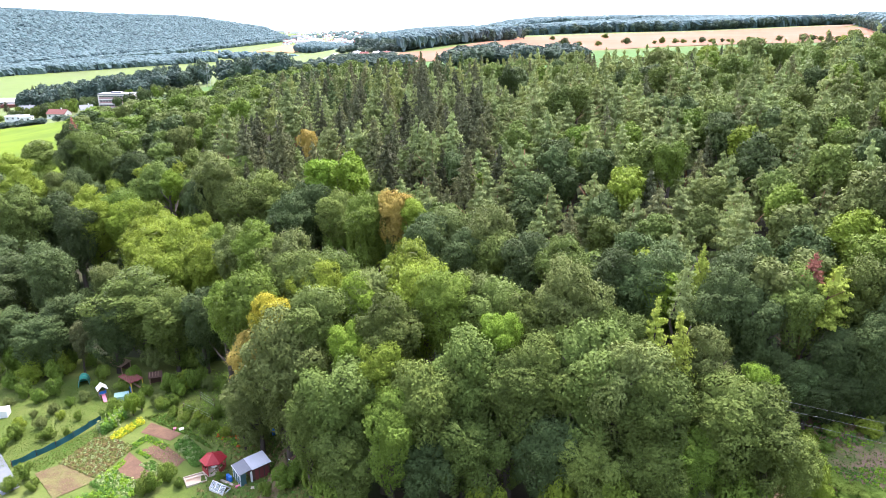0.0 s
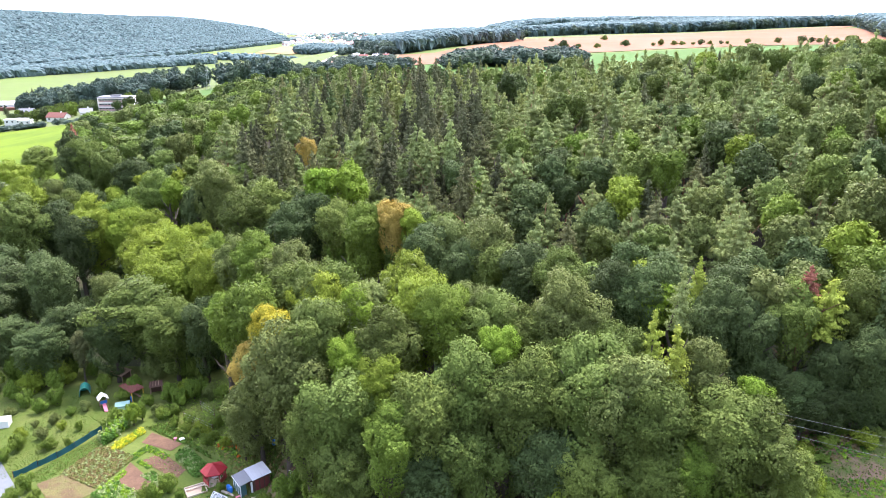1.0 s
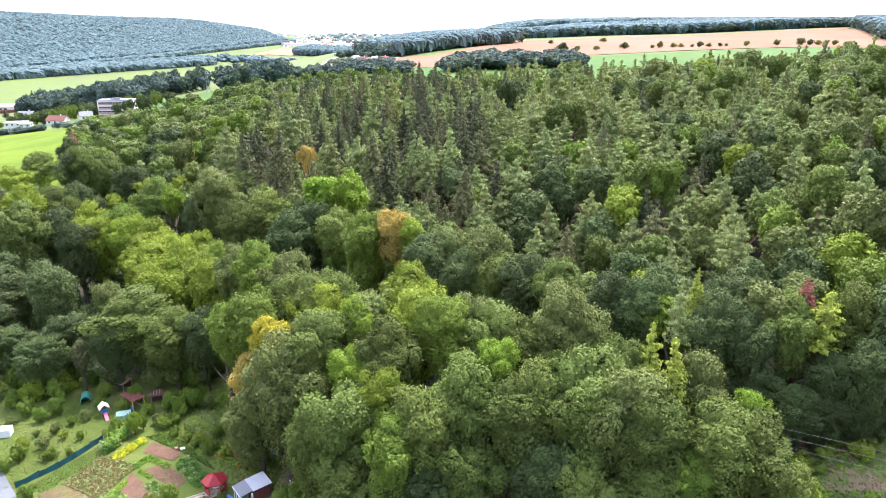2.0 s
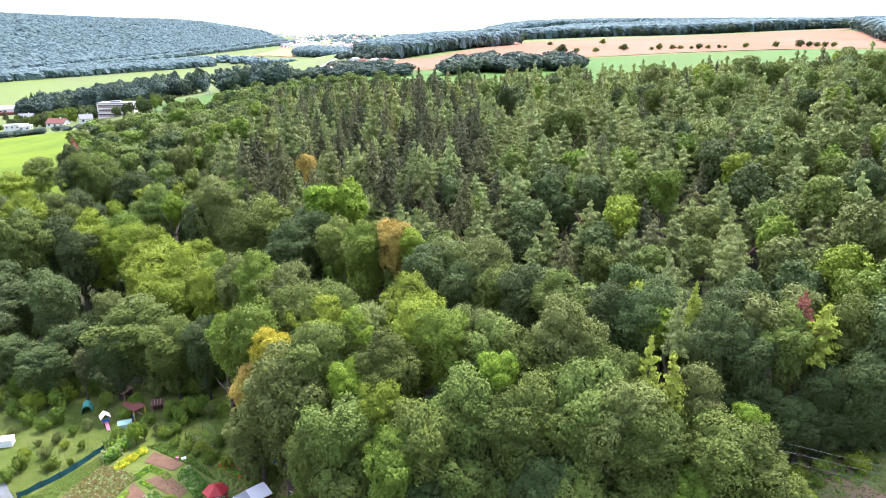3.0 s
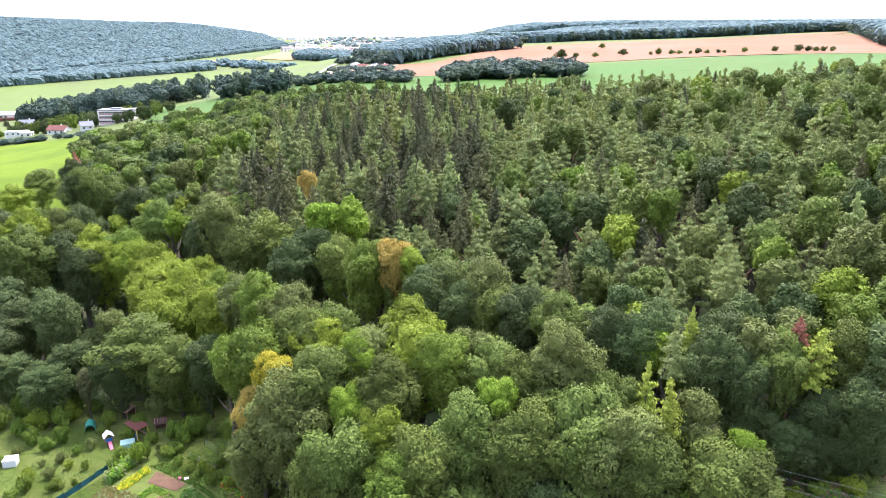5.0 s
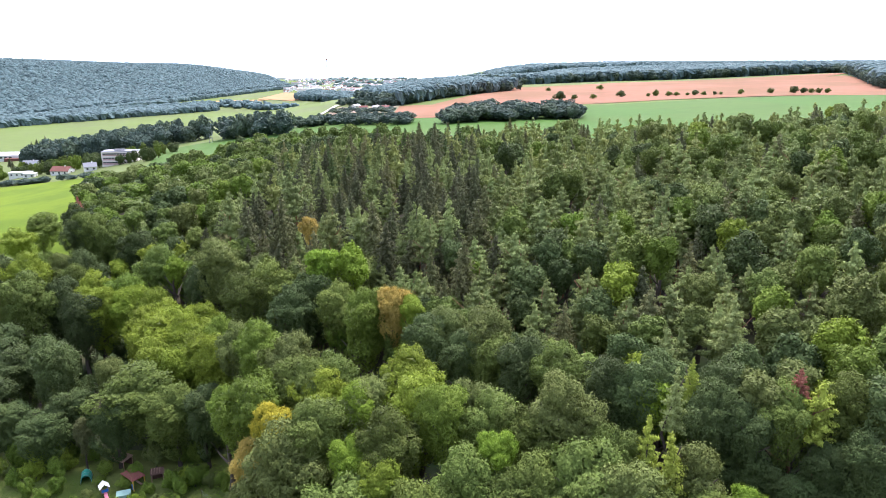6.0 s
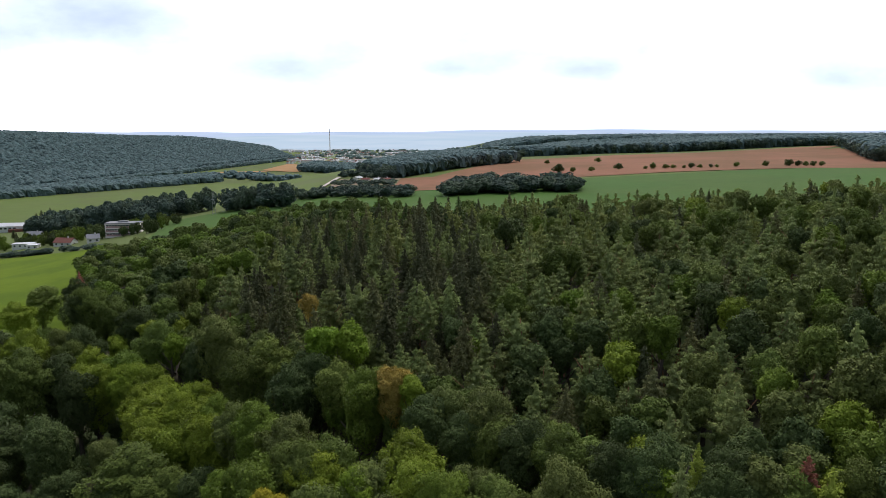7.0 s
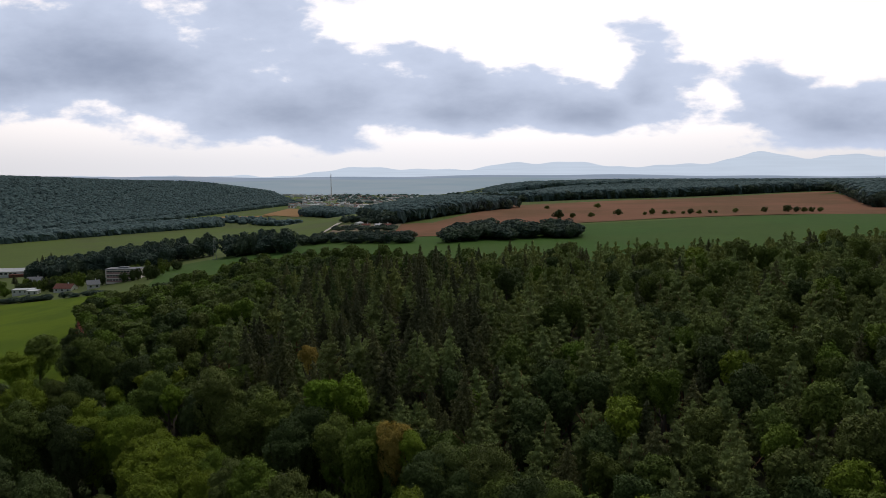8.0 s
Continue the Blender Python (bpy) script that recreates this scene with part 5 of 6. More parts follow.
tree(-50.3, 115.1, 3.7, 1.8, "bush", "fresh", "among the garden plots", "garden shrubs", "bush")
tree(-42.7, 114.6, 3.5, 1.3, "bush", "grey", "among the garden plots", "garden shrubs", "bush")
tree(-40.4, 114.8, 3.6, 1.5, "bush", "oak", "among the garden plots", "garden shrubs", "bush")
tree(-38.6, 105.6, 2.9, 1.2, "bush", "oak", "among the garden plots", "garden shrubs", "bush")
tree(-47.3, 122.0, 5.1, 1.8, "bush", "oak", "among the garden plots", "garden shrubs", "bush")
tree(-42.1, 124.7, 5.0, 1.6, "bush", "dark", "among the garden plots", "garden shrubs", "bush")
tree(-55.4, 121.4, 5.3, 2.0, "bush", "grey", "among the garden plots", "garden shrubs", "bush")
tree(-50.0, 123.3, 5.1, 2.0, "bush", "oak", "among the garden plots", "garden shrubs", "bush")
tree(-34.2, 100.4, 1.9, 0.8, "bush", "grey", "among the garden plots", "garden shrubs", "bush")
tree(-42.5, 86.8, 3.4, 1.6, "bush", "oak", "among the garden plots", "garden shrubs", "bush")
tree(-41.1, 89.0, 2.9, 1.5, "bush", "fresh", "among the garden plots", "garden shrubs", "bush")
tree(-43.3, 85.8, 2.9, 1.4, "bush", "oak", "among the garden plots", "garden shrubs", "bush")
tree(-33.2, 88.6, 2.1, 0.8, "bush", "fresh", "among the garden plots", "garden shrubs", "bush")
tree(-38.7, 87.4, 2.0, 1.0, "bush", "fresh", "among the garden plots", "garden shrubs", "bush")
tree(-58.9, 115.2, 2.5, 1.5, "bush", "oak", "among the garden plots", "garden shrubs", "bush")
tree(-64.5, 119.8, 3.0, 1.6, "bush", "fresh", "among the garden plots", "garden shrubs", "bush")
tree(-22.8, 86.1, 5.2, 2.4, "bush", "fresh", "among the garden plots", "garden shrubs", "bush")
tree(-20.6, 87.4, 5.5, 2.2, "bush", "fresh", "among the garden plots", "garden shrubs", "bush")
tree(-17.8, 83.9, 6.2, 2.2, "bush", "fresh", "among the garden plots", "garden shrubs", "bush")
tree(-31.7, 99.5, 5.6, 2.3, "bush", "grey", "among the garden plots", "garden shrubs", "bush")
tree(-29.1, 97.2, 4.7, 1.8, "bush", "grey", "among the garden plots", "garden shrubs", "bush")
tree(-34.5, 104.7, 3.0, 1.4, "bush", "grey", "among the garden plots", "garden shrubs", "bush")
tree(-86.7, 127.5, 5.3, 2.88, "bush", "dark", "among the garden plots", "garden shrubs", "bush")
tree(-85.9, 118.6, 4.2, 2.88, "bush", "fresh", "among the garden plots", "garden shrubs", "bush")
tree(-78.9, 107.1, 2.2, 1.6, "bush", "oak", "among the garden plots", "garden shrubs", "bush")
tree(-70.6, 97.1, 2.2, 1.4, "bush", "fresh", "among the garden plots", "garden shrubs", "bush")
tree(-25.3, 84.4, 3.4, 1.2, "bush", "fresh", "among the garden plots", "garden shrubs", "bush")
tree(-63.9, 116.3, 2.0, 1.38, "bush", "fresh", "among the garden plots", "garden shrubs", "bush")
tree(-57.7, 117.8, 3.6, 1.5, "bush", "fresh", "among the garden plots", "garden shrubs", "bush")
tree(-54.4, 126.2, 5.5, 2.2, "bush", "dark", "among the garden plots", "garden shrubs", "bush")
tree(-45.7, 125.6, 5.4, 2.0, "bush", "dark", "among the garden plots", "garden shrubs", "bush")
tree(-83.6, 123.0, 5.3, 2.6, "bush", "fresh", "among the garden plots", "garden shrubs", "bush")
tree(-77.4, 121.8, 5.3, 2.8, "bush", "fresh", "among the garden plots", "garden shrubs", "bush")
tree(-72.8, 121.4, 4.9, 2.4, "bush", "hornbeam", "among the garden plots", "garden shrubs", "bush")
tree(-76.0, 113.4, 3.3, 1.9, "bush", "fresh", "among the garden plots", "garden shrubs", "bush")
tree(-70.7, 114.2, 3.3, 1.8, "bush", "oak", "among the garden plots", "garden shrubs", "bush")
tree(-72.5, 111.6, 2.7, 1.6, "bush", "fresh", "among the garden plots", "garden shrubs", "bush")
tree(-44.0, 107.1, 2.3, 1.2, "bush", "fresh", "among the garden plots", "garden shrubs", "bush")
tree(-41.4, 105.1, 2.3, 1.2, "bush", "hornbeam", "among the garden plots", "garden shrubs", "bush")
tree(-47.5, 110.0, 2.5, 1.3, "bush", "fresh", "among the garden plots", "garden shrubs", "bush")
tree(-49.6, 109.0, 2.4, 1.3, "bush", "fresh", "among the garden plots", "garden shrubs", "bush")
tree(-39.8, 103.2, 2.3, 1.1, "bush", "hornbeam", "among the garden plots", "garden shrubs", "bush")
tree(-47.4, 115.6, 4.1, 1.7, "bush", "hornbeam", "among the garden plots", "garden shrubs", "bush")
tree(-44.5, 116.3, 4.2, 1.6, "bush", "fresh", "among the garden plots", "garden shrubs", "bush")
tree(-38.8, 113.0, 3.9, 1.5, "bush", "fresh", "among the garden plots", "garden shrubs", "bush")
tree(-36.2, 109.1, 3.1, 1.3, "bush", "oak", "among the garden plots", "garden shrubs", "bush")
tree(-35.5, 99.9, 2.5, 1.1, "bush", "hornbeam", "among the garden plots", "garden shrubs", "bush")
tree(-65.6, 106.0, 1.8, 1.0, "bush", "olive", "among the garden plots", "garden shrubs", "bush")
tree(-70.9, 102.6, 2.4, 1.4, "bush", "hornbeam", "among the garden plots", "garden shrubs", "bush")
tree(47.7, 79.8, 15.3, 1.4, "bush", "hornbeam", "in the clearing under the cables", "clearing shrubs", "bush")
tree(47.4, 76.8, 14.1, 1.6, "bush", "hornbeam", "in the clearing under the cables", "clearing shrubs", "bush")
tree(51.5, 81.1, 15.6, 1.6, "bush", "fresh", "in the clearing under the cables", "clearing shrubs", "bush")
tree(55.7, 79.6, 17.2, 1.5, "bush", "hornbeam", "in the clearing under the cables", "clearing shrubs", "bush")
tree(55.0, 80.6, 16.6, 1.3, "bush", "hornbeam", "in the clearing under the cables", "clearing shrubs", "bush")
tree(51.7, 84.6, 16.7, 1.8, "bush", "fresh", "in the clearing under the cables", "clearing shrubs", "bush")
tree(53.9, 82.8, 16.5, 1.8, "bush", "fresh", "in the clearing under the cables", "clearing shrubs", "bush")
tree(57.8, 80.5, 17.1, 1.4, "bush", "oak", "in the clearing under the cables", "clearing shrubs", "bush")
tree(48.7, 73.7, 12.4, 1.6, "bush", "fresh", "in the clearing under the cables", "clearing shrubs", "bush")
tree(50.5, 72.0, 12.5, 1.7, "bush", "fresh", "in the clearing under the cables", "clearing shrubs", "bush")
tree(52.0, 70.8, 12.6, 1.8, "bush", "fresh", "in the clearing under the cables", "clearing shrubs", "bush")
tree(45.9, 73.5, 12.0, 1.6, "bush", "hornbeam", "in the clearing under the cables", "clearing shrubs", "bush")
tree(48.8, 71.2, 11.9, 1.6, "bush", "fresh", "in the clearing under the cables", "clearing shrubs", "bush")
tree(44.9, 75.7, 13.2, 1.8, "bush", "hornbeam", "in the clearing under the cables", "clearing shrubs", "bush")
tree(49.7, 78.9, 13.9, 1.3, "bush", "fresh", "in the clearing under the cables", "clearing shrubs", "bush")
tree(50.5, 85.2, 16.3, 1.6, "bush", "dark", "in the clearing under the cables", "clearing shrubs", "bush")
tree(56.9, 82.7, 18.3, 2.0, "bush", "dark", "in the clearing under the cables", "clearing shrubs", "bush")
tree(59.7, 81.8, 19.8, 2.4, "bush", "dark", "in the clearing under the cables", "clearing shrubs", "bush")


def thing(name, x, y, turn, label, category, group="", lift=0.0):
    root = new(name)
    root.matrix_basis = pose(x, y, z_at(x, y) + lift, 0, 0, turn)
    return tagged(root, label, category, group)


def slab_roof(parent, name, mat, x0, x1, y0, y1, za, zb, thick=0.06, axis="x", label=""):
    """A flat sloping roof sheet: height za at the low coordinate, zb at the high one."""
    z = (lambda x, y: za + (zb - za) * ((x - x0) / (x1 - x0) if axis == "x" else (y - y0) / (y1 - y0)))
    c = [(x0, y0), (x1, y0), (x1, y1), (x0, y1)]
    v = [(x, y, z(x, y)) for x, y in c] + [(x, y, z(x, y) + thick) for x, y in c]
    return part(name, solid_bm(v, [(0, 3, 2, 1), (4, 5, 6, 7), (0, 1, 5, 4), (1, 2, 6, 5), (2, 3, 7, 6), (3, 0, 4, 7)]), mat, parent, label)


def garden_shed(x, y, turn):
    r = thing("garden_shed", x, y, turn, "low garden shed with pale sheet roof and grey felt porch", "shed")
    part("back_wall", box_bm(2.2, 2.3, -1.5, 1.5, 0, 2.25), DARKWOOD, r)
    part("side_wall", box_bm(-0.3, 2.2, 1.42, 1.5, 0, 2.2), DARKWOOD, r)
    part("front_wall", box_bm(-0.3, 2.2, -1.5, -1.42, 0, 2.1), DARKWOOD, r, "dark brown boarded wall")
    for k in range(3):
        part("door", box_bm(0.0 + 0.75 * k, 0.55 + 0.75 * k, -1.53, -1.505, 0.05, 1.9), REDDOOR, r, "dull reddish-brown door")
    part("partition", box_bm(-0.36, -0.3, -1.5, 1.5, 0, 2.2), DARKWOOD, r)
    shed_roof = slab_roof(r, "roof", SHEET, -0.5, 2.5, -1.75, 1.7, 2.2, 2.45, 0.07, "x", "pale grey sheet roof")
    for k in range(6):
        part("roof_seam", box_bm(-0.4 + 0.5 * k, -0.36 + 0.5 * k, -1.75, 1.7, 2.29 + 0.042 * k, 2.33 + 0.042 * k), SHEET, shed_roof)
    slab_roof(r, "porch_roof", FELT, -2.4, -0.5, -1.6, 1.6, 1.95, 2.25, 0.06, "x", "dark grey felt porch roof")
    part("porch_front", box_bm(-2.3, -2.24, -1.5, 1.5, 0, 1.0), TEAL, r, "dark teal boarded parapet")
    f = part("porch_window", box_bm(-2.29, -2.25, -1.4, 1.4, 1.02, 1.85), TEAL, r, "dark teal glazed front")
    for k in range(4):
        part("post", box_bm(-2.33, -2.21, -1.5 + 0.94 * k, -1.4 + 0.94 * k, 0, 1.92), WHITE, r)
    part("porch_side", box_bm(-2.2, -1.4, -1.5, -1.45, 0, 1.9), TEAL, r)
    part("curtain", box_bm(-0.75, -0.45, -1.56, -1.5, 0.1, 1.9), WHITE, r, "white curtain at the porch door")
    part("awning_edge", box_bm(-2.45, -2.38, -1.65, 1.65, 1.86, 2.0), WHITE, r)


def gazebo(x, y):
    r = thing("gazebo", x, y, 15, "small hexagonal gazebo with a bright red roof", "gazebo")
    n, R, H = 6, 1.75, 2.15
    ring = [(R * math.cos(2 * math.pi * k / n), R * math.sin(2 * math.pi * k / n)) for k in range(n)]
    part("floor", prism_bm([(px * 1.0, py * 1.0) for px, py in ring], 0.02, 0.14), PALEWOOD, r)
    for k in range(n):
        (ax, ay), (bx, by) = ring[k], ring[(k + 1) % n]
        part("roof_panel", solid_bm([(ax * 1.15, ay * 1.15, H), (bx * 1.15, by * 1.15, H), (0, 0, H + 1.0), (ax * 1.15, ay * 1.15, H - 0.12), (bx * 1.15, by * 1.15, H - 0.12)], [(0, 1, 2), (3, 4, 1, 0), (4, 3, 2)]), RED, r)
        part("post", box_bm(ax * 0.95 - 0.06, ax * 0.95 + 0.06, ay * 0.95 - 0.06, ay * 0.95 + 0.06, 0.1, H), REDWOOD, r)
        if k != 4:
            part("railing", solid_bm([(ax * 0.95, ay * 0.95, 0.2), (bx * 0.95, by * 0.95, 0.2), (bx * 0.95, by * 0.95, 0.95), (ax * 0.95, ay * 0.95, 0.95), (ax * 0.91, ay * 0.91, 0.2), (bx * 0.91, by * 0.91, 0.2), (bx * 0.91, by * 0.91, 0.95), (ax * 0.91, ay * 0.91, 0.95)], [(0, 1, 2, 3), (7, 6, 5, 4), (3, 2, 6, 7)]), REDWOOD, r)
    part("finial", box_bm(-0.06, 0.06, -0.06, 0.06, H + 0.95, H + 1.2), RED, r)
    t = thing("garden_table", x, y, 0, "small white table inside the gazebo", "table", lift=0.14)
    part("tabletop", prism_bm([(0.5 * math.cos(k * 0.785), 0.5 * math.sin(k * 0.785)) for k in range(8)], 0.68, 0.73), WHITE, t)
    part("leg", box_bm(-0.05, 0.05, -0.05, 0.05, 0, 0.68), WHITE, t)


def sand_pit(x, y, turn):
    r = thing("sand_pit", x, y, turn, "board-framed sand pit with pale sand", "sand pit")
    part("sand", box_bm(-1.35, 1.35, -1.1, 1.1, 0, 0.1), material("pale_sand", (0.50, 0.37, 0.27), rough=0.95, noise=0.2, scale=3), r, "pale pinkish sand")
    for a in ((-1.5, 1.5, -1.25, -1.1), (-1.5, 1.5, 1.1, 1.25), (-1.5, -1.35, -1.1, 1.1), (1.35, 1.5, -1.1, 1.1)):
        part("board", box_bm(*a, 0, 0.32, 0.015), PALEWOOD, r)
    part("seat", box_bm(-1.3, 1.3, 0.3, 0.55, 0.3, 0.36), PALEWOOD, r)


def cold_frame(x, y, turn):
    r = thing("cold_frame", x, y, turn, "small white-framed glass cold frame", "cold frame")
    L, W = 1.35, 0.85
    for a in ((-L, L, -W, -W + 0.06), (-L, L, W - 0.06, W), (-L, -L + 0.06, -W + 0.06, W - 0.06), (L - 0.06, L, -W + 0.06, W - 0.06)):
        part("base_board", box_bm(*a, 0, 0.4), WHITE, r)
    for side in (-1, 1):
        for k in range(3):
            x0, x1 = -L + k * 2 * L / 3, -L + (k + 1) * 2 * L / 3
            p = part("pane", solid_bm([(x0 + 0.04, side * W, 0.42), (x1 - 0.04, side * W, 0.42), (x1 - 0.04, side * 0.03, 1.15), (x0 + 0.04, side * 0.03, 1.15), (x0 + 0.04, side * W, 0.40), (x1 - 0.04, side * W, 0.40), (x1 - 0.04, side * 0.03, 1.13), (x0 + 0.04, side * 0.03, 1.13)], [(0, 1, 2, 3), (7, 6, 5, 4)]), GLASS, r)
            p.visible_shadow = False
        for k in range(4):
            xk = -L + k * 2 * L / 3
            vs, fs = tube([(xk, side * W, 0.4), (xk, 0, 1.18)], [0.04, 0.04], 4)
            part("bar", solid_bm(vs, fs), WHITE, r)
    vs, fs = tube([(-L - 0.05, 0, 1.18), (L + 0.05, 0, 1.18)], [0.05, 0.05], 4)
    part("ridge_bar", solid_bm(vs, fs), WHITE, r)


def net_fence():
    pts = [(-66.5, 92.8), (-64.2, 95.6), (-62.3, 97.9), (-60.8, 100.6), (-59.6, 103.4), (-58.6, 105.6)]
    r = thing("net_fence", 0, 0, 0, "sagging green-blue net fence on thin posts", "fence")
    r.matrix_basis = Matrix.Identity(4)
    for i, (a, b) in enumerate(pts):
        z = z_at(a, b)
        part("post", box_bm(a - 0.04, a + 0.04, b - 0.04, b + 0.04, z - 0.1, z + 1.35), DARKWOOD, r)
        if i + 1 < len(pts):
            c, d = pts[i + 1]
            vs, fs = [], []
            for k in range(9):
                t = k / 8
                px, py = a + (c - a) * t, b + (d - b) * t
                sag = 0.16 * math.sin(math.pi * t)
                bulge = 0.12 * math.sin(5 * t + i)
                zz = z_at(px, py)
                for h in (0.02, 0.6, 1.2 - sag):
                    vs.append((px + bulge * h * 0.6, py - bulge * h * 0.6, zz + h))
            for k in range(8):
                for q in range(2):
                    fs.append((k * 3 + q, k * 3 + 3 + q, k * 3 + 4 + q, k * 3 + 1 + q))
            bm = solid_bm(vs, fs)
            bmesh.ops.solidify(bm, geom=bm.faces[:], thickness=0.015)
            part("net", bm, NET, r)


def polytunnel(x, y, turn):
    r = thing("polytunnel", x, y, turn, "small green film tunnel with an open dark end", "polytunnel")
    n, R, L = 10, 0.95, 2.4
    vs, fs = [], []
    for k in range(n + 1):
        w = math.pi * k / n
        for yy in (0, L):
            for q in (1.0, 0.96):
                vs.append((R * q * math.cos(w), yy, 1.75 * q * math.sin(w) ** 0.8))
    for k in range(n):
        i, j = 4 * k, 4 * k + 4
        fs += [(i, i + 2, j + 2, j), (i + 1, j + 1, j + 3, i + 3), (i, j, j + 1, i + 1), (i + 2, i + 3, j + 3, j + 2)]
    part("cover", solid_bm(vs, fs), GREENFILM, r)
    part("back_wall", prism_bm([(-0.85, L - 0.08), (0.85, L - 0.08), (0.85, L - 0.03), (-0.85, L - 0.03)], 0, 1.2), GREENFILM, r)
    for yy in (0.02, L / 2, L - 0.02):
        vs, fs = tube([(1.03 * R * math.cos(math.pi * k / 10), yy, 1.80 * math.sin(math.pi * k / 10) ** 0.8) for k in range(11)], [0.025] * 11, 4)
        part("hoop", solid_bm(vs, fs), STEEL, r)


def playhouse(x, y, turn):
    r = thing("playhouse", x, y, turn, "small play tower with a white gable roof and slide", "playhouse")
    for a in (-0.6, 0.6):
        for b in (-0.6, 0.6):
            part("leg", box_bm(a - 0.06, a + 0.06, b - 0.06, b + 0.06, 0, 1.9), WOOD, r)
        part("roof_panel", solid_bm([(0, -0.9, 2.6), (0, 0.9, 2.6), (a * 1.5, 0.9, 1.8), (a * 1.5, -0.9, 1.8), (0, -0.9, 2.54), (0, 0.9, 2.54), (a * 1.5, 0.9, 1.74), (a * 1.5, -0.9, 1.74)], [(0, 1, 2, 3), (7, 6, 5, 4), (0, 3, 7, 4), (1, 5, 6, 2), (3, 2, 6, 7)]), WHITE, r)
    part("deck", box_bm(-0.65, 0.65, -0.65, 0.65, 0.85, 0.95), WOOD, r)
    part("side_panel", box_bm(-0.6, 0.6, -0.66, -0.6, 0.95, 1.5), BLUE, r, "blue side panel")
    part("side_panel", box_bm(0.6, 0.66, -0.6, 0.6, 0.95, 1.5), BLUE, r, "blue side panel")
    part("slide", solid_bm([(-0.3, -0.7, 0.95), (0.3, -0.7, 0.95), (0.3, -2.3, 0.1), (-0.3, -2.3, 0.1), (-0.3, -0.7, 0.87), (0.3, -0.7, 0.87), (0.3, -2.3, 0.02), (-0.3, -2.3, 0.02)], [(0, 1, 2, 3), (7, 6, 5, 4), (0, 3, 7, 4), (1, 5, 6, 2), (3, 2, 6, 7)]), PINK, r, "pink plastic slide")


def pergola(x, y, turn):
    r = thing("pergola", x, y, turn, "open shelter with a red slatted roof on yellow posts", "pergola")
    for a in (-1.9, 1.9):
        for b in (-1.1, 1.1):
            part("post", box_bm(a - 0.07, a + 0.07, b - 0.07, b + 0.07, 0, 2.2), YELLOW if a > 0 else DARKWOOD, r)
        part("beam", box_bm(a - 0.06, a + 0.06, -1.3, 1.3, 2.2, 2.32), REDWOOD, r)
    for k in range(12):
        part("roof_slat", box_bm(-2.2, 2.2, -1.3 + 0.22 * k, -1.17 + 0.22 * k, 2.33, 2.38), REDSLAT, r)
    part("bench", box_bm(-1.5, 1.5, 0.5, 0.9, 0.42, 0.48), WOOD, r)
    part("side_panel", box_bm(1.2, 1.9, -1.1, -1.05, 0.2, 1.3), BLUE, r, "blue side panel")


def lean_to(name, x, y, turn, w, d, h, roof_mat, label):
    r = thing(name, x, y, turn, label, "shelter")
    for a in (-w / 2, w / 2):
        part("post", box_bm(a - 0.06, a + 0.06, -d / 2, -d / 2 + 0.12, 0, h), WOOD, r)
        part("post", box_bm(a - 0.06, a + 0.06, d / 2 - 0.12, d / 2, 0, h + 0.25), WOOD, r)
    part("back_wall", box_bm(-w / 2, w / 2, d / 2, d / 2 + 0.05, 0, h + 0.2), DARKWOOD, r)
    sheet = slab_roof(r, "roof", roof_mat, -w / 2 - 0.2, w / 2 + 0.2, -d / 2 - 0.2, d / 2 + 0.2, h, h + 0.3, 0.05, "y")
    for k in range(int(w / 0.5)):
        part("roof_batten", box_bm(-w / 2 + 0.5 * k, -w / 2 + 0.5 * k + 0.08, -d / 2 - 0.2, d / 2 + 0.2, h + 0.33, h + 0.37), WOOD, sheet)


def log_store(x, y, turn):
    r = thing("log_store", x, y, turn, "open log store stacked with split firewood", "log store")
    part("back_wall", box_bm(-1.5, 1.5, 0.55, 0.6, 0, 1.7), DARKWOOD, r)
    slab_roof(r, "roof", DARKWOOD, -1.7, 1.7, -0.75, 0.75, 1.65, 1.9, 0.06, "y")
    part("roof_edge", box_bm(-1.72, 1.72, -0.8, -0.75, 1.6, 1.72), WHITE, r, "white roof edge board")
    part("corner_post", box_bm(-1.6, -1.5, -0.7, -0.6, 0, 1.7), WHITE, r)
    log = bpy.data.meshes.new("log")
    bm = bmesh.new()
    bmesh.ops.create_cone(bm, cap_ends=True, segments=7, radius1=0.12, radius2=0.12, depth=0.9, matrix=Matrix.Rotation(radians(90), 4, "X"))
    bm.to_mesh(log)
    bm.free()
    log.materials.append(LOG)
    dice = random.Random(5)
    for i in range(12):
        for j in range(6):
            ob = new("log", log)
            ob.parent = r
            k = dice.uniform(0.8, 1.05)
            ob.matrix_basis = Matrix.Translation((-1.4 + 0.245 * i + 0.12 * (j % 2), dice.uniform(-0.1, 0.05), 0.12 + 0.21 * j)) @ Matrix.Diagonal((k, 1, k, 1))


def barrel(x, y, mat, label):
    r = thing("barrel", x, y, 0, label, "barrel", "garden barrels")
    prof = [(0.25, 0), (0.29, 0.1), (0.3, 0.45), (0.29, 0.8), (0.25, 0.9)]
    vs, fs = tube([(0, 0, z) for _, z in prof], [q for q, _ in prof], 10)
    body = part("body", solid_bm(vs, fs), mat, r)
    vs, fs = tube([(0, 0, 0.88), (0, 0, 0.94)], [0.27, 0.27], 10)
    part("lid", solid_bm(vs, fs), mat, body)


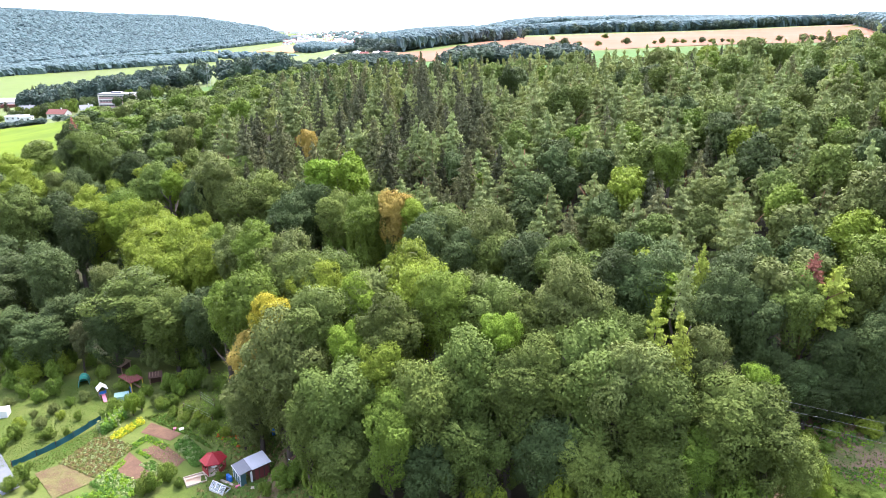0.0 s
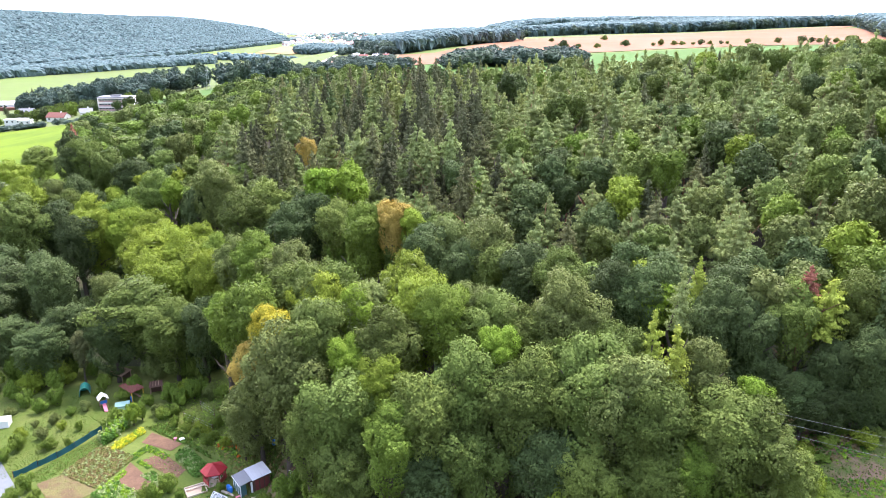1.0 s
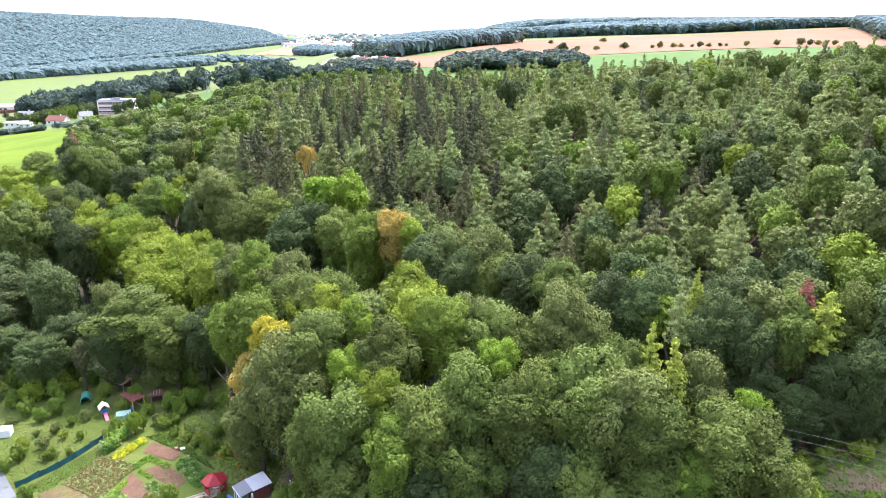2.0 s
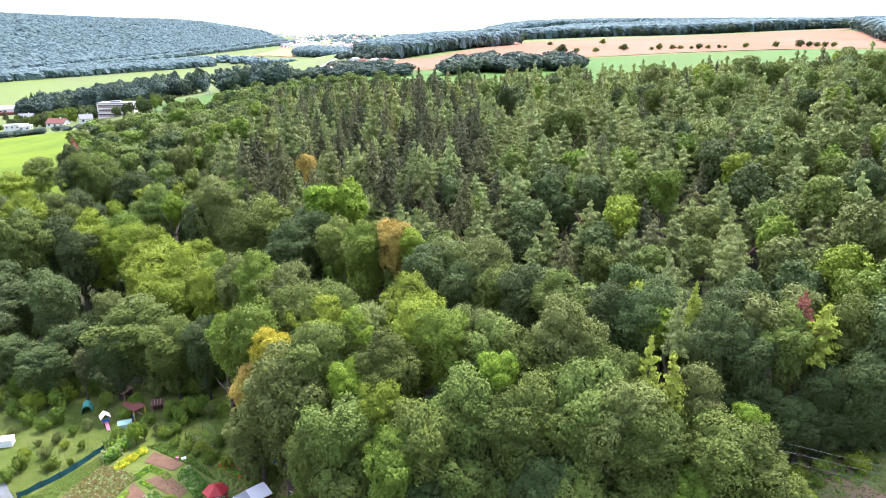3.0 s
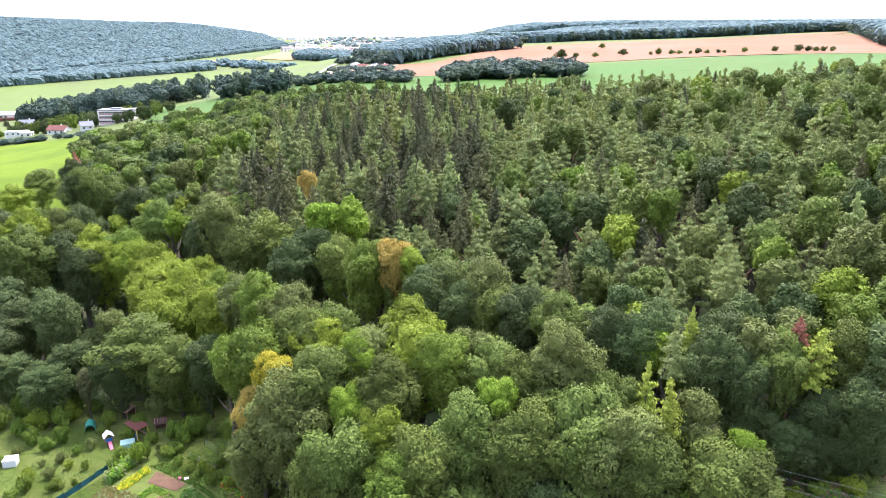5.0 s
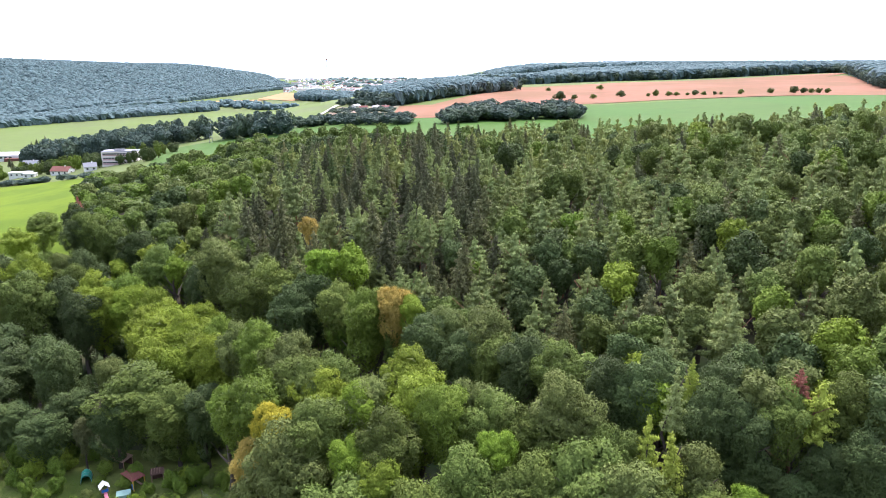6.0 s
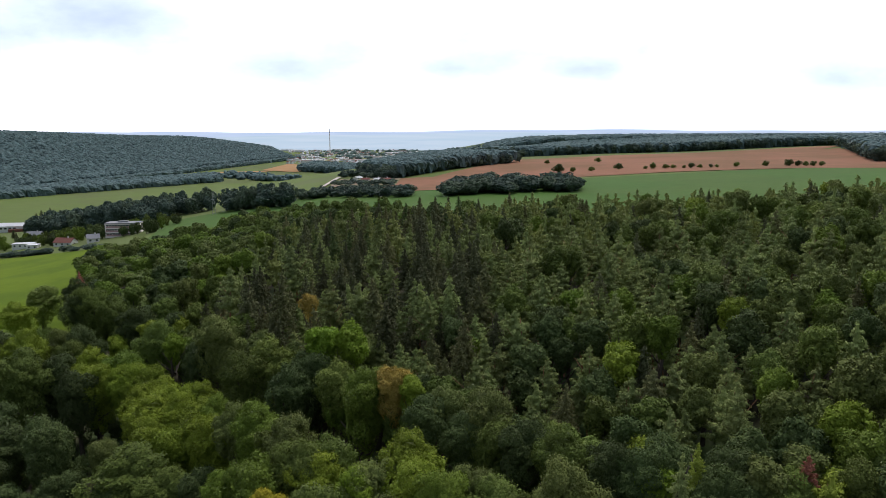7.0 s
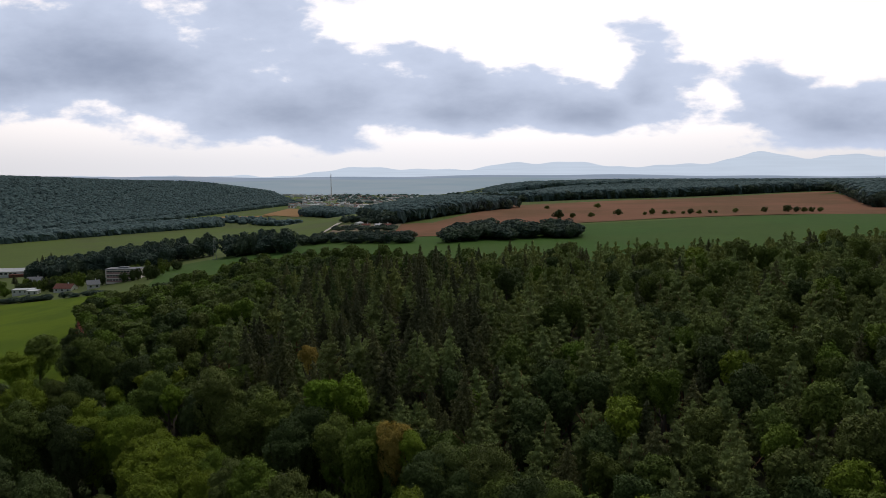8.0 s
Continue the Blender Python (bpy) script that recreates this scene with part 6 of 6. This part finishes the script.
def crate(name, x, y, turn, w, d, h, mat, label, cat):
    r = thing(name, x, y, turn, label, cat)
    body = part("body", box_bm(-w / 2, w / 2, -d / 2, d / 2, 0, h, 0.03), mat, r)
    part("rim", box_bm(-w / 2 - 0.03, w / 2 + 0.03, -d / 2 - 0.03, d / 2 + 0.03, h, h + 0.04), mat, body)


def tall_post(x, y, h):
    r = thing("plant_post", x, y, 0, "thin wooden post holding up garden wires", "post", "garden posts")
    vs, fs = tube([(0, 0, 0), (0.03, 0, h)], [0.05, 0.04], 6)
    part("shaft", solid_bm(vs, fs), DARKWOOD, r)
    part("cap", box_bm(-0.06, 0.08, -0.06, 0.06, h, h + 0.05), DARKWOOD, r)


garden_shed(-28.5, 89.3, 36)
gazebo(-34.7, 91.2)
sand_pit(-36.9, 89.0, 30)
cold_frame(-32.4, 86.4, -30)
net_fence()
polytunnel(-67.0, 117.0, 22)
playhouse(-61.8, 113.4, 35)
pergola(-57.6, 116.2, -38)
lean_to("shelter", -62.6, 122.6, -25, 3.4, 2.2, 1.9, WOOD, "low weathered shelter with a battened roof")
lean_to("shelter", -53.6, 117.4, 20, 2.0, 1.6, 1.9, DARKWOOD, "small dark open shelter under trees")
log_store(-21.2, 89.6, -38)
lean_to("tool_shed", -31.2, 103.4, -48, 6.5, 2.4, 2.2, FELT, "long dark tool shed under a tree")
part("roof_edge", box_bm(-3.4, 3.4, -1.46, -1.36, 2.2, 2.36), WHITE, bpy.data.objects["tool_shed"], "white roof edge")
barrel(-31.9, 88.7, BLUE, "blue plastic water barrel beside the shed")
barrel(-31.4, 88.2, BLUE, "blue plastic water barrel beside the shed")
barrel(-28.0, 100.5, BLUE, "blue plastic drum under a tree")
barrel(-27.6, 99.8, BLUE, "blue plastic drum under a tree")
barrel(-31.2, 89.9, WHITE, "white plastic water butt beside the shed")
crate("tarpaulin_stack", -58.0, 112.6, 20, 2.4, 1.8, 0.9, TARP, "stack under a pale teal cover", "stack")
crate("beehive_box", -76.6, 107.4, 12, 2.2, 1.8, 1.4, WHITE, "small white hut-like box at the hedge", "box")
crate("bucket", -43.6, 102.2, 30, 0.7, 0.5, 0.4, WHITE, "white tub on the bed's edge", "tub")
crate("tub", -44.8, 102.4, 0, 0.4, 0.4, 0.4, PINK, "small red tub on the bed's edge", "tub")
crate("plank_stack", -32.0, 88.0, -28, 3.0, 0.35, 0.18, PALEWOOD, "stack of pale planks on the grass", "planks")
crate("brick_heap", -22.5, 87.4, -20, 1.6, 0.8, 0.5, WOOD, "low heap of reddish boards", "heap")
crate("paving_slab", -27.6, 86.4, 10, 0.6, 0.5, 0.08, PALEWOOD, "pale paving slab beside the track", "slab")
crate("flower_box", -29.7, 86.9, 36, 1.2, 0.3, 0.3, PINK, "red flower box before the porch", "flower box")
for px, py in ((-44.9, 107.3), (-41.4, 105.2), (-38.6, 103.2), (-43.2, 111.0), (-39.8, 108.0)):
    tall_post(px, py, 2.2)
for (ax, ay), (bx, by) in (((-44.9, 107.3), (-41.4, 105.2)), ((-41.4, 105.2), (-38.6, 103.2)), ((-43.2, 111.0), (-39.8, 108.0))):
    for wz in (1.1, 1.6, 2.1):
        wv, wf = tube([(ax, ay, z_at(ax, ay) + wz), ((ax + bx) / 2, (ay + by) / 2, (z_at(ax, ay) + z_at(bx, by)) / 2 + wz - 0.05), (bx, by, z_at(bx, by) + wz)], [0.012] * 3, 4)
        tagged(new("trellis_wire", mesh_of("trellis_wire", wv, wf, (STEEL,), smooth=True)), "thin grey wire strung between garden posts", "wire", "garden wires")


# ---- power cables over the clearing ----
CABLE = material("cable_sheath", (0.20, 0.20, 0.20), rough=0.7, noise=0.1, scale=2)


def cable(a, b, sag, label):
    pts = [(a[0] + (b[0] - a[0]) * t, a[1] + (b[1] - a[1]) * t, a[2] + (b[2] - a[2]) * t - sag * 4 * t * (1 - t)) for t in [k / 16 for k in range(17)]]
    vs, fs = tube(pts, [0.014] * 17, 5)
    tagged(new("power_cable", mesh_of("power_cable", vs, fs, (CABLE,), smooth=True)), label, "cable", "power cables")


cable((35.1, 74.4, 24.2), (70.6, 58.0, 23.5), 0.15, "thin grey power cable over the clearing")
cable((36.6, 74.4, 22.7), (68.8, 58.0, 23.0), 0.15, "thin grey power cable over the clearing")
cable((37.1, 74.4, 21.4), (68.9, 58.0, 21.1), 0.15, "thin grey power cable over the clearing")

# ---- the village ----
PLASTER = material("pale_plaster", (0.84, 0.77, 0.73), rough=0.85, noise=0.2, scale=0.3)
PANE = material("dark_window_glass", (0.045, 0.05, 0.06), rough=0.2, spec=0.5, noise=0.1, scale=1)
BRICKRED = material("red_roof_tiles", (0.18, 0.075, 0.058), rough=0.85, noise=0.3, scale=0.6)
ROSE = material("rose_panels", (0.50, 0.32, 0.32), rough=0.8, noise=0.2, scale=0.4)


def block(name, x, y, turn, w, d, storeys, label, lift=0.0, storey=3.4):
    """A flat-roofed block with window bands on its south and east sides."""
    r = thing(name, x, y, turn, label, "building", lift=lift - 1.5)
    H = storeys * storey + 1.5
    wall = part("wall", box_bm(-w / 2, w / 2, -d / 2, d / 2, 0, H), PLASTER, r)
    part("roof", box_bm(-w / 2 - 0.3, w / 2 + 0.3, -d / 2 - 0.3, d / 2 + 0.3, H, H + 0.5), FELT, r, "flat grey roof with a raised edge")
    part("roof_hut", box_bm(-w / 6, w / 8, -2, 2, H + 0.5, H + 1.6), FELT, r)
    for s in range(storeys):
        z = 1.5 + s * storey
        part("spandrel", box_bm(-w / 2 + 1, w / 2 - 1, -d / 2 - 0.12, -d / 2, z + 0.1, z + 1.2), ROSE, r, "faded rose panels under the windows")
        n = int((w - 2) / 2.2)
        for k in range(n):
            x0 = -w / 2 + 1 + k * (w - 2) / n
            win = part("window", box_bm(x0 + 0.15, x0 + (w - 2) / n - 0.15, -d / 2 - 0.1, -d / 2 + 0.05, z + 1.3, z + 2.35), PANE, wall)
        for k in range(3):
            y0 = -d / 2 + 1.2 + k * (d - 2.4) / 3
            part("window", box_bm(w / 2 - 0.05, w / 2 + 0.1, y0 + 1.0, y0 + (d - 2.4) / 3 - 1.0, z + 0.6, z + 2.7), PANE, wall)
    return r


def house(x, y, turn, w, d, h, roof_h, roof_mat, label, name="house"):
    r = thing(name, x, y, turn, label, "house", "village houses", lift=-0.8)
    H = h + 0.8
    wall = part("wall", box_bm(-w / 2, w / 2, -d / 2, d / 2, 0, H), WHITE, r)
    if roof_h > 0.6:
        part("gable", solid_bm([(-w / 2, -d / 2, H), (-w / 2, d / 2, H), (-w / 2, 0, H + roof_h), (w / 2, -d / 2, H), (w / 2, d / 2, H), (w / 2, 0, H + roof_h)], [(0, 1, 2), (3, 5, 4), (0, 3, 4, 1), (0, 2, 5, 3), (1, 4, 5, 2)]), WHITE, r)
        for s in (-1, 1):
            part("roof", solid_bm([(-w / 2 - 0.5, s * (d / 2 + 0.5), H - 0.3), (w / 2 + 0.5, s * (d / 2 + 0.5), H - 0.3), (w / 2 + 0.5, 0, H + roof_h + 0.12), (-w / 2 - 0.5, 0, H + roof_h + 0.12), (-w / 2 - 0.5, s * (d / 2 + 0.5), H - 0.1), (w / 2 + 0.5, s * (d / 2 + 0.5), H - 0.1), (w / 2 + 0.5, 0, H + roof_h + 0.35), (-w / 2 - 0.5, 0, H + roof_h + 0.35)],
                                  [(0, 1, 2, 3), (7, 6, 5, 4), (0, 4, 5, 1), (1, 5, 6, 2), (3, 7, 4, 0)]), roof_mat, r)
        part("chimney", box_bm(w * 0.15, w * 0.15 + 0.8, -0.4, 0.4, H + roof_h * 0.5, H + roof_h + 1.3), WHITE, r)
    else:
        part("roof", box_bm(-w / 2 - 0.3, w / 2 + 0.3, -d / 2 - 0.3, d / 2 + 0.3, H, H + roof_h), roof_mat, r)
    for k in range(max(2, int(w / 4))):
        x0 = -w / 2 + (k + 0.5) * w / max(2, int(w / 4))
        part("window", box_bm(x0 - 0.7, x0 + 0.7, -d / 2 - 0.06, -d / 2 + 0.05, H - 2.2, H - 0.8), PANE, wall)
    part("window", box_bm(w / 2 - 0.05, w / 2 + 0.06, -0.8, 0.8, H - 2.2, H - 0.8), PANE, wall)


block("school_block", -262, 580, 4, 27, 13, 3, "three-storey pale block with rose window bands")
r = thing("factory_hall", -508, 830, 8, "long white hall with a low gable roof", "building", lift=-2)
part("wall", box_bm(-24, 20, -10, 10, 0, 9), WHITE, r)
part("roof", solid_bm([(-25, -10.5, 9), (21, -10.5, 9), (21, 10.5, 9), (-25, 10.5, 9), (-25, 0, 12), (21, 0, 12)], [(0, 1, 5, 4), (3, 4, 5, 2), (0, 4, 3), (1, 2, 5), (0, 3, 2, 1)]), SHEET, r, "pale grey sheet roof")
part("annexe", box_bm(2, 28, -16, -10.02, 0, 6), BRICKRED, r, "brick-red low annexe")
for k in range(6):
    part("window", box_bm(-20 + 5 * k, -17 + 5 * k, -10.1, -9.9, 5.5, 7.5), PANE, r)
house(-368, 616, 12, 17, 9, 4.5, 0.4, SHEET, "low white flat-roofed house")
house(-352, 602, 12, 9, 8, 3.2, 0.4, SHEET, "low white flat-roofed house annexe")
house(-312, 580, -6, 15, 10, 3.0, 3.0, BRICKRED, "white house with a broad red tiled roof")
house(-279, 560, 30, 9, 8, 3.6, 2.8, FELT, "small white gabled house")
house(-418, 720, 10, 14, 9, 4, 3, FELT, "grey-roofed house among trees")
village_dice = random.Random(8)
for k in range(80):
    vx = village_dice.uniform(-420, -225)
    vy = 690 + 0.42 * (vx + 250) * -0.35 + village_dice.uniform(-95, -20) - 0.22 * (vx + 420)
    if any(abs(vx - a) < 15 and -6 > vy - b > -24 or (vx - a) ** 2 + (vy - b) ** 2 < 130 for a, b in ((-262, 580), (-368, 616), (-312, 580), (-279, 560), (-352, 602), (-292, 567))):
        continue
    tree(vx, vy, z_at(vx, vy) + village_dice.uniform(6, 13), village_dice.uniform(3.0, 5.0), "bush", village_dice.choice(("dark", "oak", "dark", "fresh")), "among the village houses", "village trees")
for vx, vy, vh in ((-487, 845, 19), (-479, 842, 22), (-470, 846, 24), (-466, 840, 20), (-400, 655, 17), (-395, 650, 13), (-250, 566, 10), (-243, 560, 11), (-256, 564, 9), (-278, 574, 9)):
    tree(vx, vy, z_at(vx, vy) + vh, vh * 0.2 if vh > 12 else 3.4, "spruce" if vh > 12 else "bush", "spruce" if vh > 12 else "dark", "beside the village buildings", "village trees")
far_wood("meadow_hedge", [(-240, 492), (-228, 480), (-420, 590), (-425, 598)], 60, 4.5, 2.6, FAR, "hedge along the lime-green meadow", 31)

# ---- the town in the valley ----
town = np.random.RandomState(17)
TV, TF, TM = [], [], []
for k in range(420):
    ty = town.uniform(2450, 3800)
    tx = town.uniform(-0.225, -0.06 + 0.03 * (ty > 3000)) * ty
    if town.rand() < 0.25:
        ty, tx = town.uniform(2350, 2600), town.uniform(-330, 60)
    w, d, h, ph = town.uniform(7, 14), town.uniform(7, 11), town.uniform(3.5, 8), town.uniform(1, 4)
    if town.rand() < 0.08:
        w, d, h, ph = town.uniform(30, 80), 18, 9, 0.6
    a = town.uniform(-0.6, 0.6)
    z = z_at(tx, ty) - 0.5
    b = len(TV)
    for dx, dy, dz in ((-w, -d, 0), (w, -d, 0), (w, d, 0), (-w, d, 0), (-w, -d, h), (w, -d, h), (w, d, h), (-w, d, h), (-w, 0, h + ph), (w, 0, h + ph)):
        dx, dy = dx / 2, dy / 2
        TV.append((tx + dx * math.cos(a) - dy * math.sin(a), ty + dx * math.sin(a) + dy * math.cos(a), z + dz))
    TF += [tuple(b + i for i in f) for f in ((0, 1, 5, 4), (1, 2, 6, 9, 5), (2, 3, 7, 6), (3, 0, 4, 8, 7), (4, 5, 9, 8), (7, 8, 9, 6))]
    roof = 1 if town.rand() < 0.55 else 2
    TM += [0, 0, 0, 0, roof, roof]
tme = mesh_of("town_houses", TV, TF, (WHITE, BRICKRED, SHEET))
tme.polygons.foreach_set("material_index", TM)
tagged(new("town_houses", tme), "far pale town houses with red and grey roofs", "town", kind="stuff")
r = thing("chimney_tower", -500, 3200, 0, "tall thin chimney over the town", "chimney")
vs, fs = tube([(0, 0, 0), (0, 0, 60), (0, 0, 118)], [2.4, 1.8, 1.3], 10)
part("shaft", solid_bm(vs, fs), PLASTER, r)
vs, fs = tube([(0, 0, 100), (0, 0, 108)], [1.7, 1.7], 10)
part("collar", solid_bm(vs, fs), BRICKRED, r)
r = thing("power_pylon", -207, 640, 20, "grey lattice power pylon at the field's edge", "pylon")
for a in (-1, 1):
    for b in (-1, 1):
        vs, fs = tube([(1.6 * a, 1.6 * b, -0.5), (0.35 * a, 0.35 * b, 20)], [0.16, 0.12], 4)
        part("leg", solid_bm(vs, fs), STEEL, r)
for z in (14, 17, 20):
    part("cross_arm", box_bm(-3.2 + 0.1 * z, 3.2 - 0.1 * z, -0.12, 0.12, z - 0.15, z + 0.15), STEEL, r)
for k in range(5):
    w = 1.6 - 0.26 * k
    part("brace", box_bm(-w, w, -w, -w + 0.14, 3 * k + 1, 3 * k + 1.2), STEEL, r)
# yard sheds beyond the hedge
for k, (sx, sy, sw) in enumerate(((-86, 800, 9), (-70, 775, 7), (-60, 760, 11), (-100, 850, 8))):
    house(sx, sy, 10 + 12 * k, sw, 7, 3.0, 1.2, SHEET if k % 2 else BRICKRED, "low farm shed in the bare yard", "farm_shed")
